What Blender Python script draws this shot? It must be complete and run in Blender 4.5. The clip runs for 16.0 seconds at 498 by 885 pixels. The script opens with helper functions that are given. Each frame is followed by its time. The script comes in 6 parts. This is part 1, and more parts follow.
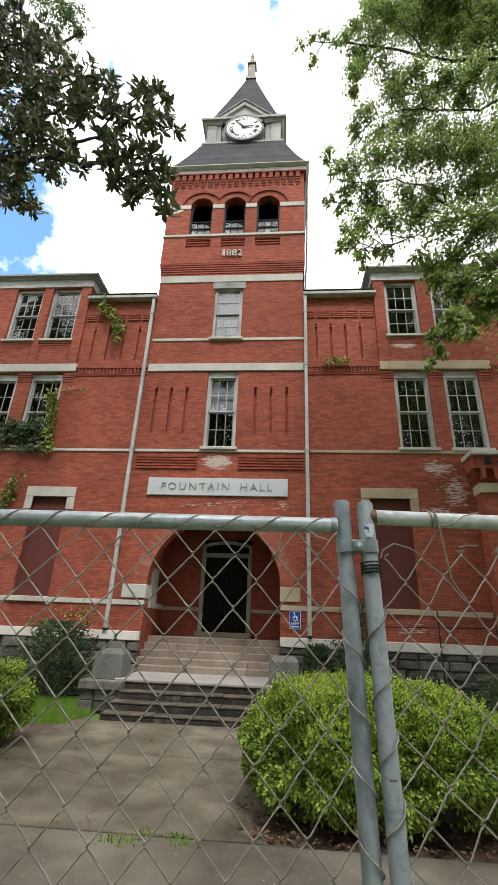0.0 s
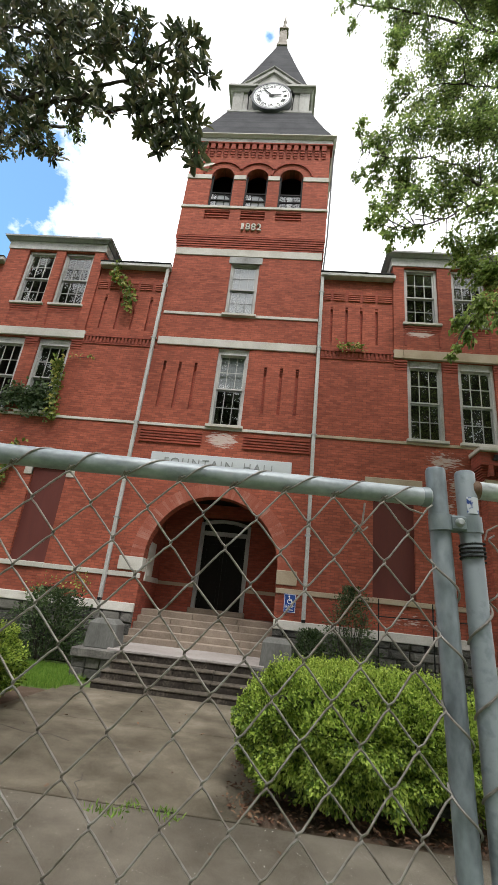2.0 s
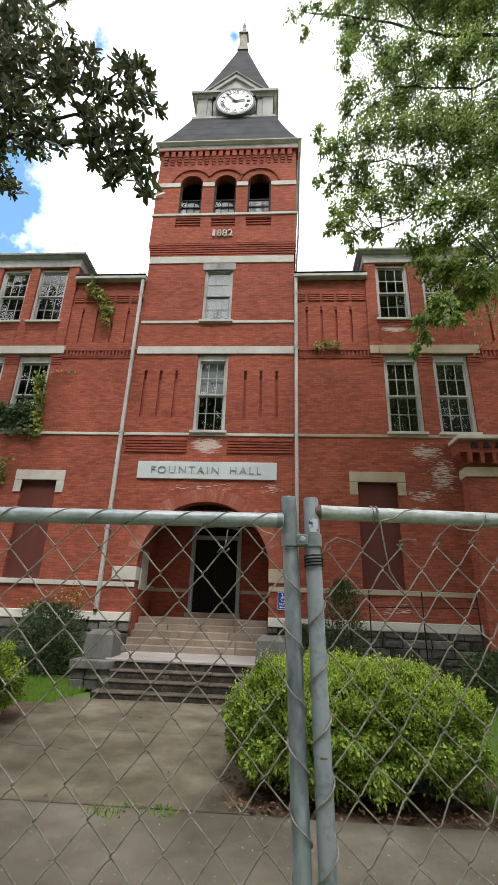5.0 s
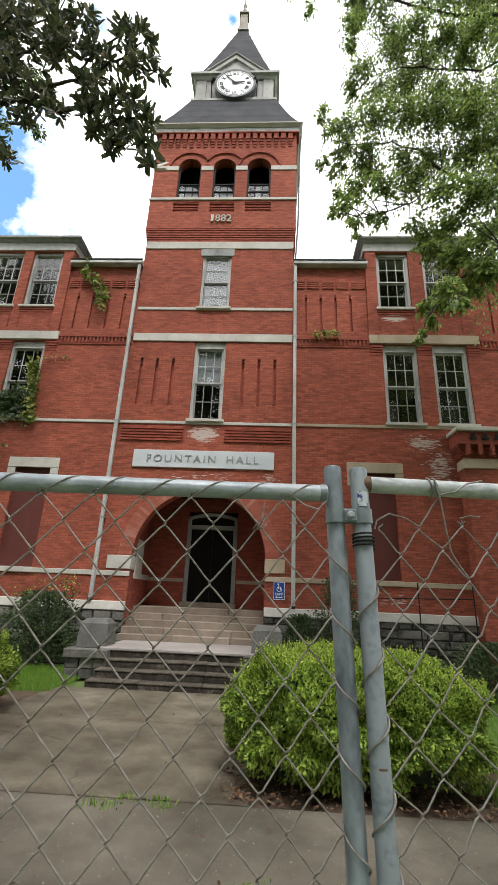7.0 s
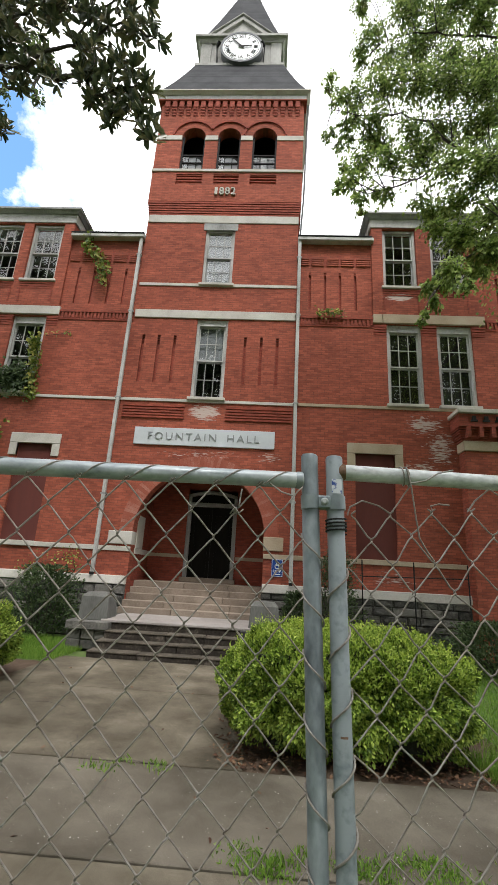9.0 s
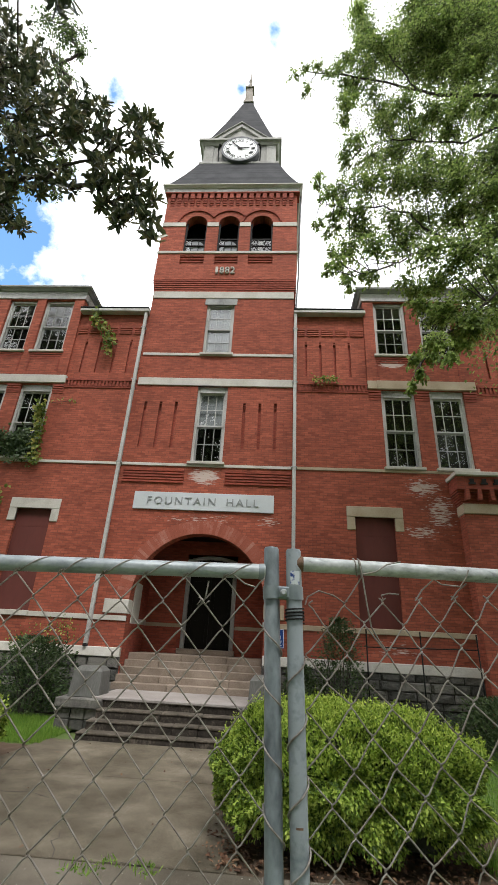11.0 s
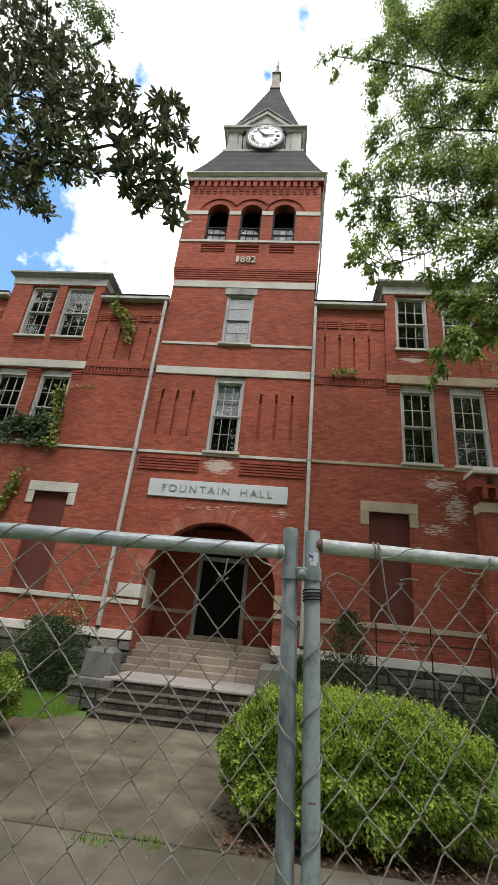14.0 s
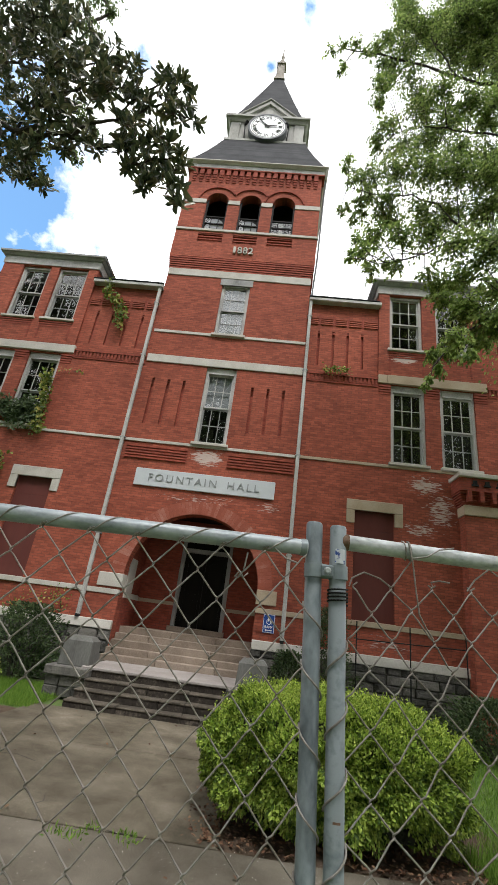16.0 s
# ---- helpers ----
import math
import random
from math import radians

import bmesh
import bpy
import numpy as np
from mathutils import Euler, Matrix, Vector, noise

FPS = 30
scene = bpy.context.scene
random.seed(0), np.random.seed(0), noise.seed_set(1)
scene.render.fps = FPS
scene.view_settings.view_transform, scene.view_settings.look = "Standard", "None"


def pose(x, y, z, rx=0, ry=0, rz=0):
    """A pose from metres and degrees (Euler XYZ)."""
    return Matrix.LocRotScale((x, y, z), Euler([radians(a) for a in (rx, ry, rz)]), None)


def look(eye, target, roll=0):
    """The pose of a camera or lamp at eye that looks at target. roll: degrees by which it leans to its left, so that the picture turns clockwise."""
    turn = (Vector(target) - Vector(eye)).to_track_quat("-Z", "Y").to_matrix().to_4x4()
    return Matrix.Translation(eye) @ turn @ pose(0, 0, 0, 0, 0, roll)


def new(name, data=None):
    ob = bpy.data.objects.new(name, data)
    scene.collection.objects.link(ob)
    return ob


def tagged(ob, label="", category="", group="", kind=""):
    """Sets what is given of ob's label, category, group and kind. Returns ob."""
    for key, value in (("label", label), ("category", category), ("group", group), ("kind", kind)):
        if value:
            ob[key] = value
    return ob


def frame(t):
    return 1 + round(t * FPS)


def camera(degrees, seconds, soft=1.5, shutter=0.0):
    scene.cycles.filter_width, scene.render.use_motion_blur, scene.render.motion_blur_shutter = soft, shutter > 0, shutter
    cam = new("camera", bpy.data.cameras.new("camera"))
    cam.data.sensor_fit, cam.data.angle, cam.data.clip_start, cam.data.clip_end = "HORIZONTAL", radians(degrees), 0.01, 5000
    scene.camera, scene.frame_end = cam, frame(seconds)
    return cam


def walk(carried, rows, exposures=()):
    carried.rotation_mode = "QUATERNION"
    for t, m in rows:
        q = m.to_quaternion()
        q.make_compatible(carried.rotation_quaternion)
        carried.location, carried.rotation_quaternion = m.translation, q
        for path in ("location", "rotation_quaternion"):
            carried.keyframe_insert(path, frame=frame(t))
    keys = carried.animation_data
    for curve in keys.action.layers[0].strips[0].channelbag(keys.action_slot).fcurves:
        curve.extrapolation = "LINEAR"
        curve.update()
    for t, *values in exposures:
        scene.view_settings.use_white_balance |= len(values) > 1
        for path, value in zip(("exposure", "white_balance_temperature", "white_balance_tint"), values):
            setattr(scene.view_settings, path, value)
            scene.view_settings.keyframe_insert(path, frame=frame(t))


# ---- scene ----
cam = camera(58.7, 16.0, soft=1.35)
PATH = [
    (0, (0.181, 1.712, 1.696), (0.021, 3.553, 2.462), 2.3),
    (0.5, (0.173, 1.774, 1.7), (0.002, 3.625, 2.438), 3.4),
    (1, (0.11, 1.851, 1.703), (-0.064, 3.714, 2.41), 5.0),
    (1.5, (0.062, 1.878, 1.701), (-0.106, 3.747, 2.392), 6.2),
    (2, (0.039, 1.895, 1.692), (-0.123, 3.764, 2.384), 6.3),
    (2.5, (0.053, 1.87, 1.711), (-0.097, 3.74, 2.405), 6.1),
    (3, (0.131, 1.805, 1.721), (-0.024, 3.672, 2.421), 5.4),
    (3.5, (0.237, 1.708, 1.719), (0.082, 3.575, 2.42), 4.2),
    (4, (0.285, 1.65, 1.719), (0.132, 3.517, 2.422), 2.8),
    (6.3, (0.218, 1.769, 1.716), (0.106, 3.651, 2.384), 2.1),
    (6.5, (0.204, 1.785, 1.713), (0.094, 3.668, 2.377), 2.2),
    (7, (0.184, 1.82, 1.707), (0.084, 3.706, 2.365), 2.4),
    (7.5, (0.161, 1.864, 1.687), (0.068, 3.757, 2.326), 2.8),
    (8, (0.163, 1.87, 1.686), (0.075, 3.772, 2.297), 2.9),
    (8.5, (0.184, 1.847, 1.695), (0.087, 3.759, 2.273), 3.1),
    (9, (0.229, 1.788, 1.717), (0.122, 3.704, 2.282), 3.3),
    (9.5, (0.271, 1.709, 1.735), (0.158, 3.621, 2.312), 3.6),
    (10, (0.278, 1.662, 1.75), (0.159, 3.532, 2.451), 4.4),
    (10.2, (0.285, 1.644, 1.765), (0.161, 3.485, 2.538), 4.7),
    (12.3, (0.32, 1.687, 1.736), (0.198, 3.498, 2.576), -0.1),
    (12.5, (0.305, 1.691, 1.737), (0.171, 3.504, 2.571), 0.9),
    (13, (0.268, 1.689, 1.737), (0.103, 3.508, 2.552), 5.0),
    (13.5, (0.267, 1.664, 1.734), (0.078, 3.49, 2.528), 6.4),
    (14, (0.293, 1.662, 1.731), (0.103, 3.493, 2.514), 5.8),
    (14.5, (0.309, 1.671, 1.728), (0.133, 3.508, 2.5), 6.6),
    (15, (0.296, 1.674, 1.73), (0.146, 3.516, 2.494), 7.4),
    (15.5, (0.27, 1.677, 1.734), (0.138, 3.521, 2.497), 7.4),
    (16, (0.209, 1.74, 1.736), (0.082, 3.584, 2.501), 7.6),
]
walk(cam, [(t, look(eye, target, roll)) for t, eye, target, roll in PATH], [(0, 0.32), (4.2, 0.28), (10.2, 0.28), (12.3, 0.13), (16, 0.17)])

# ---- world and sun ----
world = bpy.data.worlds.new("cloudy_sky")
scene.world = world
world.use_nodes = True
wn, wl = world.node_tree.nodes, world.node_tree.links
wn.clear()
w_out = wn.new("ShaderNodeOutputWorld")
w_sky = wn.new("ShaderNodeTexSky")
w_sky.sky_type = "NISHITA"
w_sky.sun_disc = False
w_sky.sun_elevation, w_sky.sun_rotation = radians(62), radians(167)
w_sky.ozone_density = 1.3
w_blue = wn.new("ShaderNodeBackground")
w_blue.inputs["Strength"].default_value = 0.3
w_cloud = wn.new("ShaderNodeBackground")
w_cloud.inputs["Color"].default_value = (0.98, 0.985, 1.0, 1)
w_cloud.inputs["Strength"].default_value = 1.85
w_co = wn.new("ShaderNodeTexCoord")
w_map = wn.new("ShaderNodeMapping")
w_map.inputs["Location"].default_value = (0.35, 0.1, 0.55)
w_map.inputs["Scale"].default_value = (1.0, 1.0, 1.2)
w_noise = wn.new("ShaderNodeTexNoise")
w_noise.inputs["Scale"].default_value = 9.0
w_noise.inputs["Detail"].default_value = 7
w_noise.inputs["Roughness"].default_value = 0.6
w_ramp = wn.new("ShaderNodeValToRGB")
w_ramp.color_ramp.elements[0].position = 0.16
w_ramp.color_ramp.elements[0].color = (0.01, 0.01, 0.01, 1)
w_ramp.color_ramp.elements[1].position = 0.34
# the clouds thin out towards the west
w_open = wn.new("ShaderNodeVectorMath")
w_open.operation = "DISTANCE"
w_open.inputs[1].default_value = (-0.63, 0.51, 0.585)
w_edge = wn.new("ShaderNodeMapRange")
w_edge.inputs["From Min"].default_value, w_edge.inputs["From Max"].default_value = 0.05, 0.4
w_edge.inputs["To Min"].default_value, w_edge.inputs["To Max"].default_value = -0.6, 0.02
w_sum = wn.new("ShaderNodeMath")
w_mix = wn.new("ShaderNodeMixShader")
wl.new(w_co.outputs["Generated"], w_map.inputs["Vector"])
wl.new(w_map.outputs["Vector"], w_noise.inputs["Vector"])
wl.new(w_co.outputs["Generated"], w_open.inputs[0])
wl.new(w_open.outputs["Value"], w_edge.inputs["Value"])
wl.new(w_noise.outputs["Fac"], w_sum.inputs[0])
wl.new(w_edge.outputs[0], w_sum.inputs[1])
# small gaps in the cloud
w_last = w_sum
for gap, size, depth in (((-0.291, 0.419, 0.86), 0.045, 0.2), ((-0.305, 0.45, 0.84), 0.05, 0.2), ((-0.02, 0.385, 0.922), 0.055, 0.34), ((-0.079, 0.453, 0.888), 0.03, 0.27)):
    w_gap, w_fade, w_add = wn.new("ShaderNodeVectorMath"), wn.new("ShaderNodeMapRange"), wn.new("ShaderNodeMath")
    w_gap.operation = "DISTANCE"
    w_gap.inputs[1].default_value = gap
    w_fade.inputs["From Max"].default_value = size
    w_fade.inputs["To Min"].default_value, w_fade.inputs["To Max"].default_value = -depth, 0.0
    wl.new(w_co.outputs["Generated"], w_gap.inputs[0])
    wl.new(w_gap.outputs["Value"], w_fade.inputs["Value"])
    wl.new(w_last.outputs[0], w_add.inputs[0])
    wl.new(w_fade.outputs[0], w_add.inputs[1])
    w_last = w_add
wl.new(w_last.outputs[0], w_ramp.inputs["Fac"])
wl.new(w_ramp.outputs["Color"], w_mix.inputs["Fac"])
w_tint = wn.new("ShaderNodeVectorMath")
w_tint.operation = "MULTIPLY"
w_tint.inputs[1].default_value = (0.74, 1.0, 1.06)
wl.new(w_sky.outputs["Color"], w_tint.inputs[0])
wl.new(w_tint.outputs[0], w_blue.inputs["Color"])
wl.new(w_blue.outputs["Background"], w_mix.inputs[1])
wl.new(w_cloud.outputs["Background"], w_mix.inputs[2])
wl.new(w_mix.outputs["Shader"], w_out.inputs["Surface"])

sun = new("sun", bpy.data.lights.new("sun", "SUN"))
sun.data.energy, sun.data.angle, sun.data.color = 2.3, radians(14), (1.0, 0.97, 0.94)
sun.matrix_world = look((2.0, 1.0, 19), (0, 10, 2))

# ---- mesh helpers ----


class Mesh:
    """Collects vertices and faces for one mesh."""

    def __init__(self):
        self.v, self.f = [], []

    def add(self, verts, faces):
        n = len(self.v)
        self.v.extend(tuple(map(float, p)) for p in verts)
        self.f.extend(tuple(n + i for i in f) for f in faces)
        return self

    def box(self, x0, x1, y0, y1, z0, z1):
        return self.hexa([(x0, y0), (x1, y0), (x1, y1), (x0, y1)], z0, [(x0, y0), (x1, y0), (x1, y1), (x0, y1)], z1)

    def hexa(self, low, z0, high, z1):
        """A prism between two outlines with the same number of corners, given counter-clockwise from above."""
        n = len(low)
        verts = [(x, y, z0) for x, y in low] + [(x, y, z1) for x, y in high]
        faces = [tuple(reversed(range(n))), tuple(range(n, 2 * n))]
        faces += [(i, (i + 1) % n, n + (i + 1) % n, n + i) for i in range(n)]
        return self.add(verts, faces)

    def slab(self, outline, y0, y1):
        """A prism from an outline in x, z (counter-clockwise seen from -y) between y0 and y1."""
        n = len(outline)
        verts = [(x, y0, z) for x, z in outline] + [(x, y1, z) for x, z in outline]
        faces = [tuple(range(n)), tuple(reversed(range(n, 2 * n)))]
        faces += [((i + 1) % n, i, n + i, n + (i + 1) % n) for i in range(n)]
        return self.add(verts, faces)

    def tube(self, path, radii, sides=8, closed=True):
        path = [Vector(p) for p in path]
        if not hasattr(radii, "__len__"):
            radii = [radii] * len(path)
        up = Vector((0.31, 0.17, 0.93)).normalized()
        rings = []
        for i, p in enumerate(path):
            a, b = path[max(i - 1, 0)], path[min(i + 1, len(path) - 1)]
            t = (b - a).normalized()
            s = t.cross(up)
            if s.length < 1e-3:
                s = t.cross(Vector((1, 0, 0)))
            s.normalize()
            u = s.cross(t)
            rings.append([p + radii[i] * (math.cos(2 * math.pi * k / sides) * s + math.sin(2 * math.pi * k / sides) * u) for k in range(sides)])
        verts = [q for ring in rings for q in ring]
        faces = []
        for i in range(len(path) - 1):
            for k in range(sides):
                faces.append((i * sides + k, i * sides + (k + 1) % sides, (i + 1) * sides + (k + 1) % sides, (i + 1) * sides + k))
        if closed:
            faces.append(tuple(reversed(range(sides))))
            faces.append(tuple(range(len(verts) - sides, len(verts))))
        return self.add(verts, faces)

    def data(self, name, bevel=0.0, smooth=False):
        me = bpy.data.meshes.new(name)
        me.from_pydata(self.v, [], self.f)
        if bevel or smooth:
            bm = bmesh.new()
            bm.from_mesh(me)
            bmesh.ops.remove_doubles(bm, verts=bm.verts, dist=1e-5)
            if bevel:
                edges = [e for e in bm.edges if len(e.link_faces) == 2 and e.calc_face_angle(0) > 0.5]
                bmesh.ops.bevel(bm, geom=edges, offset=bevel, segments=1, affect="EDGES", clamp_overlap=True)
            if smooth:
                for face in bm.faces:
                    face.smooth = len(face.verts) == 4
                for e in bm.edges:
                    e.smooth = e.calc_face_angle(0) < 0.7
            bm.to_mesh(me)
            bm.free()
        me.update()
        return me


def part(name, mesh, material, parent=None, label="", bevel=0.0, smooth=False, at=None):
    me = mesh if isinstance(mesh, bpy.types.Mesh) else mesh.data(name, bevel, smooth)
    if not me.materials:
        me.materials.append(material)
    ob = new(name, me)
    ob.parent = parent
    if at is not None:
        ob.location = at
    return tagged(ob, label)


def thing(name, label, category, group="", kind=""):
    return tagged(new(name), label, category, group, kind)


def text_mesh(body, size, depth, spacing=1.0, width=None):
    """Raised lettering in the built-in font that stands upright in x and z, starting at the origin, and faces -y."""
    cu = bpy.data.curves.new("lettering", "FONT")
    cu.body, cu.size, cu.extrude, cu.space_character = body, size, depth / 2, spacing
    cu.resolution_u = 3
    ob = bpy.data.objects.new("lettering", cu)
    scene.collection.objects.link(ob)
    dg = bpy.context.evaluated_depsgraph_get()
    dg.update()
    me = bpy.data.meshes.new_from_object(ob.evaluated_get(dg))
    bpy.data.objects.remove(ob)
    me.transform(Matrix.Rotation(radians(90), 4, "X"))
    if width:
        xs = [v.co.x for v in me.vertices]
        k = width / (max(xs) - min(xs))
        me.transform(Matrix.Diagonal((k, 1, 1, 1)) @ Matrix.Translation((-min(xs), 0, 0)))
    me.materials.clear()
    return me


# ---- materials ----


def material(name, colors, rough=0.8, scale=4.0, fine=40.0, bump=0.3, bump_dist=0.01, metal=0.0, spread=(0.3, 0.7), random_part=0.0, stretch=(1, 1, 1), translucent=0.0, spec=0.3, grain=0.35):
    """A surface whose colour drifts between the given ones at a coarse and a fine scale, with relief of the fine one."""
    m = bpy.data.materials.new(name)
    m.use_nodes = True
    n, l = m.node_tree.nodes, m.node_tree.links
    bsdf = n["Principled BSDF"]
    bsdf.inputs["Metallic"].default_value = metal
    bsdf.inputs["Specular IOR Level"].default_value = spec
    co = n.new("ShaderNodeTexCoord")
    mp = n.new("ShaderNodeMapping")
    mp.inputs["Scale"].default_value = stretch
    l.new(co.outputs["Object"], mp.inputs["Vector"])
    big, small = n.new("ShaderNodeTexNoise"), n.new("ShaderNodeTexNoise")
    big.inputs["Scale"].default_value, small.inputs["Scale"].default_value = scale, fine
    big.inputs["Detail"].default_value, small.inputs["Detail"].default_value = 9, 5
    big.inputs["Roughness"].default_value = 0.62
    l.new(mp.outputs["Vector"], big.inputs["Vector"])
    l.new(mp.outputs["Vector"], small.inputs["Vector"])
    add = n.new("ShaderNodeMath")
    add.operation = "MULTIPLY_ADD"
    add.inputs[1].default_value = grain
    l.new(small.outputs["Fac"], add.inputs[0])
    sc = n.new("ShaderNodeMath")
    sc.operation = "MULTIPLY"
    sc.inputs[1].default_value = 1 - grain
    l.new(big.outputs["Fac"], sc.inputs[0])
    l.new(sc.outputs[0], add.inputs[2])
    fac = add.outputs[0]
    if random_part:
        info = n.new("ShaderNodeObjectInfo")
        geo = n.new("ShaderNodeNewGeometry")
        both = n.new("ShaderNodeMath")
        both.operation = "ADD"
        l.new(info.outputs["Random"], both.inputs[0])
        l.new(geo.outputs["Random Per Island"], both.inputs[1])
        wrap = n.new("ShaderNodeMath")
        wrap.operation = "FRACT"
        l.new(both.outputs[0], wrap.inputs[0])
        mr = n.new("ShaderNodeMath")
        mr.operation = "MULTIPLY_ADD"
        mr.inputs[1].default_value = random_part
        l.new(wrap.outputs[0], mr.inputs[0])
        sub = n.new("ShaderNodeMath")
        sub.operation = "SUBTRACT"
        sub.inputs[1].default_value = random_part / 2
        l.new(fac, sub.inputs[0])
        l.new(sub.outputs[0], mr.inputs[2])
        fac = mr.outputs[0]
    ramp = n.new("ShaderNodeValToRGB")
    els = ramp.color_ramp.elements
    while len(els) < len(colors):
        els.new(0.5)
    for i, c in enumerate(colors):
        els[i].position = spread[0] + (spread[1] - spread[0]) * i / max(1, len(colors) - 1)
        els[i].color = (*c, 1)
    l.new(fac, ramp.inputs["Fac"])
    l.new(ramp.outputs["Color"], bsdf.inputs["Base Color"])
    rr = n.new("ShaderNodeMath")
    rr.operation = "MULTIPLY_ADD"
    rr.inputs[1].default_value, rr.inputs[2].default_value = 0.25, rough - 0.12
    l.new(small.outputs["Fac"], rr.inputs[0])
    l.new(rr.outputs[0], bsdf.inputs["Roughness"])
    if bump:
        bp = n.new("ShaderNodeBump")
        bp.inputs["Strength"].default_value, bp.inputs["Distance"].default_value = bump, bump_dist
        l.new(small.outputs["Fac"], bp.inputs["Height"])
        l.new(bp.outputs["Normal"], bsdf.inputs["Normal"])
    if translucent:
        tr = n.new("ShaderNodeBsdfTranslucent")
        l.new(ramp.outputs["Color"], tr.inputs["Color"])
        mx = n.new("ShaderNodeMixShader")
        mx.inputs["Fac"].default_value = translucent
        l.new(bsdf.outputs[0], mx.inputs[1])
        l.new(tr.outputs[0], mx.inputs[2])
        l.new(mx.outputs[0], n["Material Output"].inputs["Surface"])
    return m


def brick_material(name, light, dark, mortar, patches=()):
    """Coursed brickwork: u runs along the wall, v up; patches are worn white places (x, z, width, height)."""
    m = bpy.data.materials.new(name)
    m.use_nodes = True
    n, l = m.node_tree.nodes, m.node_tree.links
    bsdf = n["Principled BSDF"]
    bsdf.inputs["Specular IOR Level"].default_value = 0.2
    co = n.new("ShaderNodeTexCoord")
    sp = n.new("ShaderNodeSeparateXYZ")
    l.new(co.outputs["Object"], sp.inputs[0])
    u = n.new("ShaderNodeMath")
    l.new(sp.outputs["X"], u.inputs[0])
    l.new(sp.outputs["Y"], u.inputs[1])
    cb = n.new("ShaderNodeCombineXYZ")
    l.new(u.outputs[0], cb.inputs[0])
    l.new(sp.outputs["Z"], cb.inputs[1])
    br = n.new("ShaderNodeTexBrick")
    br.inputs["Color1"].default_value, br.inputs["Color2"].default_value, br.inputs["Mortar"].default_value = (*light, 1), (*dark, 1), (*mortar, 1)
    br.inputs["Scale"].default_value = 1.0
    br.inputs["Brick Width"].default_value, br.inputs["Row Height"].default_value = 0.215, 0.072
    br.inputs["Mortar Size"].default_value, br.inputs["Mortar Smooth"].default_value = 0.007, 0.4
    br.inputs["Bias"].default_value = -0.1
    l.new(cb.outputs[0], br.inputs["Vector"])
    # courses fade between darker and lighter runs
    mp = n.new("ShaderNodeMapping")
    mp.inputs["Scale"].default_value = (2.6, 2.6, 9.0)
    l.new(co.outputs["Object"], mp.inputs["Vector"])
    runs = n.new("ShaderNodeTexNoise")
    runs.inputs["Scale"].default_value, runs.inputs["Detail"].default_value = 1.7, 8
    runs.inputs["Roughness"].default_value = 0.65
    l.new(mp.outputs["Vector"], runs.inputs["Vector"])
    rr = n.new("ShaderNodeMapRange")
    rr.inputs["From Min"].default_value, rr.inputs["From Max"].default_value = 0.3, 0.7
    rr.inputs["To Min"].default_value, rr.inputs["To Max"].default_value = 0.72, 1.25
    l.new(runs.outputs["Fac"], rr.inputs["Value"])
    grime = n.new("ShaderNodeTexNoise")
    grime.inputs["Scale"].default_value, grime.inputs["Detail"].default_value = 0.55, 6
    l.new(co.outputs["Object"], grime.inputs["Vector"])
    gr = n.new("ShaderNodeMapRange")
    gr.inputs["From Min"].default_value, gr.inputs["From Max"].default_value = 0.3, 0.7
    gr.inputs["To Min"].default_value, gr.inputs["To Max"].default_value = 0.82, 1.12
    l.new(grime.outputs["Fac"], gr.inputs["Value"])
    tone = n.new("ShaderNodeMath")
    tone.operation = "MULTIPLY"
    l.new(rr.outputs[0], tone.inputs[0])
    l.new(gr.outputs[0], tone.inputs[1])
    mul = n.new("ShaderNodeVectorMath")
    mul.operation = "SCALE"
    l.new(br.outputs["Color"], mul.inputs[0])
    l.new(tone.outputs[0], mul.inputs["Scale"])
    color = mul.outputs[0]
    flake = n.new("ShaderNodeTexNoise")
    flake.inputs["Scale"].default_value, flake.inputs["Detail"].default_value = 8.0, 7
    fm = n.new("ShaderNodeMapping")
    fm.inputs["Scale"].default_value = (0.75, 0.75, 5.0)
    l.new(co.outputs["Object"], fm.inputs["Vector"])
    l.new(fm.outputs["Vector"], flake.inputs["Vector"])
    for px, pz, w, h, amount in patches:
        pm = n.new("ShaderNodeMapping")
        pm.vector_type = "TEXTURE"
        pm.inputs["Location"].default_value = (px, 13.9, pz)
        pm.inputs["Scale"].default_value = (w, 3.0, h)
        l.new(co.outputs["Object"], pm.inputs["Vector"])
        ln = n.new("ShaderNodeVectorMath")
        ln.operation = "LENGTH"
        l.new(pm.outputs["Vector"], ln.inputs[0])
        th = n.new("ShaderNodeMapRange")
        th.inputs["From Min"].default_value, th.inputs["From Max"].default_value = 0.2, 1.0
        th.inputs["To Min"].default_value, th.inputs["To Max"].default_value = amount, 0.0
        l.new(ln.outputs["Value"], th.inputs["Value"])
        ad = n.new("ShaderNodeMath")
        l.new(th.outputs[0], ad.inputs[0])
        l.new(flake.outputs["Fac"], ad.inputs[1])
        cut = n.new("ShaderNodeMapRange")
        cut.inputs["From Min"].default_value, cut.inputs["From Max"].default_value = 0.8, 0.9
        cut.inputs["To Max"].default_value = 0.85
        l.new(ad.outputs[0], cut.inputs["Value"])
        mx = n.new("ShaderNodeMix")
        mx.data_type = "RGBA"
        l.new(cut.outputs[0], mx.inputs[0])
        l.new(color, mx.inputs[6])
        mx.inputs[7].default_value = (0.56, 0.47, 0.43, 1)
        color = mx.outputs[2]
    l.new(color, bsdf.inputs["Base Color"])
    bsdf.inputs["Roughness"].default_value = 0.85
    bp = n.new("ShaderNodeBump")
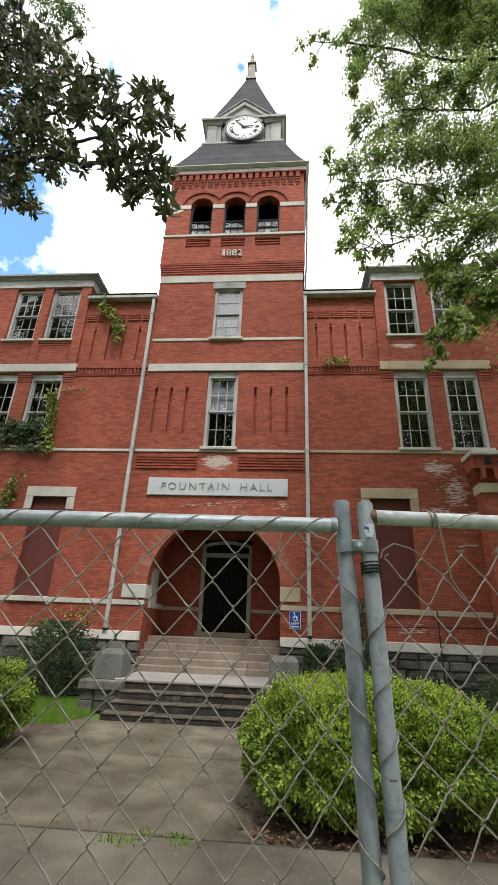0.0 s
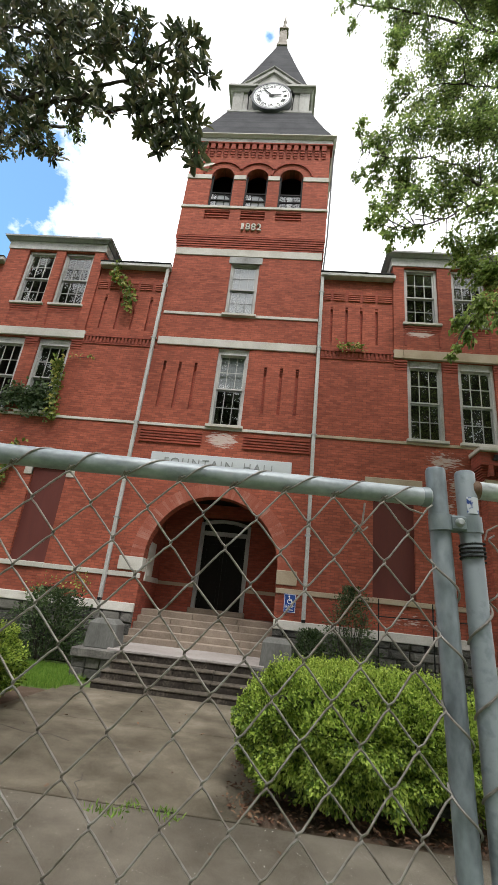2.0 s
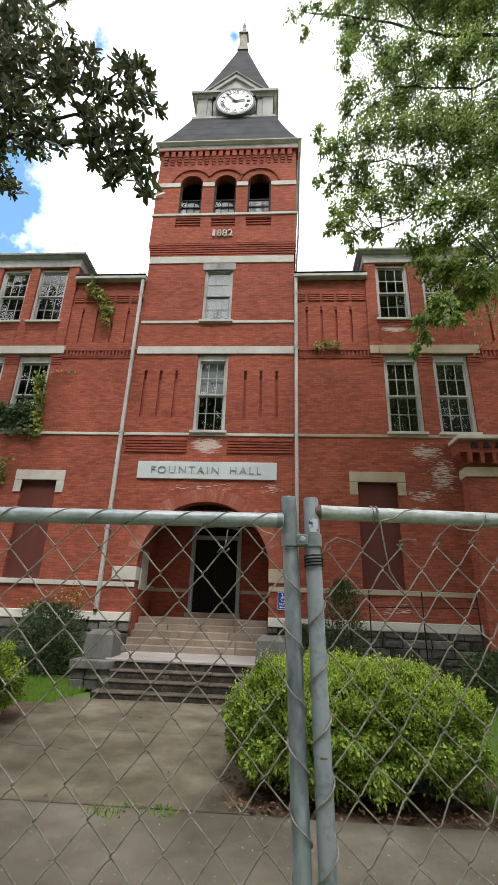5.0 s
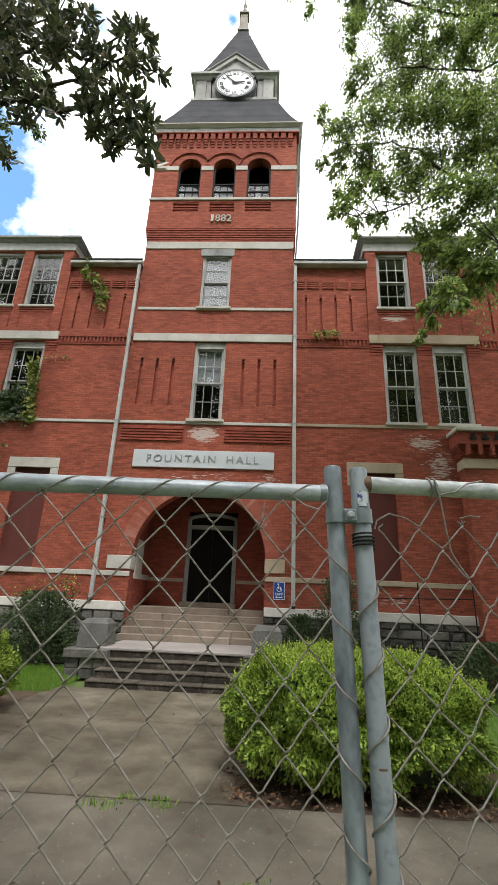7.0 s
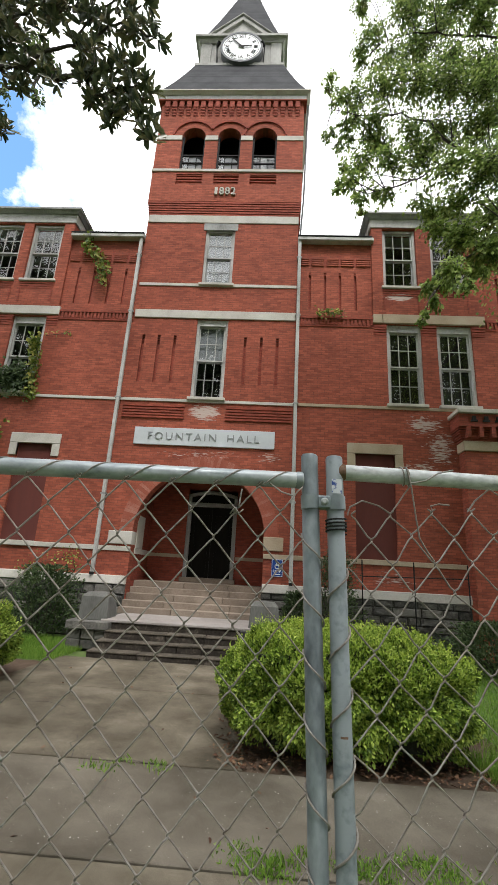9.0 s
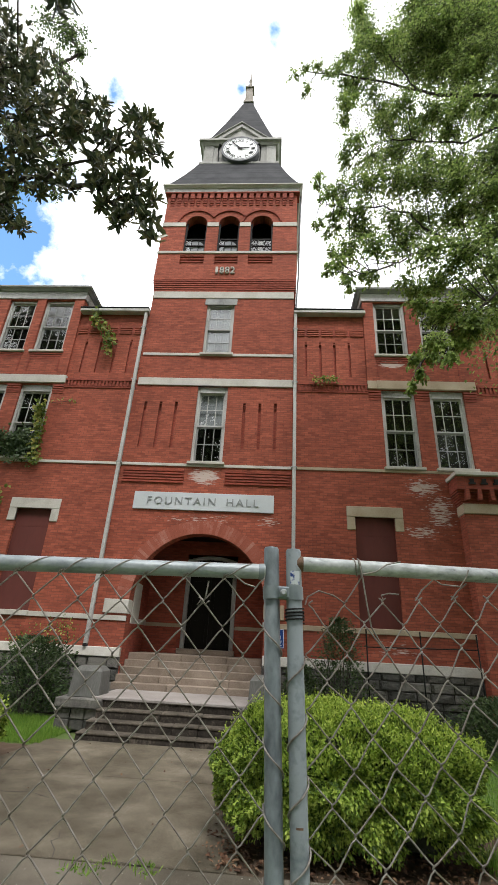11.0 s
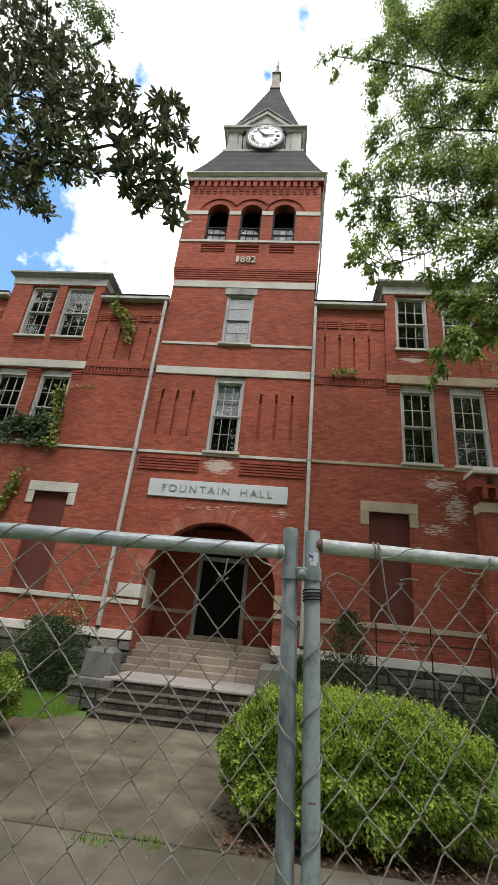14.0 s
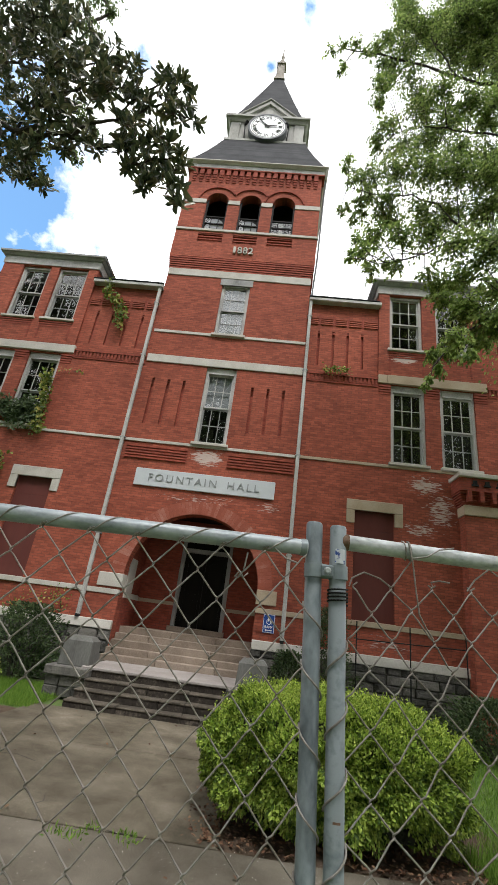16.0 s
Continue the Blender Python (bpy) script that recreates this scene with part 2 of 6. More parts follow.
    bp.inputs["Strength"].default_value, bp.inputs["Distance"].default_value = 0.3, 0.005
    bp.invert = True
    l.new(br.outputs["Fac"], bp.inputs["Height"])
    bp2 = n.new("ShaderNodeBump")
    bp2.inputs["Strength"].default_value, bp2.inputs["Distance"].default_value = 0.25, 0.01
    l.new(flake.outputs["Fac"], bp2.inputs["Height"])
    l.new(bp.outputs["Normal"], bp2.inputs["Normal"])
    l.new(bp2.outputs["Normal"], bsdf.inputs["Normal"])
    return m


def glass_material(name, gloss):
    m = bpy.data.materials.new(name)
    m.use_nodes = True
    n, l = m.node_tree.nodes, m.node_tree.links
    n.remove(n["Principled BSDF"])
    tr, gl, mx = n.new("ShaderNodeBsdfTransparent"), n.new("ShaderNodeBsdfGlossy"), n.new("ShaderNodeMixShader")
    tr.inputs["Color"].default_value = (0.93, 0.94, 0.94, 1)
    gl.inputs["Roughness"].default_value = 0.02
    mx.inputs["Fac"].default_value = gloss
    co, ns, bp = n.new("ShaderNodeTexCoord"), n.new("ShaderNodeTexNoise"), n.new("ShaderNodeBump")
    ns.inputs["Scale"].default_value = 3.0
    bp.inputs["Strength"].default_value, bp.inputs["Distance"].default_value = 0.12, 0.02
    l.new(co.outputs["Object"], ns.inputs["Vector"])
    l.new(ns.outputs["Fac"], bp.inputs["Height"])
    l.new(bp.outputs["Normal"], gl.inputs["Normal"])
    l.new(tr.outputs[0], mx.inputs[1])
    l.new(gl.outputs[0], mx.inputs[2])
    l.new(mx.outputs[0], n["Material Output"].inputs["Surface"])
    return m


WORN = [(4.5, 6.0, 0.85, 0.5, 0.41), (4.9, 5.35, 0.75, 1.0, 0.37), (4.3, 4.75, 0.95, 0.4, 0.35), (3.95, 10.2, 0.75, 0.26, 0.55), (-1.8, 6.14, 0.72, 0.42, 0.52), (-1.8, 4.86, 2.3, 0.3, 0.27), (0.1, 4.85, 0.7, 0.3, 0.3), (3.4, 1.75, 1.3, 0.35, 0.28), (-9.0, 5.9, 1.0, 0.6, 0.24)]
M_BRICK = brick_material("red_brick", (0.37, 0.1, 0.06), (0.25, 0.064, 0.04), (0.2, 0.068, 0.048), WORN)
M_VOUSS = material("pale_dusted_brick", [(0.27, 0.072, 0.045), (0.33, 0.098, 0.064), (0.43, 0.2, 0.155)], 0.85, 2.2, 30, 0.3, random_part=0.25, spread=(0.3, 0.75))
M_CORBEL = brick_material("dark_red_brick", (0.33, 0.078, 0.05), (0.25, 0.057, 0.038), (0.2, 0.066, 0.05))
M_BOARD = material("painted_plywood", [(0.09, 0.024, 0.02), (0.13, 0.034, 0.026)], 0.75, 1.2, 18, 0.15, stretch=(3, 3, 0.6))
M_STONE = material("pale_sandstone", [(0.36, 0.335, 0.29), (0.5, 0.475, 0.43), (0.6, 0.58, 0.54)], 0.85, 1.6, 30, 0.3)
M_TAN = material("tan_sandstone", [(0.3, 0.23, 0.16), (0.4, 0.32, 0.23), (0.46, 0.39, 0.3)], 0.85, 1.8, 35, 0.3)
M_TRIM = material("weathered_white_paint", [(0.2, 0.19, 0.175), (0.42, 0.415, 0.4), (0.56, 0.56, 0.545)], 0.7, 2.2, 45, 0.25, stretch=(1, 1, 0.5), spread=(0.3, 0.66))
M_GREYTRIM = material("grey_weathered_wood", [(0.17, 0.168, 0.165), (0.31, 0.31, 0.305), (0.43, 0.43, 0.425)], 0.8, 2.0, 40, 0.3, stretch=(1, 1, 0.4))
M_FINIAL = material("weathered_brown_stone", [(0.13, 0.11, 0.09), (0.24, 0.215, 0.185), (0.34, 0.31, 0.28)], 0.85, 3, 30, 0.3)
M_CLOCKWOOD = material("bleached_grey_wood", [(0.19, 0.185, 0.17), (0.34, 0.335, 0.315), (0.46, 0.455, 0.435)], 0.8, 2.4, 40, 0.3, stretch=(1, 1, 0.4))
M_SIGN = material("white_sign_paint", [(0.47, 0.505, 0.53), (0.57, 0.6, 0.62)], 0.55, 1.5, 30, 0.1)
M_LETTER = material("grey_letters", [(0.2, 0.215, 0.22), (0.3, 0.315, 0.32)], 0.5, 6, 60, 0.1)
M_SLATE = material("slate_roof", [(0.03, 0.031, 0.034), (0.05, 0.051, 0.055), (0.075, 0.076, 0.08)], 0.85, 1.4, 22, 0.3, 0.01, random_part=0.12, spec=0.12)
M_RIM = material("grey_painted_rim", [(0.07, 0.075, 0.085), (0.14, 0.145, 0.155)], 0.6, 5, 40, 0.1)
M_DIAL = material("clock_dial", [(0.72, 0.74, 0.76), (0.8, 0.81, 0.82)], 0.4, 2, 30, 0.05)
M_DARK = material("dark_iron", [(0.012, 0.012, 0.013), (0.03, 0.03, 0.03)], 0.7, 5, 60, 0.2, spec=0.15)
M_PANE_PALE = material("pale_pane_fill", [(0.24, 0.255, 0.27), (0.33, 0.345, 0.36)], 0.9, 1, 12, 0.1)
M_INSIDE = material("unlit_room_dark", [(0.03, 0.028, 0.026), (0.06, 0.055, 0.05)], 0.9, 1, 10, 0.1)
M_DOOR_SHADE = material("door_and_shade_black", [(0.004, 0.0035, 0.003), (0.012, 0.01, 0.008)], 0.6, 2, 30, 0.2, stretch=(4, 4, 0.5), spec=0.1)
M_GLASS = glass_material("window_glass", 0.075)
M_RUBBLE = material("rough_grey_granite", [(0.05, 0.05, 0.046), (0.115, 0.11, 0.1), (0.2, 0.19, 0.17)], 0.9, 3.0, 22, 0.8, 0.03, random_part=0.4)
M_MORTAR = material("dirty_mortar", [(0.035, 0.033, 0.03), (0.09, 0.085, 0.075)], 0.95, 2, 30, 0.4)
M_STEP = material("worn_beige_stone", [(0.13, 0.1, 0.077), (0.225, 0.178, 0.14), (0.325, 0.265, 0.213)], 0.85, 1.6, 34, 0.3, random_part=0.22)
M_OLDSTEP = material("black_brown_stone", [(0.014, 0.011, 0.009), (0.045, 0.037, 0.029), (0.16, 0.135, 0.11)], 0.9, 3.4, 24, 0.5, 0.015, spread=(0.38, 0.68))
M_TREAD = material("brown_worn_stone", [(0.03, 0.026, 0.019), (0.085, 0.072, 0.055), (0.17, 0.148, 0.12)], 0.9, 2.6, 26, 0.4, 0.01, spread=(0.36, 0.66))
M_LANDING = material("pale_landing_stone", [(0.22, 0.195, 0.18), (0.38, 0.35, 0.33)], 0.85, 1.1, 24, 0.3)
M_PED = material("grey_concrete_block", [(0.07, 0.07, 0.062), (0.13, 0.13, 0.12), (0.2, 0.2, 0.185)], 0.85, 1.5, 30, 0.4, stretch=(1, 1, 0.35))
M_CONC = material("old_concrete", [(0.042, 0.035, 0.023), (0.095, 0.081, 0.056), (0.162, 0.14, 0.102), (0.27, 0.24, 0.19)], 0.92, 1.3, 150, 0.6, 0.005, random_part=0.06, spread=(0.34, 0.68), grain=0.38)
M_CLEAN = material("bleached_concrete", [(0.05, 0.043, 0.031), (0.105, 0.091, 0.068), (0.17, 0.15, 0.117), (0.28, 0.252, 0.206)], 0.92, 0.9, 150, 0.6, 0.005, spread=(0.34, 0.68), grain=0.36)
M_SOIL = material("bare_soil", [(0.045, 0.03, 0.02), (0.09, 0.062, 0.042), (0.14, 0.1, 0.072)], 0.95, 2.5, 60, 0.6, 0.02)
M_LAWN = material("lawn_ground", [(0.05, 0.09, 0.02), (0.09, 0.15, 0.035), (0.13, 0.13, 0.06)], 0.95, 1.1, 25, 0.8, 0.03)
M_GALV = material("galvanised_steel", [(0.2, 0.205, 0.2), (0.38, 0.405, 0.41), (0.55, 0.575, 0.58)], 0.38, 12, 90, 0.2, 0.001, metal=0.45, spread=(0.3, 0.62), spec=0.5)
M_RAIL = material("scuffed_white_galvanised_rail", [(0.1, 0.1, 0.098), (0.26, 0.295, 0.315), (0.36, 0.4, 0.42), (0.48, 0.515, 0.53)], 0.42, 14, 110, 0.3, 0.001, metal=0.25, spread=(0.27, 0.64), stretch=(0.6, 1, 1), spec=0.5)
M_RAIL_OLD = material("scuffed_whitish_rail", [(0.09, 0.08, 0.07), (0.36, 0.385, 0.385), (0.52, 0.545, 0.545), (0.66, 0.68, 0.68)], 0.45, 24, 110, 0.3, 0.001, metal=0.2, spread=(0.33, 0.6), stretch=(0.5, 1, 1), spec=0.5)
M_POST = material("dull_galvanised_post", [(0.1, 0.12, 0.13), (0.225, 0.262, 0.278), (0.35, 0.388, 0.405)], 0.4, 7, 60, 0.25, 0.001, metal=0.35, spread=(0.32, 0.62), stretch=(1, 1, 0.5), spec=0.5)
M_GALV_OLD = material("scuffed_galvanised_steel", [(0.08, 0.082, 0.083), (0.165, 0.2, 0.215), (0.28, 0.318, 0.333)], 0.48, 11, 80, 0.3, 0.001, metal=0.3, spread=(0.26, 0.5), spec=0.4)
M_WIRE = material("fence_wire", [(0.12, 0.092, 0.072), (0.27, 0.246, 0.218), (0.4, 0.385, 0.36)], 0.5, 25, 120, 0.2, 0.0005, metal=0.35, spec=0.35)
M_BLUE = material("blue_sign_enamel", [(0.012, 0.05, 0.24), (0.02, 0.075, 0.33)], 0.35, 5, 40, 0.05)
M_WHITE = material("white_enamel", [(0.7, 0.72, 0.74), (0.8, 0.8, 0.8)], 0.4, 5, 40, 0.05)
M_STICKER = material("sticker_white_and_blue", [(0.65, 0.68, 0.72), (0.6, 0.63, 0.7), (0.03, 0.07, 0.28)], 0.5, 60, 90, 0.0, spread=(0.46, 0.56))
M_RUST = material("rust", [(0.09, 0.055, 0.038), (0.17, 0.1, 0.065), (0.27, 0.2, 0.16)], 0.9, 60, 150, 0.4, 0.001)
M_BARK = material("grey_brown_bark", [(0.035, 0.03, 0.025), (0.08, 0.07, 0.06)], 0.95, 5, 40, 0.7, 0.02, stretch=(1, 1, 0.3))
M_MAGNOLIA = material("magnolia_leaves", [(0.034, 0.052, 0.028), (0.085, 0.11, 0.05), (0.22, 0.21, 0.1)], 0.33, 2, 20, 0.1, random_part=0.9, spread=(0.1, 1.0), translucent=0.3, spec=0.75)
M_ELM = material("elm_leaves", [(0.1, 0.165, 0.04), (0.23, 0.33, 0.08), (0.4, 0.5, 0.15)], 0.45, 0.8, 20, 0.0, random_part=0.7, spread=(0.2, 0.8), translucent=0.55)
M_PALE = material("thin_tree_leaves", [(0.05, 0.08, 0.03), (0.1, 0.15, 0.05), (0.2, 0.27, 0.09)], 0.45, 0.8, 20, 0.0, random_part=0.7, spread=(0.2, 0.8), translucent=0.4)
M_STREETLEAF = material("street_tree_leaves", [(0.03, 0.05, 0.02), (0.06, 0.09, 0.035), (0.1, 0.14, 0.06)], 0.5, 0.6, 20, 0.0, random_part=0.6, spread=(0.2, 0.8), translucent=0.3)
M_HEDGE = material("hedge_leaves", [(0.06, 0.112, 0.016), (0.225, 0.345, 0.047), (0.5, 0.62, 0.125)], 0.42, 2.5, 20, 0.0, random_part=0.75, spread=(0.2, 0.8), translucent=0.38)
M_SHOOT = material("young_hedge_leaves", [(0.19, 0.29, 0.035), (0.34, 0.47, 0.07), (0.54, 0.64, 0.14)], 0.45, 2.5, 20, 0.0, random_part=0.6, spread=(0.2, 0.8), translucent=0.45)
M_SHRUB = material("dark_evergreen_leaves", [(0.035, 0.06, 0.028), (0.07, 0.11, 0.045), (0.13, 0.18, 0.075)], 0.55, 2, 20, 0.0, random_part=0.6, spread=(0.2, 0.8), translucent=0.3)
M_VINE = material("vine_leaves", [(0.08, 0.13, 0.025), (0.2, 0.27, 0.05), (0.42, 0.38, 0.1)], 0.55, 2, 20, 0.0, random_part=0.7, spread=(0.2, 0.85), translucent=0.35)
M_GRASS = material("grass_blades", [(0.09, 0.18, 0.02), (0.17, 0.32, 0.04), (0.28, 0.42, 0.08)], 0.6, 2, 20, 0.0, random_part=0.6, spread=(0.2, 0.8), translucent=0.4)
M_LITTER = material("fallen_leaves", [(0.06, 0.03, 0.018), (0.14, 0.07, 0.04), (0.24, 0.15, 0.09)], 0.85, 5, 20, 0.0, random_part=0.8, spread=(0.15, 0.85))
M_CORE = material("hedge_depth_shade", [(0.006, 0.009, 0.004), (0.015, 0.018, 0.008)], 0.95, 6, 30, 0.6, 0.03)

# ---- building ----
FRONT = 13.9


def wall(mesh, x0, x1, z0, z1, y0, y1, holes=(), arches=()):
    """An upright wall along x with rectangular holes (xa, xb, za, zb) and round-headed ones (centre, radius, spring, base)."""
    boxes = list(holes) + [(c - r, c + r, zb, zs + r) for c, r, zs, zb in arches]
    xs = sorted({x0, x1, *(v for h in boxes for v in h[:2] if x0 < v < x1)})
    zs = sorted({z0, z1, *(v for h in boxes for v in h[2:] if z0 < v < z1)})
    for za, zb in zip(zs, zs[1:]):
        for xa, xb in zip(xs, xs[1:]):
            if not any(h[0] - 1e-6 <= xa and xb <= h[1] + 1e-6 and h[2] - 1e-6 <= za and zb <= h[3] + 1e-6 for h in boxes):
                mesh.box(xa, xb, y0, y1, za, zb)
    for c, r, spring, base in arches:
        n = 20
        pts = [(c - r * math.cos(math.pi * i / n), spring + r * math.sin(math.pi * i / n)) for i in range(n + 1)]
        for (xa, za), (xb, zb) in zip(pts, pts[1:]):
            mesh.slab([(xa, za), (xb, zb), (xb, spring + r), (xa, spring + r)], y0, y1)
    bm = bmesh.new()
    me = mesh.data("wall")
    bm.from_mesh(me)
    bmesh.ops.remove_doubles(bm, verts=bm.verts, dist=1e-4)
    seen, inner = {}, set()
    for face in bm.faces:
        key = tuple(sorted(v.index for v in face.verts))
        if key in seen:
            inner |= {face, seen[key]}
        seen[key] = face
    bmesh.ops.delete(bm, geom=list(inner), context="FACES_ONLY")
    bm.to_mesh(me)
    bm.free()
    return me


hall = thing("school_building", "three-storey red brick school hall with a clock tower and stone bands", "building")
TX0, TX1 = -4.30, 0.78
SLOTS_T = [-3.91, -3.42, -2.92, -0.74, -0.25, 0.24]
slots = [(x - 0.045, x + 0.045, 7.06, 8.66) for x in SLOTS_T]
TWIN = [(-2.28, -1.30, 6.6, 9.25), (-2.28, -1.30, 10.53, 12.89)]
DOOR_ARCH = (-1.69, 1.79, 2.66, 0.0)
part("tower_wall", wall(Mesh(), TX0, TX1, 0.0, 13.215, FRONT, 14.25, TWIN + slots, [DOOR_ARCH]), M_BRICK, hall)
for h in slots:
    back = Mesh().box(h[0] - 0.03, h[1] + 0.03, FRONT + 0.07, FRONT + 0.12, h[2] - 0.03, h[3] + 0.03)
    for k in range(4):
        back.box(h[0], h[1], FRONT + 0.012 * k + 0.008, FRONT + 0.07, h[3] - 0.05 - 0.075 * k + 0.03, h[3] - 0.075 * k)
    part("recess_backing", back, M_CORBEL, hall)
# side and rear walls of the tower
sides = Mesh()
sides.box(TX0, TX0 + 0.35, 14.25, 18.95, 9.0, 13.31).box(TX1 - 0.35, TX1, 14.25, 18.95, 9.0, 13.31).box(TX0, TX1, 18.95, 19.3, 5.0, 18.5)
sides.box(TX0 - 0.08, TX0 + 0.3, 14.2, 18.95, 13.31, 18.5).box(TX1 - 0.3, TX1 + 0.08, 14.2, 18.95, 13.31, 18.5)
part("tower_side_wall", sides, M_BRICK, hall)

# belfry stage
BARCH = [(-3.05, 0.42, 16.64, 15.14), (-1.765, 0.41, 16.64, 15.14), (-0.495, 0.43, 16.64, 15.14)]
panels = [(-3.52, -2.6, 14.48, 14.93), (-2.21, -1.33, 14.48, 14.93), (-0.95, -0.03, 14.48, 14.93)]
BX0, BX1, BY = TX0 - 0.08, TX1 + 0.08, 13.83
part("belfry_wall", wall(Mesh(), BX0, BX1, 13.755, 18.5, BY, 14.2, panels, BARCH), M_BRICK, hall)
for x0, x1, z0, z1 in panels:
    part("panel_back", Mesh().box(x0 - 0.02, x1 + 0.02, BY + 0.09, BY + 0.14, z0 - 0.02, z1 + 0.02), M_BRICK, hall)
    for k in range(3):
        part("panel_course", Mesh().box(x0, x1, BY + 0.02 + 0.02 * k, BY + 0.09, z1 - 0.075 * (k + 1) + 0.025 - 0.03 * k, z1 - 0.075 * k - 0.03 * k), M_CORBEL, hall)
for k in range(6):
    out = 0.012 + 0.013 * k
    part("corbel_course", Mesh().box(TX0 - out, TX1 + out, FRONT - out, 14.3, 13.215 + 0.09 * k, 13.215 + 0.09 * k + 0.064), M_CORBEL, hall)
    part("corbel_joint", Mesh().box(TX0 + 0.01, TX1 - 0.01, FRONT + 0.03, 14.3, 13.215 + 0.09 * k + 0.064, 13.215 + 0.09 * (k + 1)), M_CORBEL, hall)
# hood moulds over the belfry arches
for c, r, zs, zb in BARCH:
    n = 18
    for i in range(n):
        a, b = math.pi * i / n, math.pi * (i + 1) / n
        if zs - 0.05 + (r + 0.3) * math.sin((a + b) / 2) < 16.76 or abs((r + 0.33) * math.cos((a + b) / 2)) > (0.66 if c < -1 else 0.9) and (c + 1.77) * math.cos((a + b) / 2) >= -0.05:
            continue
        ring = [(c - q * math.cos(t), zs - 0.05 + q * math.sin(t)) for q, t in ((r + 0.3, a), (r + 0.3, b), (r + 0.36, b), (r + 0.36, a))]
        part("hood_brick", Mesh().slab(list(reversed(ring)), BY - 0.05, BY + 0.02), M_CORBEL, hall)
# springing band, broken by the openings
edges = [BX0 - 0.02] + [v for c, r, *_ in BARCH for v in (c - r, c + r)] + [BX1 + 0.02]
for x0, x1 in zip(edges[::2], edges[1::2]):
    part("springing_stone", Mesh().box(x0, x1, BY - 0.03, BY + 0.36, 16.46, 16.67), M_STONE, hall, bevel=0.008)
part("belfry_sill_band", Mesh().box(BX0 - 0.03, BX1 + 0.03, BY - 0.04, BY + 0.3, 15.02, 15.135), M_STONE, hall, bevel=0.01)
# belfry floor and ceiling, with the inner gloom in their colour
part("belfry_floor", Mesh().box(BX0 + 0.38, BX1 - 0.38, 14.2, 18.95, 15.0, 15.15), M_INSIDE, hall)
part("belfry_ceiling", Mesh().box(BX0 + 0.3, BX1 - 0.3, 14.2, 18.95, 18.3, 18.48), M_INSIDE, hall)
# sashes in the lower half of the belfry openings
for i_open, (c, r, zs, zb) in enumerate(BARCH):
    fr = Mesh()
    for x in (c - r + 0.03, c + r - 0.03):
        fr.box(x - 0.03, x + 0.03, 13.93, 14.0, zb, zs + 0.1)
    for z in (zb + 0.03, zb + 0.42, zb + 0.76):
        fr.box(c - r + 0.06, c + r - 0.06, 13.935, 13.995, z - 0.022, z + 0.022)
    for k in (1, 2):
        x = c - r + 2 * r * k / 3
        fr.box(x - 0.014, x + 0.014, 13.95, 13.98, zb, zb + 0.74)
    sash = part("belfry_sash", fr, M_DARK, hall)
    for k in range(3):
        for j in range(2):
            x = c - r + 2 * r * (k + 0.5) / 3
            if i_open == 2 or k == 0:
                part("pane", Mesh().box(x - r / 3, x + r / 3, 13.962, 13.968, zb + 0.03 + 0.38 * j, zb + 0.4 + 0.34 * j), M_GLASS, sash).visible_shadow = False
    if i_open < 2:
        rr = r - 0.06
        # flat pale round-topped shape filling the lower part of the opening
        board = [(c - rr + 0.03, zb + 0.02), (c + rr, zb + 0.02)] + [(c + 0.02 + rr * 0.95 * math.cos(math.pi * i / 10), zb + 0.36 + 0.34 * math.sin(math.pi * i / 10)) for i in range(11)]
        part("round_topped_board", Mesh().slab(board, 13.982, 13.998), M_PANE_PALE, sash, "flat pale round-topped sheet behind the sash")
    else:
        part("pale_strip", Mesh().box(c - 0.1, c + 0.06, 14.01, 14.03, zb + 0.02, zb + 0.72), M_GREYTRIM, sash)
    # added near-black sheets that stand for the darkness inside the belfry
    part("louvre_board", Mesh().box(c - r, c + r, 14.3, 14.34, zb + 0.3, zb + 1.15), M_DARK, sash, "near-black sheet for the unlit belfry, across the arch")
    part("louvre_board", Mesh().box(c - r, c + r, 14.6, 14.64, zb + 1.0, zs + r + 0.2), M_DOOR_SHADE, sash, "near-black sheet for the unlit belfry, closing the upper arch")
# dentils under the tower cornice
n_dent = 19
for k in range(n_dent):
    x = BX0 + 0.1 + (BX1 - BX0 - 0.2) * (k + 0.5) / n_dent
    d = Mesh().box(x - 0.085, x + 0.085, BY - 0.1, BY, 17.96, 18.25)
    d.box(x - 0.08, x + 0.08, BY - 0.075, BY, 17.85, 17.96).box(x - 0.075, x + 0.075, BY - 0.05, BY, 17.74, 17.85).box(x - 0.07, x + 0.07, BY - 0.025, BY, 17.63, 17.74)
    part("dentil", d, M_CORBEL, hall)
part("dentil_course", Mesh().box(BX0 - 0.1, BX1 + 0.1, BY - 0.12, 14.2, 18.25, 18.31), M_CORBEL, hall)
CX, CY = (TX0 + TX1) / 2, 16.42


def ring(half, z0, z1, half2=None):
    h2 = half if half2 is None else half2
    return Mesh().hexa([(CX - half, CY - half), (CX + half, CY - half), (CX + half, CY + half), (CX - half, CY + half)], z0,
                       [(CX - h2, CY - h2), (CX + h2, CY - h2), (CX + h2, CY + h2), (CX - h2, CY + h2)], z1)


part("tower_frieze", ring(2.7, 18.31, 18.5), M_TRIM, hall)
part("tower_cornice", ring(2.73, 18.5, 18.57, 2.82), M_STONE, hall)
part("tower_gutter", ring(2.84, 18.57, 18.63), M_STONE, hall, bevel=0.01)
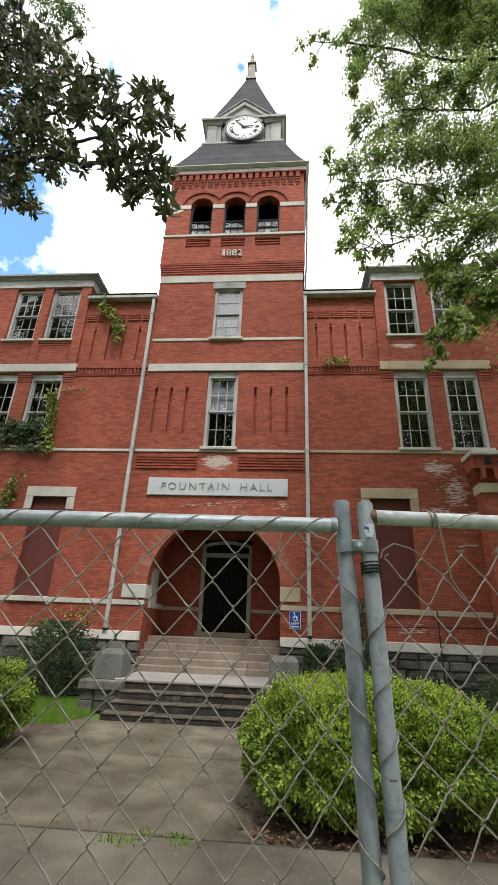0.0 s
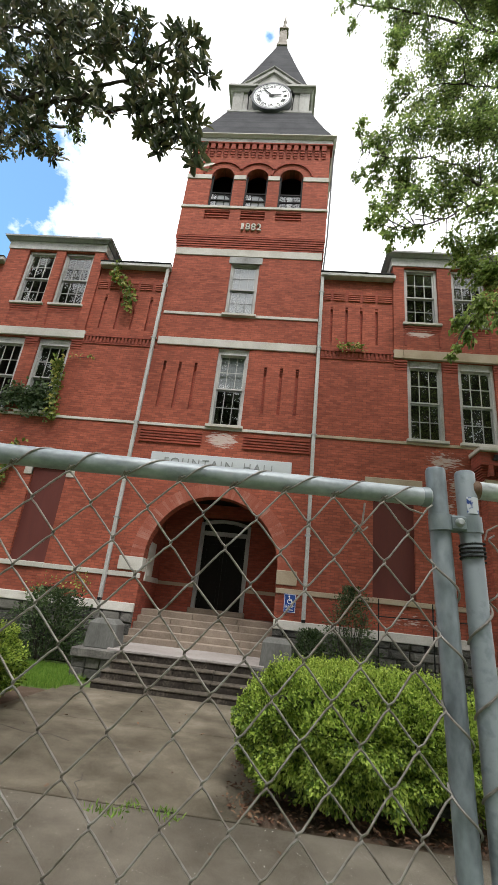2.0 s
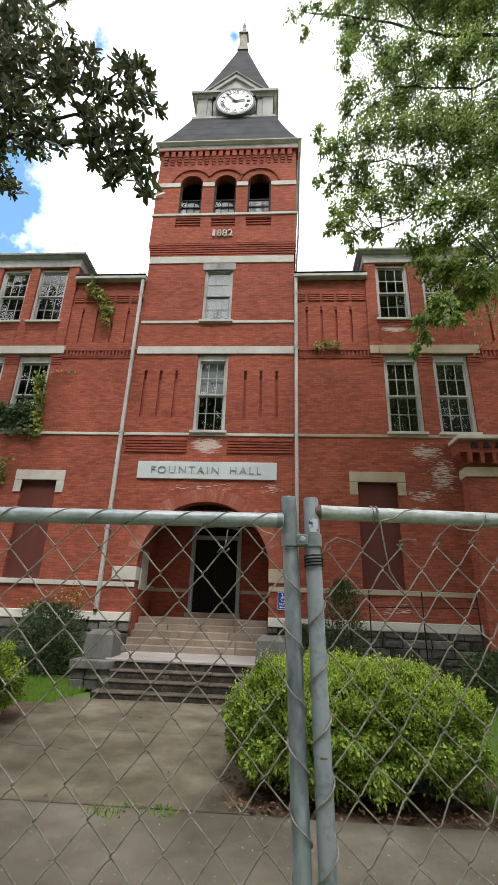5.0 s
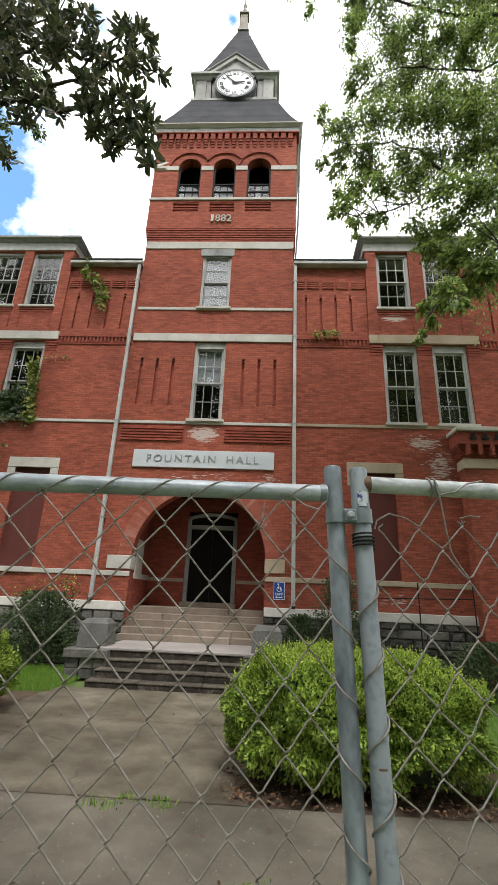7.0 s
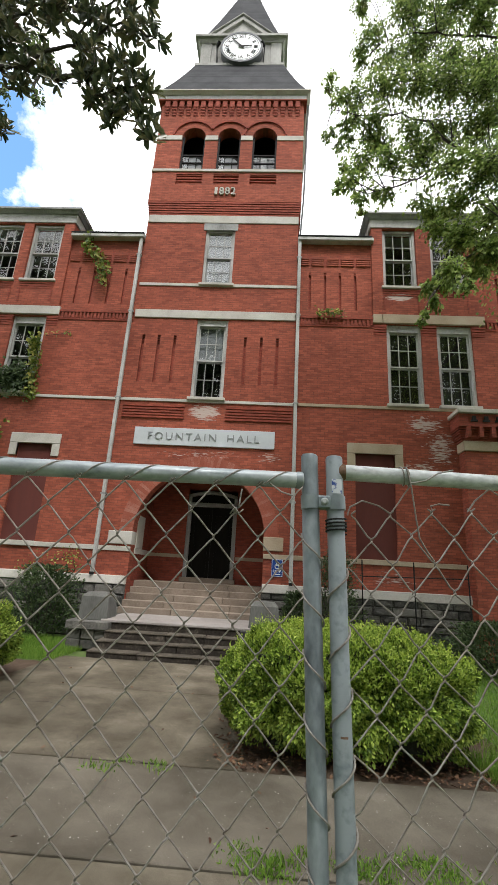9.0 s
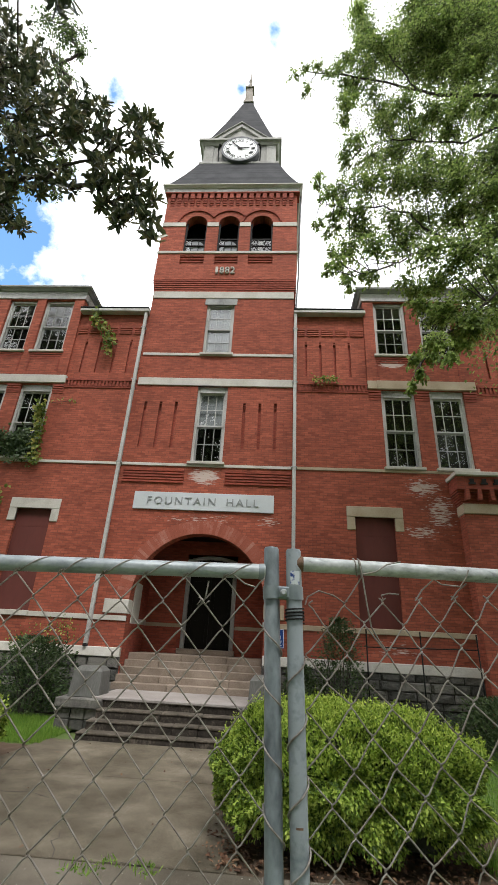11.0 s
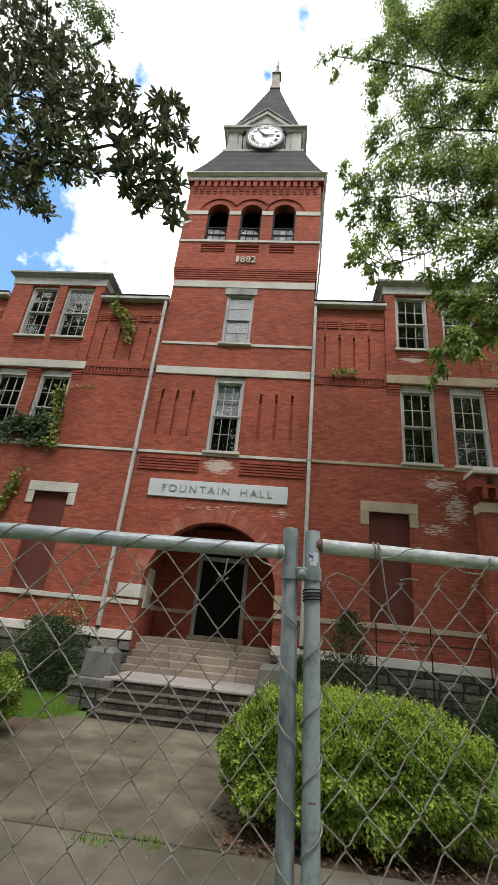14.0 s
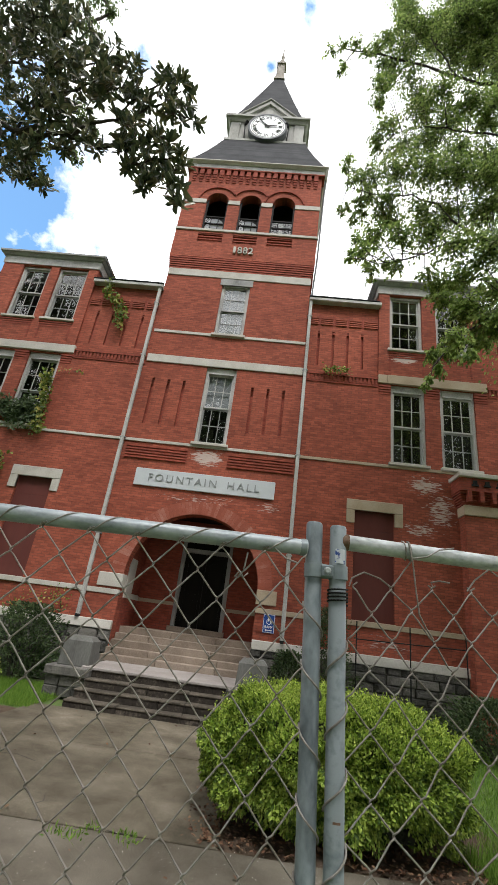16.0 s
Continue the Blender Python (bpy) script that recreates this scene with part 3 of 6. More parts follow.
# slated mansard under the clock stage
low_roof = part("tower_roof", ring(2.72, 18.63, 21.45, 1.74), M_SLATE, hall)
rows = 22
for k in range(rows):
    z0, z1 = 18.64 + 2.78 * k / rows, 18.64 + 2.78 * (k + 1) / rows
    f = lambda z: 2.78 - (2.78 - 1.8) * ((z - 18.64) / 2.78) ** 0.85
    part("slate_course", ring(f(z0) + 0.005, z0, z1 + 0.02, f(z1)), M_SLATE, low_roof)
clock_stage = part("clock_stage", ring(1.66, 21.45, 22.9), M_CLOCKWOOD, hall)
part("clock_ledge", ring(1.82, 21.42, 21.56), M_CLOCKWOOD, clock_stage, bevel=0.01)
part("clock_cornice_bed", ring(1.74, 22.84, 22.96, 1.84), M_CLOCKWOOD, clock_stage)
part("clock_cornice", ring(1.92, 22.96, 23.1), M_CLOCKWOOD, clock_stage, bevel=0.01)
FY = CY - 1.66
for s in (-1, 1):
    part("corner_pilaster", Mesh().box(CX + s * 1.45 - 0.22, CX + s * 1.45 + 0.22, FY - 0.05, FY + 0.02, 21.56, 22.86), M_CLOCKWOOD, clock_stage, bevel=0.01)
    part("side_panel", Mesh().box(CX + s * 1.1 - 0.1, CX + s * 1.1 + 0.1, FY - 0.02, FY + 0.01, 21.7, 22.7), M_CLOCKWOOD, clock_stage)
    part("flood_light", Mesh().tube([(CX + s * 0.95, FY - 0.05, 21.7), (CX + s * 0.98, FY - 0.2, 22.4)], 0.025, 6).tube([(CX + s * 0.98, FY - 0.2, 22.4), (CX + s * 0.86, FY - 0.32, 22.52)], [0.05, 0.07], 8), M_DARK, clock_stage)
    # raking gable boards over the dial
    a, b = (CX + s * 1.3, 23.05), (CX, 24.28)
    quad = [a, b, (b[0], b[1] - 0.22), (a[0] - s * 0.12, a[1] - 0.1)]
    part("gable_board", Mesh().slab(quad, FY - 0.18, FY + 0.06), M_CLOCKWOOD, clock_stage)
part("gable_wall", Mesh().slab([(CX - 1.3, 22.95), (CX + 1.3, 22.95), (CX, 24.2)], FY - 0.08, FY + 1.3), M_CLOCKWOOD, clock_stage)
gr = Mesh()
for s in (-1, 1):
    p = [(CX + s * 1.4, FY - 0.24, 23.02), (CX, FY - 0.24, 24.34), (CX, FY + 1.6, 24.34), (CX + s * 1.4, FY + 1.6, 23.02)]
    q = [(x, y, z + 0.04) for x, y, z in p]
    gr.add(p + q, [(0, 1, 2, 3), (7, 6, 5, 4), (0, 4, 5, 1), (3, 2, 6, 7), (0, 3, 7, 4), (1, 5, 6, 2)])
part("gable_roof", gr, M_CLOCKWOOD, clock_stage)
# the dial
KX, KZ, KR = -1.71, 22.23, 0.84
DY = FY - 0.17


def disc(cx, cz, r0, r1, y0, y1, n=48):
    m = Mesh()
    for i in range(n):
        a, b = 2 * math.pi * i / n, 2 * math.pi * (i + 1) / n
        m.slab([(cx + r0 * math.cos(a), cz + r0 * math.sin(a)), (cx + r1 * math.cos(a), cz + r1 * math.sin(a)), (cx + r1 * math.cos(b), cz + r1 * math.sin(b)), (cx + r0 * math.cos(b), cz + r0 * math.sin(b))], y0, y1)
    return m


dial_ring = [(KX + (KR - 0.06) * math.cos(2 * math.pi * i / 48), KZ + (KR - 0.06) * math.sin(2 * math.pi * i / 48)) for i in range(48)]
clock = part("clock", Mesh().slab(dial_ring, DY - 0.13, DY + 0.19), M_DIAL, hall, "round white clock dial with roman numerals")
part("clock_rim", disc(KX, KZ, KR - 0.06, KR + 0.03, DY - 0.145, DY + 0.19), M_RIM, clock)
part("minute_ring", disc(KX, KZ, KR - 0.13, KR - 0.115, DY - 0.136, DY - 0.12), M_DARK, clock)
for k, word in enumerate(["XII", "I", "II", "III", "IIII", "V", "VI", "VII", "VIII", "IX", "X", "XI"]):
    me = text_mesh(word, 0.23, 0.01)
    xs = [v.co.x for v in me.vertices]
    me.transform(Matrix.Rotation(radians(30 * k), 4, "Y") @ Matrix.Translation((-(max(xs) + min(xs)) / 2, 0, 0.5)))
    part("numeral", me, M_DARK, clock, at=(KX, DY - 0.137, KZ))
for angle, length, wide in ((318, 0.6, 0.035), (86, 0.42, 0.05)):
    me = Mesh().slab([(-wide, -0.12), (wide, -0.12), (wide * 0.5, length), (-wide * 0.5, length)], -0.006, 0.006).data("pointer")
    me.transform(Matrix.Rotation(radians(angle), 4, "Y"))
    part("pointer", me, M_DARK, clock, at=(KX, DY - 0.155 - wide * 0.2, KZ))
# spire
spire = part("spire", ring(1.56, 23.1, 29.1, 0.16), M_SLATE, hall)
rows = 34
for k in range(rows):
    z0, z1 = 23.1 + 6.0 * k / rows, 23.1 + 6.0 * (k + 1) / rows
    f = lambda z: 1.7 - 1.5 * ((z - 23.1) / 6.0) ** 0.93
    part("slate_course", ring(f(z0) + 0.004, z0, z1 + 0.015, f(z1)), M_SLATE, spire)
finial = part("finial", ring(0.29, 29.0, 29.3, 0.24), M_FINIAL, hall)
part("finial_block", ring(0.22, 29.3, 30.5, 0.17), M_FINIAL, finial)
part("finial_cap", ring(0.25, 30.5, 30.68, 0.2), M_FINIAL, finial)
part("finial_spike", Mesh().tube([(CX, CY, z) for z in (30.68, 30.95, 31.25, 31.45, 31.65, 32.3)], [0.1, 0.14, 0.06, 0.1, 0.05, 0.012], 8), M_FINIAL, finial)

# ---- wings ----
LWIN = [(-8.2, -7.1, 6.6, 9.2), (-9.73, -8.66, 6.6, 9.2)]
RWIN = [(3.54, 4.58, 6.62, 9.24), (5.03, 6.08, 6.62, 9.24)]
LUP = [(-8.2, -7.13, 10.55, 12.76), (-9.55, -8.52, 10.55, 12.76)]
RUP = [(3.5, 4.56, 10.57, 12.76), (5.0, 6.05, 10.57, 12.76)]
LBOARD, RBOARD = (-7.19, -6.15, 2.22, 5.0), (2.55, 3.64, 2.24, 5.1)
part("left_wing_wall", wall(Mesh(), -14.0, TX0, 0.0, 9.42, FRONT, 14.25, LWIN + [LBOARD]), M_BRICK, hall)
part("right_wing_wall", wall(Mesh(), TX1, 13.0, 0.0, 9.42, FRONT, 14.25, RWIN + [RBOARD]), M_BRICK, hall)
part("left_bay_wall", wall(Mesh(), -10.3, -6.78, 9.42, 12.8, FRONT - 0.03, 14.25, LUP), M_BRICK, hall)
part("right_bay_wall", wall(Mesh(), 3.15, 6.5, 9.42, 12.8, FRONT - 0.03, 14.25, RUP), M_BRICK, hall)
CONNECT = [(-6.78, TX0, [-6.36, -5.84, -5.31, -4.79]), (TX1, 3.15, [1.2, 1.68, 2.15, 2.63]), (-14.0, -10.3, [-13.4, -12.7, -12.0, -11.3]), (6.5, 13.0, [7.0, 7.6, 8.2, 8.8])]
for x0, x1, cols in CONNECT:
    gaps = [(x - 0.04, x + 0.04, 9.74, 11.08) for x in cols]
    part("panel_wall", wall(Mesh(), x0, x1, 9.42, 12.17, FRONT + 0.05, 14.25, gaps), M_BRICK, hall)
    for h in gaps:
        bk = Mesh()
        bk.box(h[0] - 0.02, h[1] + 0.02, FRONT + 0.12, FRONT + 0.16, h[2] - 0.02, h[3] + 0.02)
        bk.box(h[0] + 0.001, h[1] - 0.001, FRONT + 0.06, FRONT + 0.13, h[3] - 0.09, h[3] - 0.03)
        part("recess_backing", bk, M_CORBEL, hall)
    xa, xb = (x0 + 0.05, x1 - 0.08) if x0 < 0 else (x0 + 0.1, x1 - 0.03)
    for k in range(4):
        cuts = [xa] + [v for x in cols for v in (x - 0.045, x + 0.045) if xa < v < xb] + [xb]
        course = Mesh()
        for a, b in zip(cuts[::2], cuts[1::2]):
            course.box(a, b, FRONT + 0.015, FRONT + 0.05, 11.33 + 0.078 * k, 11.33 + 0.078 * k + 0.045)
        part("raised_course", course, M_BRICK, hall)
    for x in cols:
        part("notch", Mesh().box(x - 0.045, x + 0.045, FRONT + 0.044, FRONT + 0.06, 11.34, 11.76), M_CORBEL, hall)
    # corbel table under the panel
    part("corbel_ledge", Mesh().box(x0, x1, FRONT - 0.05, FRONT + 0.05, 9.36, 9.43), M_CORBEL, hall)
    part("corbel_ledge", Mesh().box(x0, x1, FRONT - 0.025, FRONT, 9.1, 9.16), M_CORBEL, hall)
    n = int((x1 - x0) / 0.115)
    for k in range(n):
        x = x0 + (x1 - x0) * (k + 0.5) / n
        part("small_dentil", Mesh().box(x - 0.03, x + 0.03, FRONT - 0.04, FRONT, 9.16, 9.36), M_CORBEL, hall)
    part("eave_gutter", Mesh().box(x0 - (0.0 if x0 != 3.15 else 0.1), x1 + (0.0 if x1 != 3.15 else 0.06), FRONT - 0.17, 14.2, 12.17, 12.31), M_TRIM, hall, bevel=0.02)
    part("eave_flashing", Mesh().box(x0, x1, FRONT - 0.19, 14.2, 12.312, 12.345), M_DARK, hall)
    m = Mesh().add([(x0, 13.9, 12.33), (x1, 13.9, 12.33), (x1, 20, 16.2), (x0, 20, 16.2), (x0, 13.9, 12.25), (x1, 13.9, 12.25), (x1, 20, 16.0), (x0, 20, 16.0)], [(0, 1, 2, 3), (7, 6, 5, 4), (0, 4, 5, 1), (1, 5, 6, 2), (2, 6, 7, 3), (3, 7, 4, 0)])
    part("wing_roof", m, M_SLATE, hall)
for x0, x1 in ((-10.3, -6.78), (3.15, 6.5)):
    part("dormer_frieze", Mesh().box(x0 - 0.04, x1 + 0.04, FRONT - 0.06, 18.0, 12.8, 13.12), M_TRIM, hall)
    part("dormer_cornice", Mesh().hexa([(x0 - 0.08, FRONT - 0.1), (x1 + 0.08, FRONT - 0.1), (x1 + 0.08, 18), (x0 - 0.08, 18)], 13.12, [(x0 - 0.16, FRONT - 0.18), (x1 + 0.16, FRONT - 0.18), (x1 + 0.16, 18.1), (x0 - 0.16, 18.1)], 13.2), M_GREYTRIM, hall)
    part("dormer_gutter", Mesh().box(x0 - 0.2, x1 + 0.2, FRONT - 0.23, 18.1, 13.2, 13.29), M_GREYTRIM, hall, bevel=0.012)
    part("dormer_roof", Mesh().hexa([(x0 - 0.22, FRONT - 0.22), (x1 + 0.22, FRONT - 0.22), (x1 + 0.22, 18.2), (x0 - 0.22, 18.2)], 13.28, [(x0 + 1, FRONT + 1.4), (x1 - 1, FRONT + 1.4), (x1 - 1, 18), (x0 + 1, 18)], 13.7), M_SLATE, hall)
    part("dormer_cheek", Mesh().box(x0 + 0.02, x0 + 0.2, 14.25, 18, 12.4, 12.8).box(x1 - 0.2, x1 - 0.02, 14.25, 18, 12.4, 12.8), M_GREYTRIM, hall)
# stone bands and lintels
Y3 = FRONT - 0.03
part("lintel_band", Mesh().box(TX0 + 0.02, TX1, Y3 - 0.01, FRONT + 0.05, 9.25, 9.53), M_STONE, hall, bevel=0.01)
part("upper_band", Mesh().box(TX0 + 0.02, TX1, Y3, FRONT + 0.05, 12.905, 13.21), M_STONE, hall, bevel=0.01)
part("sill_band", Mesh().box(TX0 + 0.02, TX1, Y3, FRONT + 0.05, 10.42, 10.525), M_STONE, hall, bevel=0.008)
part("sill_band", Mesh().box(-14, TX0 + 0.02, Y3, FRONT + 0.05, 6.44, 6.525), M_STONE, hall, bevel=0.008)
part("sill_band", Mesh().box(TX0 + 0.02, TX1, Y3 - 0.003, FRONT + 0.05, 6.44, 6.53), M_STONE, hall, bevel=0.008)
part("sill_band", Mesh().box(TX1, 13, Y3, FRONT + 0.05, 6.45, 6.54), M_TAN, hall, bevel=0.008)
for x0, x1, m in ((-10.1, -6.71, M_STONE), (3.14, 6.47, M_TAN)):
    part("long_lintel", Mesh().box(x0, x1 if x0 < 0 else 3.42, FRONT - 0.07, FRONT + 0.03, 9.245, 9.545), m, hall, bevel=0.012)
    if x0 > 0:
        part("long_lintel", Mesh().box(3.426, x1, FRONT - 0.07, FRONT + 0.03, 9.245, 9.555), m, hall, bevel=0.012)
    cuts = [(-6.73, -7.1), (-8.2, -8.66), (-9.73, -10.1)] if x0 < 0 else [(3.16, 3.54), (4.58, 5.03), (6.08, 6.46)]
    for a, b in cuts:
        br = Mesh()
        for k in range(4):
            br.box(min(a, b), max(a, b), FRONT - 0.045 + 0.01 * k, FRONT, 9.18 - 0.085 * k - 0.055, 9.18 - 0.085 * k)
        part("corbel_bracket", br, M_CORBEL, hall)
for x0, x1 in ((-14.0, DOOR_ARCH[0] - DOOR_ARCH[1]), (DOOR_ARCH[0] + DOOR_ARCH[1], 13.0)):
    a, b = x0, x1
    part("low_band", Mesh().box(a, b, Y3, FRONT + 0.05, 2.1, 2.225), M_STONE if x0 < -5 else M_TAN, hall, bevel=0.008)
    part("water_table", Mesh().hexa([(a, FRONT - 0.13), (b, FRONT - 0.13), (b, FRONT + 0.02), (a, FRONT + 0.02)], 1.25, [(a, FRONT - 0.1), (b, FRONT - 0.1), (b, FRONT + 0.02), (a, FRONT + 0.02)], 1.47), M_STONE, hall, bevel=0.015)
part("springer_block", Mesh().box(-4.13, DOOR_ARCH[0] - DOOR_ARCH[1] + 0.012, FRONT - 0.035, FRONT + 0.36, 2.28, 2.63), M_STONE, hall, bevel=0.012)
part("springer_block", Mesh().box(DOOR_ARCH[0] + DOOR_ARCH[1] - 0.012, 0.62, FRONT - 0.035, FRONT + 0.36, 2.31, 2.67), M_TAN, hall, bevel=0.012)
# ribbed brickwork between the bands
for x0, x1 in ((TX0 + 0.06, -2.4), (-1.18, TX1 - 0.04)):
    for k in range(5):
        part("ribbed_course", Mesh().box(x0, x1, FRONT - 0.04, FRONT + 0.01, 5.92 + 0.088 * k, 5.92 + 0.088 * k + 0.05), M_CORBEL, hall)
# voussoirs of the entrance arch
c, r, zs, _ = DOOR_ARCH
nv = 66
for i in range(nv):
    a, b = math.pi * (i + 0.05) / nv, math.pi * (i + 0.95) / nv
    quad = [(c - q * math.cos(t), zs + q * math.sin(t)) for q, t in ((r + 0.004, a), (r + 0.004, b), (r + 0.37, b), (r + 0.37, a))]
    part("voussoir", Mesh().slab(quad, FRONT - 0.006, FRONT + 0.02), M_VOUSS, hall)
# boarded ground-floor openings
for (x0, x1, z0, z1), m in ((LBOARD, M_STONE), (RBOARD, M_TAN)):
    part("boarded_opening", Mesh().box(x0, x1, FRONT + 0.09, FRONT + 0.13, z0, z1 - 0.52), M_BOARD, hall, "dark red painted plywood closing a window")
    part("boarded_opening", Mesh().box(x0, x1, FRONT + 0.1, FRONT + 0.14, z1 - 0.515, z1), M_BOARD, hall)
    part("stone_head", Mesh().box(x0 - 0.23, x1 + 0.23, Y3 - 0.005, FRONT + 0.08, z1, z1 + 0.3), m, hall, bevel=0.01)
    for a, b in ((x0 - 0.23, x0), (x1, x1 + 0.23)):
        part("stone_shoulder", Mesh().box(a, b, Y3, FRONT + 0.08, z1 - 0.37, z1 - 0.004), m, hall, bevel=0.01)
    part("stone_sill", Mesh().box(x0 - 0.02, x1 + 0.02, Y3 - 0.03, FRONT + 0.1, 2.1, 2.235), m, hall, bevel=0.01)


def window(x0, x1, z0, z1, head, blind=0.0):
    """A six-over-six sash window: head is the height of the board over the sashes, blind the part of it backed by a
    pale sheet that stands for mirrored sky.
    """
    y = FRONT + 0.06
    fr = Mesh()
    w = 0.085
    fr.box(x0, x0 + w, y, y + 0.16, z0, z1).box(x1 - w, x1, y, y + 0.16, z0, z1)
    fr.box(x0 + w, x1 - w, y, y + 0.16, z0, z0 + 0.06).box(x0 + w, x1 - w, y + 0.002, y + 0.16, z1 - head, z1)
    fr.box(x0 + w, x1 - w, y - 0.03, y + 0.1, z1 - head - 0.035, z1 - head)
    win = part("window", fr, M_TRIM, hall, "tall sash window with peeling pale paint", bevel=0.006)
    part("window_sill", Mesh().box(x0 - 0.07, x1 + 0.07, FRONT - 0.1, y + 0.05, z0 - 0.09, z0), M_STONE, win, bevel=0.012)
    a, b, lo, hi = x0 + w, x1 - w, z0 + 0.06, z1 - head - 0.035
    mid = (lo + hi) / 2
    for k, (za, zb) in enumerate(((lo, mid), (mid, hi))):
        ys = y + 0.09 - 0.045 * k
        s = Mesh()
        s.box(a, a + 0.045, ys, ys + 0.035, za, zb).box(b - 0.045, b, ys, ys + 0.035, za, zb)
        s.box(a + 0.045, b - 0.045, ys, ys + 0.035, za, za + 0.045).box(a + 0.045, b - 0.045, ys, ys + 0.035, zb - 0.045, zb)
        for j in (1, 2):
            x = a + (b - a) * j / 3
            s.box(x - 0.011, x + 0.011, ys + 0.004, ys + 0.03, za + 0.045, zb - 0.045)
        zm = (za + zb) / 2
        s.box(a + 0.045, b - 0.045, ys + 0.006, ys + 0.028, zm - 0.011, zm + 0.011)
        part("sash", s, M_TRIM if k else M_GREYTRIM, win)
        pw, ph = (b - a) / 3 - 0.012, (zb - za) / 2 - 0.03
        for j in range(3):
            for i in range(2):
                p = part("pane", Mesh().box(-pw / 2, pw / 2, -0.002, 0.002, -ph / 2, ph / 2), M_GLASS, win, at=(a + (b - a) * (j + 0.5) / 3, ys + 0.018, za + (zb - za) * (i + 0.5) / 2))
                p.rotation_euler = (radians(random.uniform(-0.5, 0.5)), 0, radians(random.uniform(-0.5, 0.5)))
                p.visible_shadow = False
    # sky reflection of the tower panes, put in as pale sheets
    if blind == 1.0:
        part("roller_blind", Mesh().box(a + 0.046, b - 0.046, y + 0.082, y + 0.086, mid + 0.03, hi), M_PANE_PALE, win, "pale sheet for sky mirrored in the upper panes")
    if blind:
        part("roller_blind", Mesh().box(a, b, y + 0.128, y + 0.134, hi - (hi - lo) * blind, hi), M_PANE_PALE, win, "pale sheet for sky mirrored in the panes")
    return win


window(*TWIN[0], 0.2, 0.5)
window(*TWIN[1], 0.28, 1.0)
for w in LWIN + RWIN:
    window(*w, 0.22)
for w in LUP + RUP:
    window(*w, 0.08)
# stepped courses under the sills of the upper windows
for x0, x1, z0, _ in LUP + RUP:
    for k in range(3):
        part("apron_course", Mesh().box(x0 - 0.02 - 0.03 * (k == 0), x1 + 0.02 + 0.03 * (k == 0), FRONT - 0.055 + 0.008 * k, FRONT - 0.03, z0 - 0.18 - 0.085 * k, z0 - 0.13 - 0.085 * k), M_CORBEL, hall)
    for xa in (x0 - 0.02, x1 - 0.03):
        part("apron_pilaster", Mesh().box(xa, xa + 0.05, FRONT - 0.045, FRONT - 0.03, z0 - 0.85, z0 - 0.36), M_CORBEL, hall)
part("tower_window_head", Mesh().box(-2.36, -1.22, FRONT - 0.02, FRONT + 0.05, 12.62, 12.89), M_GREYTRIM, hall)
# rooms behind the windows, their lack of light put into a near-black colour
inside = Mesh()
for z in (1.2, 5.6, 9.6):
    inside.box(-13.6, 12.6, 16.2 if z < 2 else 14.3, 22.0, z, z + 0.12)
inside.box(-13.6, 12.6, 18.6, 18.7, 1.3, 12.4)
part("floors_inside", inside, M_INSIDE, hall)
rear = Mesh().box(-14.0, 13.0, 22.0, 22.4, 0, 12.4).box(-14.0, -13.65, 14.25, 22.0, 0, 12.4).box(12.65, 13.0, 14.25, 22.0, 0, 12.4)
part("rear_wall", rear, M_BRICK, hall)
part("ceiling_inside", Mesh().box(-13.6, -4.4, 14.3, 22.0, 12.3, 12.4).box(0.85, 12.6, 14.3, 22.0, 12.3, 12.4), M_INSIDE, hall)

# ---- entrance ----
ax0, ax1 = DOOR_ARCH[0] - DOOR_ARCH[1], DOOR_ARCH[0] + DOOR_ARCH[1]
BY1 = 15.8
DX0, DX1 = -2.36, -0.8
# porch walls take the darker brick, so part of their shade is colour
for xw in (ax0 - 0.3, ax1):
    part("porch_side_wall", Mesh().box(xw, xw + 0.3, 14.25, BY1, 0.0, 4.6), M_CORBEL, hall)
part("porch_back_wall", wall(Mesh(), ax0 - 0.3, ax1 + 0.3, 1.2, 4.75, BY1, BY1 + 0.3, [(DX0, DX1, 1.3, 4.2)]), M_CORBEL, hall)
# near-black ceiling: the shade under the arch is in its colour
part("porch_ceiling", Mesh().box(ax0 - 0.3, ax1 + 0.3, 14.25, BY1 + 0.3, 4.62, 4.75), M_DOOR_SHADE, hall)
for a, b in ((ax0, DX0 - 0.02), (DX1 + 0.02, ax1)):
    part("porch_band", Mesh().box(a, b, BY1 - 0.03, BY1 + 0.02, 2.06, 2.16), M_TAN, hall)
part("porch_wall_tablet", Mesh().box(ax0 - 0.01, ax0 + 0.03, 14.3, 14.95, 2.2, 3.12), M_STONE, hall, "pale stone tablet on the porch wall", bevel=0.01)
part("porch_band_return", Mesh().box(ax0 - 0.01, ax0 + 0.03, 14.26, BY1 - 0.03, 2.06, 2.2), M_STONE, hall)
door_frame = Mesh()
door_frame.box(DX0, DX0 + 0.12, BY1 - 0.06, BY1 + 0.14, 1.5, 3.77).box(DX1 - 0.12, DX1, BY1 - 0.06, BY1 + 0.14, 1.5, 3.77)
door_frame.box(DX0 + 0.12, DX1 - 0.12, BY1 - 0.06, BY1 + 0.14, 3.65, 3.77)
dw, dm = (DX1 - DX0) / 2, (DX0 + DX1) / 2
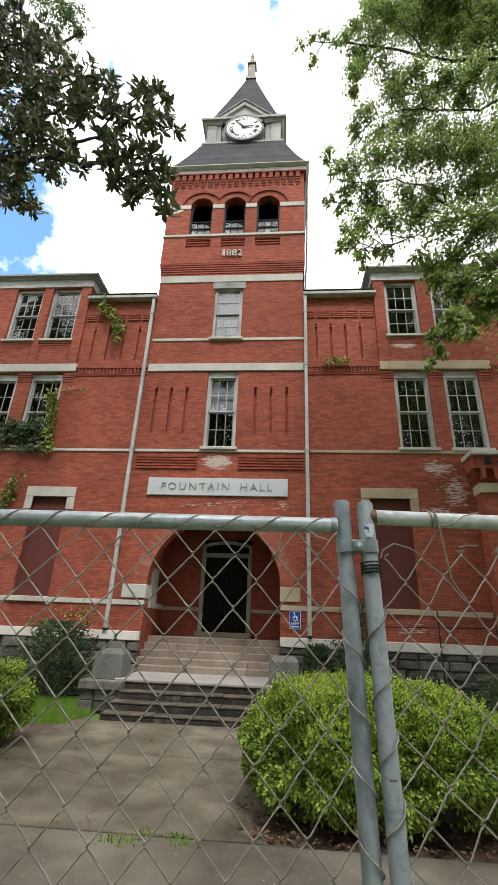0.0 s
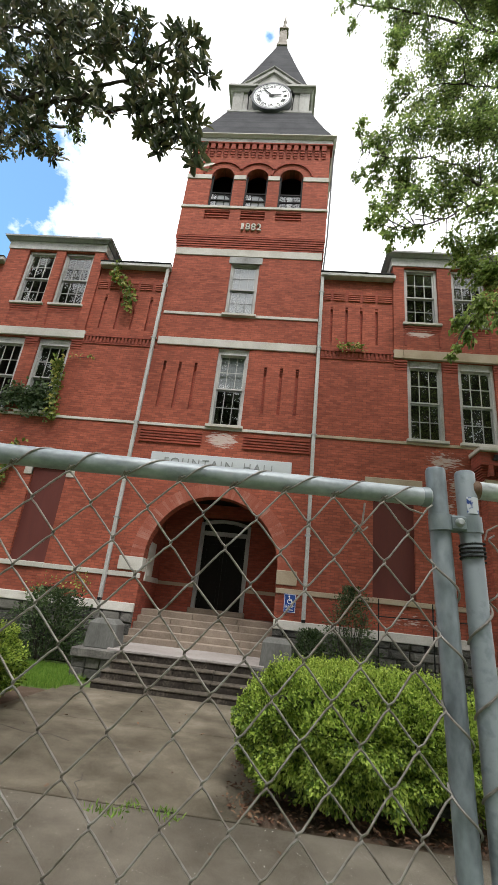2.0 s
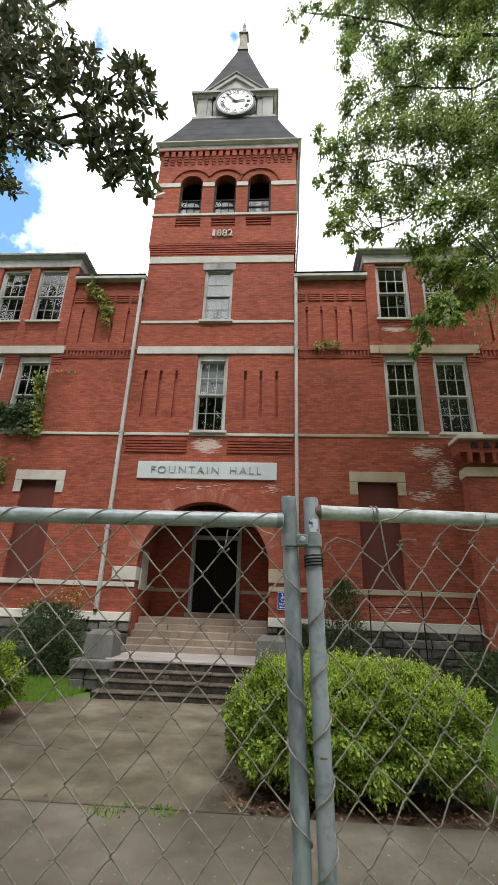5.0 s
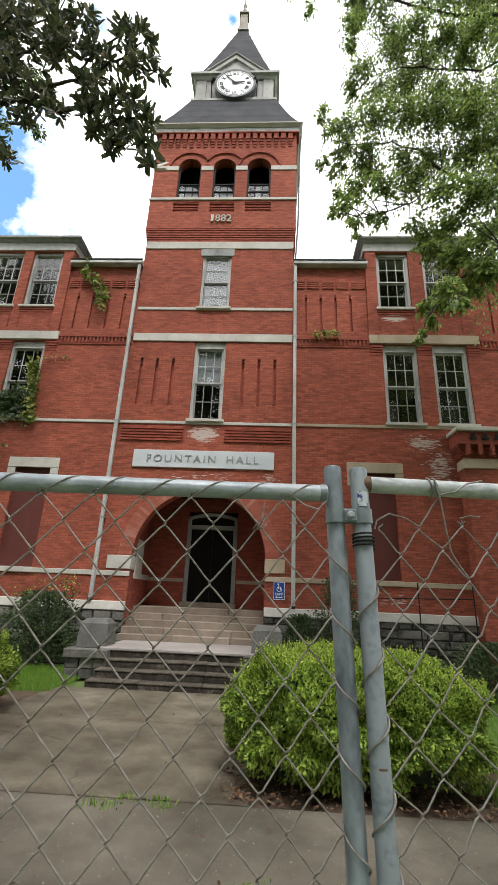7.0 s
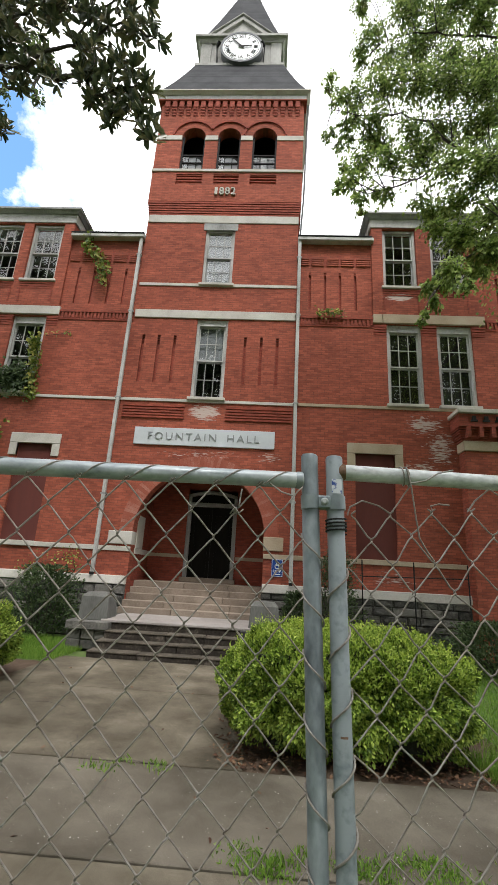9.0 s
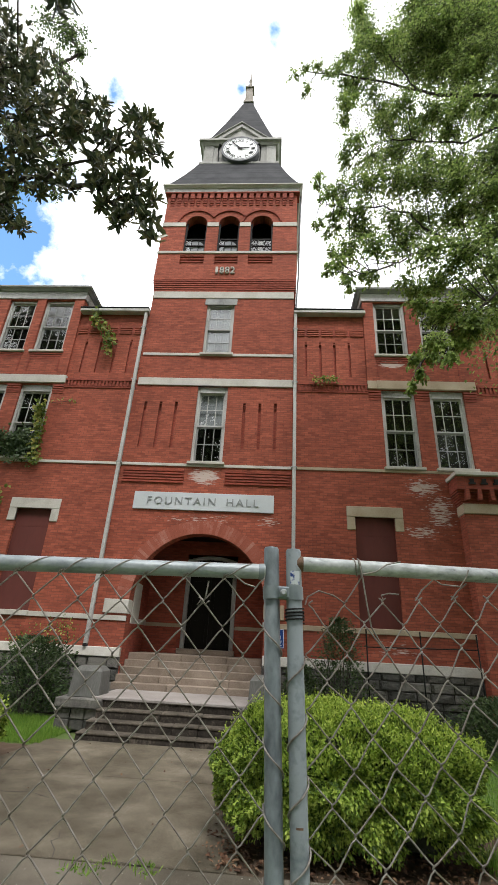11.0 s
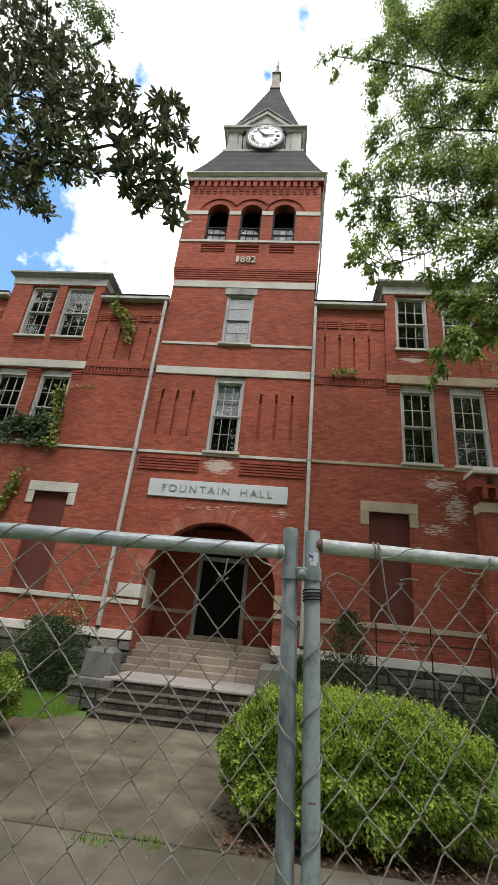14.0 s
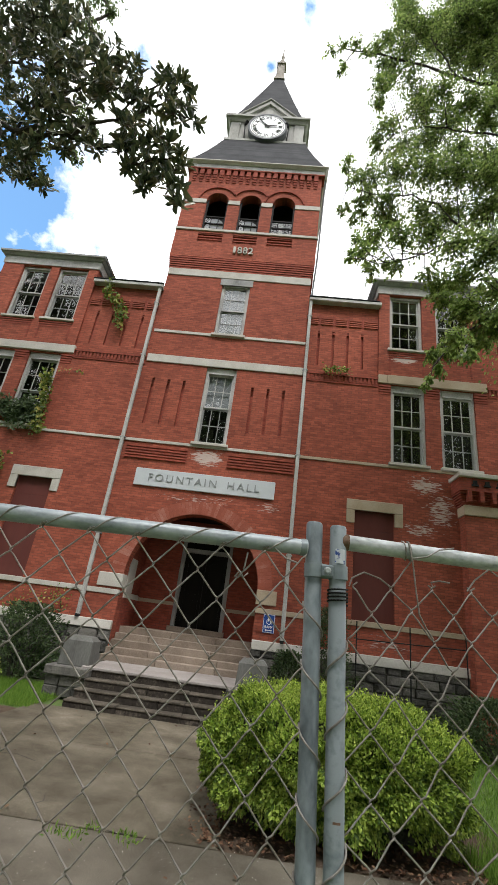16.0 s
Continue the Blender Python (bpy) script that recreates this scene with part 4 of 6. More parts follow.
for i in range(10):
    xa, xb = DX0 + 2 * dw * i / 10, DX0 + 2 * dw * (i + 1) / 10
    za, zb = 4.16 - 0.14 * ((xa - dm) / dw) ** 2, 4.16 - 0.14 * ((xb - dm) / dw) ** 2
    door_frame.slab([(xa, za - 0.1), (xb, zb - 0.1), (xb, zb), (xa, za)], BY1 - 0.06, BY1 + 0.14)
door_frame.box(DX0, DX0 + 0.1, BY1 - 0.06, BY1 + 0.14, 3.77, 4.0).box(DX1 - 0.1, DX1, BY1 - 0.06, BY1 + 0.14, 3.77, 4.0)
door = part("door", door_frame, M_GREYTRIM, hall, "double door in a weathered grey frame, near-black like the unlit interior", bevel=0.008)
# leaves and transom coloured as dark as the unlit inside
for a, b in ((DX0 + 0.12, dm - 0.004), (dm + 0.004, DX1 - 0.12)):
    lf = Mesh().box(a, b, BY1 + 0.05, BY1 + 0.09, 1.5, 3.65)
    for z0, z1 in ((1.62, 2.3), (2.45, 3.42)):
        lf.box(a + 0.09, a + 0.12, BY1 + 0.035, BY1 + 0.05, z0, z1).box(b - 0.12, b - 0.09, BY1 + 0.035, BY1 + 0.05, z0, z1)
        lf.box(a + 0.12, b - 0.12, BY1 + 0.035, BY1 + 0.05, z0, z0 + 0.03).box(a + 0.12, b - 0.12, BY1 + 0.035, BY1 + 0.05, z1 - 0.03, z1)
    part("door_leaf", lf, M_DOOR_SHADE, door)
part("transom_light", Mesh().box(DX0 + 0.1, DX1 - 0.1, BY1 + 0.06, BY1 + 0.07, 3.77, 4.1), M_DOOR_SHADE, door)
part("door_sill", Mesh().box(DX0 - 0.05, DX1 + 0.05, BY1 - 0.25, BY1 + 0.12, 1.36, 1.5), M_STEP, door, bevel=0.01)

# ---- stairs ----
steps = thing("stair", "worn stone entrance stair in two flights with a landing", "stairs")
rise = [0.74, 0.89, 1.045, 1.2, 1.36]
for k, z in enumerate(rise):
    y0, z0 = 13.44 + 0.28 * k, ([0.6] + rise)[k]
    cuts = sorted([ax0 + 0.005, ax1 - 0.005, random.uniform(-2.6, -2.0), random.uniform(-1.3, -0.6)])
    for a, b in zip(cuts, cuts[1:]):
        part("step_block", Mesh().box(a + 0.004, b - 0.004, y0, y0 + (0.32 if k < 4 else 1.2), z0 - 0.02, z + random.uniform(-0.006, 0.004)), M_STEP, steps, bevel=0.012)
part("landing", Mesh().box(-3.3, -0.02, 11.84, 13.46, 0.54, 0.6), M_LANDING, steps, bevel=0.014)
# lower flight: black-brown risers under paler brown treads
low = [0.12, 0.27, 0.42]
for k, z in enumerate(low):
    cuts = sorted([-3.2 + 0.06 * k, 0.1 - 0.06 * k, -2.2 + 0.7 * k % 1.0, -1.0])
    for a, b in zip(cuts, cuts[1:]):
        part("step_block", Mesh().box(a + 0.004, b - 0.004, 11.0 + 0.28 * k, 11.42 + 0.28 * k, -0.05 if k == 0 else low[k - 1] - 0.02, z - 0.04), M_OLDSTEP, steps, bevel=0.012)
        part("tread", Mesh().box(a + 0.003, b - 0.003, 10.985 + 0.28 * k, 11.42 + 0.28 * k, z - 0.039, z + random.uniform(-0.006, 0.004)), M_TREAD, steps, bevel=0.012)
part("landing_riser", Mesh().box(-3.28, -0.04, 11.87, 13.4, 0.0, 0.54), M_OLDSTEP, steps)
for cx in (-3.52, 0.2):
    s = -1 if cx < -1 else 1
    ped = thing("stair_pedestal", "grey chamfered block on a rough stone base beside the stair", "pedestal", "pedestals beside the stair")
    for k in range(2):
        for j in range(3):
            x0 = cx - 0.45 + 0.3 * j
            part("base_stone", Mesh().box(x0 + 0.008, x0 + 0.292, 11.78 + random.uniform(-0.02, 0.02), 12.9, 0.0 + 0.19 * k, 0.185 + 0.19 * k), M_RUBBLE, ped, bevel=0.015)
    part("slab", Mesh().box(cx - 0.48, cx + 0.46, 11.7, 13.0, 0.385, 0.56), M_RUBBLE, ped, bevel=0.02)
    b = Mesh().hexa([(cx - 0.33, 11.92), (cx + 0.33, 11.92), (cx + 0.33, 12.55), (cx - 0.33, 12.55)], 0.56, [(cx - 0.3, 11.97), (cx + 0.3, 11.97), (cx + 0.3, 12.5), (cx - 0.3, 12.5)], 1.04)
    b.hexa([(cx - 0.3, 11.97), (cx + 0.3, 11.97), (cx + 0.3, 12.5), (cx - 0.3, 12.5)], 1.04, [(cx - 0.22, 12.06), (cx + 0.22, 12.06), (cx + 0.22, 12.42), (cx - 0.22, 12.42)], 1.13)
    part("block", b, M_PED, ped, bevel=0.012)

# ---- projecting porch of the right wing ----
side_porch = thing("side_porch", "brick side porch with corbelled cornice and stone lintel", "porch")
PX = 5.36
part("porch_wall", Mesh().box(PX + 0.04, 9.5, 13.5, 13.9, 0, 5.2), M_BRICK, side_porch)
part("porch_lintel", Mesh().box(PX, 9.5, 13.44, 13.9, 5.19, 5.46), M_TAN, side_porch, bevel=0.012)
for k in range(6):
    o = 0.02 * k
    part("corbel_course", Mesh().box(PX - 0.03 - o, 9.5, 13.46 - o, 13.9, 5.46 + 0.06 * k, 5.46 + 0.06 * k + 0.042), M_CORBEL, side_porch)
    part("corbel_joint", Mesh().box(PX - o, 9.5, 13.49 - o, 13.9, 5.502 + 0.06 * k, 5.46 + 0.06 * (k + 1)), M_CORBEL, side_porch)
for k in range(8):
    x = PX + 0.1 + 0.32 * k
    part("bracket", Mesh().box(x - 0.05, x + 0.05, 13.26, 13.46, 5.52, 5.82), M_CORBEL, side_porch)
    part("trefoil_brick", Mesh().box(x + 0.1, x + 0.2, 13.235, 13.29, 5.98, 6.1).box(x + 0.06, x + 0.24, 13.24, 13.28, 5.95, 6.0), M_DARK, side_porch)
part("porch_frieze", Mesh().box(PX - 0.14, 9.5, 13.28, 13.9, 5.82, 6.18), M_CORBEL, side_porch)
part("porch_cap", Mesh().box(PX - 0.2, 9.5, 13.18, 13.9, 6.18, 6.3), M_STONE, side_porch, bevel=0.015)

# ---- downspouts ----
for x in (TX0 - 0.1, TX1 + 0.06):
    ds = thing("downspout", "white painted square downspout on the tower corner", "downspout", "downspouts")
    part("pipe", Mesh().box(x - 0.05, x + 0.05, 13.77, 13.87, 1.52, 12.17), M_TRIM, ds, bevel=0.01)
    for z in (3.6, 6.48, 9.4, 11.5):
        part("bracket", Mesh().box(x - 0.08, x + 0.08, 13.765, 13.9, z, z + 0.04), M_GREYTRIM, ds)
    part("outlet", Mesh().box(x - 0.045, x + 0.045, 13.74, 13.87, 1.46, 1.53), M_DARK, ds)
pipe = thing("tower_drain_pipe", "thin grey drain pipe down the tower side", "pipe")
part("pipe", Mesh().tube([(1.02, 14.1, 18.5), (1.0, 14.1, 17.5), (0.94, 14.1, 14.2), (0.86, 14.1, 12.6)], 0.03, 8), M_RIM, pipe)

# ---- signs ----
sign = thing("name_board", "long white board with raised letters over the entrance", "sign")
part("board", Mesh().box(-3.78, 0.28, FRONT - 0.05, FRONT, 5.1, 5.62), M_SIGN, sign, bevel=0.01)
for word, x, wide in (("FOUNTAIN", -3.37, 1.98), ("HALL", -1.07, 0.91)):
    part("lettering", text_mesh(word, 0.31, 0.016, 1.3, wide), M_LETTER, sign, "raised letters", at=(x, FRONT - 0.058, 5.26))
date = thing("date_stone", "pale carved date numerals set in the tower brickwork", "date stone")
for k, ch in enumerate("1882"):
    x = -2.16 + 0.2 * k
    part("numeral", text_mesh(ch, 0.42, 0.06, 1.0, 0.09 if ch == "1" else 0.17), M_STONE, date, at=(x + (0.05 if ch == "1" else 0.0), BY - 0.035, 14.02))
ramp = thing("access_sign", "small blue and white wheelchair ramp sign on the brick pier", "sign")
part("plate", Mesh().box(0.33, 0.63, FRONT - 0.03, FRONT, 1.66, 2.11), M_BLUE, ramp, bevel=0.004)
part("lettering", text_mesh("RAMP", 0.1, 0.006, 1.0, 0.2), M_WHITE, ramp, at=(0.38, FRONT - 0.034, 1.77))
rim = Mesh().box(0.34, 0.62, FRONT - 0.034, FRONT - 0.03, 2.09, 2.1).box(0.34, 0.62, FRONT - 0.034, FRONT - 0.03, 1.67, 1.68).box(0.34, 0.35, FRONT - 0.034, FRONT - 0.03, 1.68, 2.09).box(0.61, 0.62, FRONT - 0.034, FRONT - 0.03, 1.68, 2.09)
part("border", rim, M_WHITE, ramp)
chair = disc(0.48, 1.925, 0.05, 0.065, FRONT - 0.036, FRONT - 0.03, 20).box(0.45, 0.467, FRONT - 0.036, FRONT - 0.03, 1.93, 2.02).box(0.467, 0.52, FRONT - 0.036, FRONT - 0.03, 1.945, 1.96)
chair.slab([(0.52, 1.96), (0.505, 1.95), (0.535, 1.87), (0.55, 1.875)], FRONT - 0.036, FRONT - 0.03)
chair.slab([(0.458 + 0.022 * math.cos(2 * math.pi * i / 12), 2.045 + 0.022 * math.sin(2 * math.pi * i / 12)) for i in range(12)], FRONT - 0.036, FRONT - 0.03)
part("wheelchair_symbol", chair, M_WHITE, ramp)
part("arrow", Mesh().box(0.42, 0.57, FRONT - 0.036, FRONT - 0.03, 1.715, 1.735).slab([(0.38, 1.725), (0.43, 1.695), (0.43, 1.755)], FRONT - 0.036, FRONT - 0.03), M_WHITE, ramp)

# ---- ground ----
ground = tagged(part("ground", Mesh().add([(-400, -400, -0.05), (400, -400, -0.05), (400, 400, -0.05), (-400, 400, -0.05)], [(0, 1, 2, 3)]), M_LAWN), "patchy lawn and earth round the school", "ground", kind="structure")


def patch(name, label, x0, x1, y0, y1, z, mat, n=24, uneven=0.012, seed=0):
    rnd = random.Random(seed)
    m = Mesh()
    verts, faces = [], []
    for j in range(n + 1):
        for i in range(n + 1):
            x, y = x0 + (x1 - x0) * i / n, y0 + (y1 - y0) * j / n
            e = min(i, n - i, j, n - j)
            if e == 0:
                x, y = x + rnd.uniform(-0.06, 0.06), y + rnd.uniform(-0.06, 0.06)
            verts.append((x, y, (z + rnd.uniform(-uneven, uneven)) if e > 0 else -0.047))
    for j in range(n):
        for i in range(n):
            a = j * (n + 1) + i
            faces.append((a, a + 1, a + n + 2, a + n + 1))
    m.add(verts, faces)
    return tagged(part(name, m, mat, smooth=True), label, "ground", kind="structure")


patch("planting_bed", "bare soil with dead leaves under the hedge", 0.02, 3.0, 6.42, 13.7, -0.02, M_SOIL, 40, 0.02, 1)
patch("side_bed", "bare soil beside the path under shrubs", -7.5, -3.6, 5.6, 10.6, -0.025, M_SOIL, 40, 0.02, 2)
path_slabs = tagged(new("walkway"), "old stained concrete walkway and pavement with open joints", "walkway", kind="structure")
rs = random.Random(5)


def slab(corners, z, concrete=M_CONC):
    cx, cy = sum(p[0] for p in corners) / 4, sum(p[1] for p in corners) / 4
    inset = [(x - math.copysign(0.005, x - cx), y - math.copysign(0.005, y - cy)) for x, y in corners]
    part("slab", Mesh().hexa(inset, -0.16, inset, z), concrete, path_slabs, bevel=0.005)


for x0, x1 in ((-8.6, -4.7), (-4.7, 3.3), (3.3, 7.4)):
    slab([(x0, 5.05), (x1, 5.06), (x1, 6.47), (x0, 6.45)], rs.uniform(-0.006, 0.0), M_CLEAN)
for y0, y1 in ((6.45, 8.9), (8.9, 10.98)):
    slab([(-3.9 + (y0 - 6.5) * 0.05, y0), (0.08, y0 + 0.02), (0.0, y1), (-3.9 + (y1 - 6.5) * 0.05, y1)], rs.uniform(-0.006, 0.004))
slab([(-8.6, 6.45), (-3.92, 6.45), (-3.86, 7.6), (-8.6, 7.2)], -0.012)
slab([(-8.6, 4.76), (7.4, 4.76), (7.4, 5.055), (-8.6, 5.045)], -0.008)
slab([(-8.6, 2.9), (8.0, 2.9), (8.0, 4.75), (-8.6, 4.75)], -0.03)

# ---- chain-link fence ----
FEY = 2.648


def lattice(fx, fz, wild):
    """Where the mesh crosses: column c and row r, each half a diamond, with the sag and bend of old wire."""

    def at(c, r):
        q = min(r, 14)
        x = fx[0] + fx[1] * c + fx[2] * q + fx[3] * c * q + fx[4] * q * q
        z = fz[0] + fz[1] * c + fz[2] * r + fz[3] * c * q + fz[4] * q * q
        return x + wild * noise.noise((c * 0.9, r * 0.9, 1.3)), z + wild * noise.noise((c * 0.9, r * 0.9, 7.7))

    return at


def fence_panel(label, posts, x_from, x_to, rail_z, lie, proud, at, columns, rows, end):
    """One framed panel; lie gives its line in plan as y = a + b x, proud how far the mesh hangs before the rails."""
    fence = thing("chain_link_fence", label, "fence", "chain-link fences")
    za, zb = rail_z

    def line(x):
        return lie[0] + lie[1] * x

    part("top_rail", Mesh().tube([(x_from, line(x_from), za), ((x_from + x_to) / 2, line((x_from + x_to) / 2), (za + zb) / 2), (x_to, line(x_to), zb)], 0.0156, 20), M_RAIL if end[3] > 0 else M_RAIL_OLD, fence, smooth=True)
    part("bottom_rail", Mesh().tube([(x_from, line(x_from), 0.1), (x_to, line(x_to), 0.1)], 0.0165, 12), M_GALV, fence, smooth=True)
    for (xt, zt), (xb, zb2) in posts:
        m = Mesh().tube([(xt, line(xt), zt), (xt, line(xt), zt - 0.004), (xb, line(xt) - 0.006, zb2)], [0.0145, 0.0166, 0.0168], 24)
        part("post", m, M_POST if xt < 0.32 else M_GALV_OLD, fence, smooth=True)
    rnd = random.Random(3)
    xp, zp, slope, side = end
    for c in range(*columns):
        pts = []
        for r in range(rows):
            col = c if (c + r) % 2 == 0 else c + 1
            s = 1 if col > c else -1
            x, z = at(col, r)
            if z < 0.12:
                break
            edge = xp + (zp - z) * slope
            if side * (x - edge) > 0:
                x = edge
            y = line(x) - proud
            pts += [(x - s * 0.0065, y + 0.003 * s, z + 0.0078), (x + s * 0.0012, y + 0.001 * s, z + 0.002), (x + s * 0.0014, y - 0.0015 * s, z - 0.0015), (x - s * 0.0065, y - 0.003 * s, z - 0.0078)]
        part("mesh_wire", Mesh().tube(pts, 0.0016, 6), M_WIRE, fence, smooth=True)
    # lacing wire from the top crossings over the rail
    for c in range(columns[0] + columns[0] % 2, columns[1] + 1, 2):
        x, z = at(c, 0)
        if side * (x - xp) > 0 or not x_from < x < x_to - 0.05:
            continue
        if side < 0:
            if x > 0.75:
                a, b = at(c + 1, -0.7)
                part("tie_wire", Mesh().tube([(x, line(x), z), ((x + a) / 2, line(x) - 0.004, (z + b) / 2 + 0.003), (a, line(a) - 0.012, b + 0.01)], 0.0015, 6), M_WIRE, fence)
            continue
        zr = za + (zb - za) * (x - x_from) / (x_to - x_from)
        span = rnd.uniform(0.045, 0.085)
        yr = line(x)
        pts = [(x - 0.006, yr - proud, z - 0.004), (x, yr - 0.0165, z + 0.006)]
        for i in range(13):
            a = -1.0 + 3.6 * i / 12
            pts.append((x + 0.004 + span * i / 12, line(x + span * i / 12) - 0.0172 * math.cos(a), zr + 0.0172 * math.sin(a)))
        part("tie_wire", Mesh().tube(pts, 0.0015, 6), M_WIRE, fence)
    return fence


def wrap(fence, xt, zt, slope, z0, z1, dz, flip):
    """Short turns of wire round the front of a leaning post."""
    z = z0
    while z > z1:
        pts = []
        for i in range(11):
            a = -1.9 + 3.8 * i / 10
            zz = z - 0.062 * i / 10
            x = xt + (zt - zz) * slope
            pts.append((x + (-1 if flip else 1) * 0.019 * math.sin(a), FEY - 0.019 * math.cos(a), zz))
        part("tie_wire", Mesh().tube(pts, 0.0019, 6), M_WIRE, fence)
        z -= dz


left_mesh = lattice((-0.2816, 0.04074, -0.0004, 0.00013, 0.00001), (1.8584, 0.00163, -0.048, -0.00011, -0.00006), 0.002)
right_mesh = lattice((0.3869, 0.039, -0.0025, 0.00056, 0.00028), (1.8371, 0.00327, -0.0489, -0.00001, -0.00003), 0.008)
left_panel = fence_panel("galvanised chain-link fence panel with laced top rail", [((0.3036, 1.951), (0.376, 0.0)), ((-2.4, 1.85), (-2.4, 0.0))], -2.4, 0.29, (1.793, 1.898), (2.592, 0.2), 0.012, left_mesh, (-52, 14), 38, (0.298, 1.951, 0.0372, 1))
right_panel = fence_panel("scuffed galvanised chain-link fence panel with bent mesh", [((0.352, 1.948), (0.411, 0.0)), ((2.75, 1.97), (2.75, 0.0))], 0.364, 2.75, (1.918, 1.914), (2.615, 0.1), 0.0, right_mesh, (0, 60), 38, (0.354, 1.948, 0.0305, -1))
wrap(left_panel, 0.3036, 1.951, 0.0372, 1.795, 1.0, 0.1014, False)
wrap(right_panel, 0.352, 1.948, 0.0305, 1.735, 1.0, 0.1, True)
for k in range(4):
    z = 1.826 - 0.0065 * k
    x = 0.352 + (1.948 - z) * 0.0305
    part("tie_wire", Mesh().tube([(x + 0.019 * math.cos(0.4 * i), FEY - 0.019 * math.sin(0.4 * i), z - 0.0006 * i) for i in range(17)], 0.0017, 6), M_DARK, right_panel)
for tail in ([(0.462, 1.842), (0.439, 1.856), (0.407, 1.864), (0.383, 1.85), (0.378, 1.834)], [(0.462, 1.842), (0.477, 1.862), (0.492, 1.884), (0.502, 1.901)], [(0.545, 1.855), (0.542, 1.862), (0.559, 1.867), (0.58, 1.866)],
             [(0.615, 1.855), (0.632, 1.878), (0.655, 1.9), (0.671, 1.89), (0.711, 1.888), (0.725, 1.904), (0.735, 1.924)], [(0.694, 1.861), (0.71, 1.88), (0.726, 1.895)], [(0.5, 1.901), (0.53, 1.908), (0.555, 1.925), (0.586, 1.933)]):
    part("tie_wire", Mesh().tube([(x, 2.615 + 0.1 * x - (0.018 if z > 1.885 else 0.002), z) for x, z in tail], 0.0016, 6), M_WIRE, right_panel, smooth=True)
for x in (0.484, 0.494):
    part("tie_wire", Mesh().tube([(x + 0.001 * i, FEY + 0.016 - 0.0185 * math.sin(0.45 * i), 1.918 + 0.0185 * math.cos(0.45 * i)) for i in range(13)], 0.0016, 6), M_WIRE, right_panel)
part("tie_wire", Mesh().tube([(0.493, FEY - 0.002, 1.93), (0.4995, FEY - 0.004, 1.896), (0.508, FEY + 0.005, 1.84), (0.515, FEY + 0.01, 1.798), (0.529, FEY + 0.014, 1.775), (0.543, FEY + 0.018, 1.757)], 0.0016, 6), M_WIRE, right_panel)
for twist in ([(0.16, 1.835), (0.168, 1.826), (0.172, 1.84), (0.175, 1.868)], [(0.156, 1.82), (0.164, 1.832), (0.172, 1.822), (0.18, 1.83)], [(0.16, 1.818), (0.166, 1.829), (0.158, 1.836)]):
    part("tie_wire", Mesh().tube([(x, 2.574 + 0.2 * x, z) for x, z in twist], 0.0016, 6), M_WIRE, left_panel, smooth=True)
part("loose_end", Mesh().tube([(0.225, FEY - 0.025, 1.885), (0.25, FEY - 0.025, 1.868), (0.272, FEY - 0.025, 1.862)], 0.0016, 6), M_WIRE, left_panel)
part("sticker", Mesh().add([(0.354 + 0.0172 * math.sin(a), FEY - 0.0172 * math.cos(a), z) for z in (1.872, 1.9) for a in (-0.5, -0.2, 0.1, 0.4, 0.7)], [(i, i + 1, i + 6, i + 5) for i in range(4)]), M_STICKER, right_panel, "torn blue and white sticker")
part("rust_mark", Mesh().add([(0.3665 + 0.0172 * math.sin(a), FEY - 0.0035 - 0.0172 * math.cos(a), z) for z in (1.4645, 1.468) for a in (-0.35, -0.1, 0.15, 0.4)], [(i, i + 1, i + 5, i + 4) for i in range(3)]), M_RUST, right_panel)
part("weld", Mesh().tube([(0.36, FEY + 0.003, 1.918), (0.368, FEY + 0.003, 1.918), (0.374, FEY + 0.003, 1.918)], [0.0168, 0.0166, 0.0157], 16), M_RUST, right_panel, smooth=True)
part("weld", Mesh().tube([(0.276, FEY, 1.8975), (0.282, FEY, 1.8975), (0.29, FEY, 1.8975)], [0.0158, 0.017, 0.017], 16), M_GALV_OLD, left_panel, smooth=True)
clamp = thing("fence_clamp", "pressed steel clamp with a bolt joining two fence posts", "clamp")
cz, ch = 1.855, 0.013
for xc, r0 in ((0.3072, 0.019), (0.3548, 0.019)):
    part("half_band", Mesh().tube([(xc - 0.0006, FEY, cz + ch), (xc + 0.0006, FEY, cz - ch)], r0, 24), M_POST, clamp, smooth=True)
part("strap", Mesh().box(0.318, 0.346, FEY - 0.016, FEY + 0.012, cz - ch * 0.95, cz + ch * 0.95), M_POST, clamp, bevel=0.003)
part("bolt", Mesh().tube([(0.332, FEY - 0.014, cz), (0.332, FEY - 0.021, cz), (0.332, FEY - 0.025, cz)], [0.0075, 0.007, 0.004], 14), M_GALV, clamp, smooth=True)

# ---- handrail of the ramp ----
rail = thing("ramp_handrail", "thin dark iron handrail standing by the wall", "handrail")
for x in (2.6, 3.88, 5.2):
    part("post", Mesh().tube([(x, 13.45, -0.05), (x, 13.45, 2.2)], 0.016, 8), M_DARK, rail)
part("rail", Mesh().tube([(2.6, 13.45, 1.8), (5.2, 13.45, 1.86)], 0.013, 8), M_DARK, rail)

# ---- plants ----


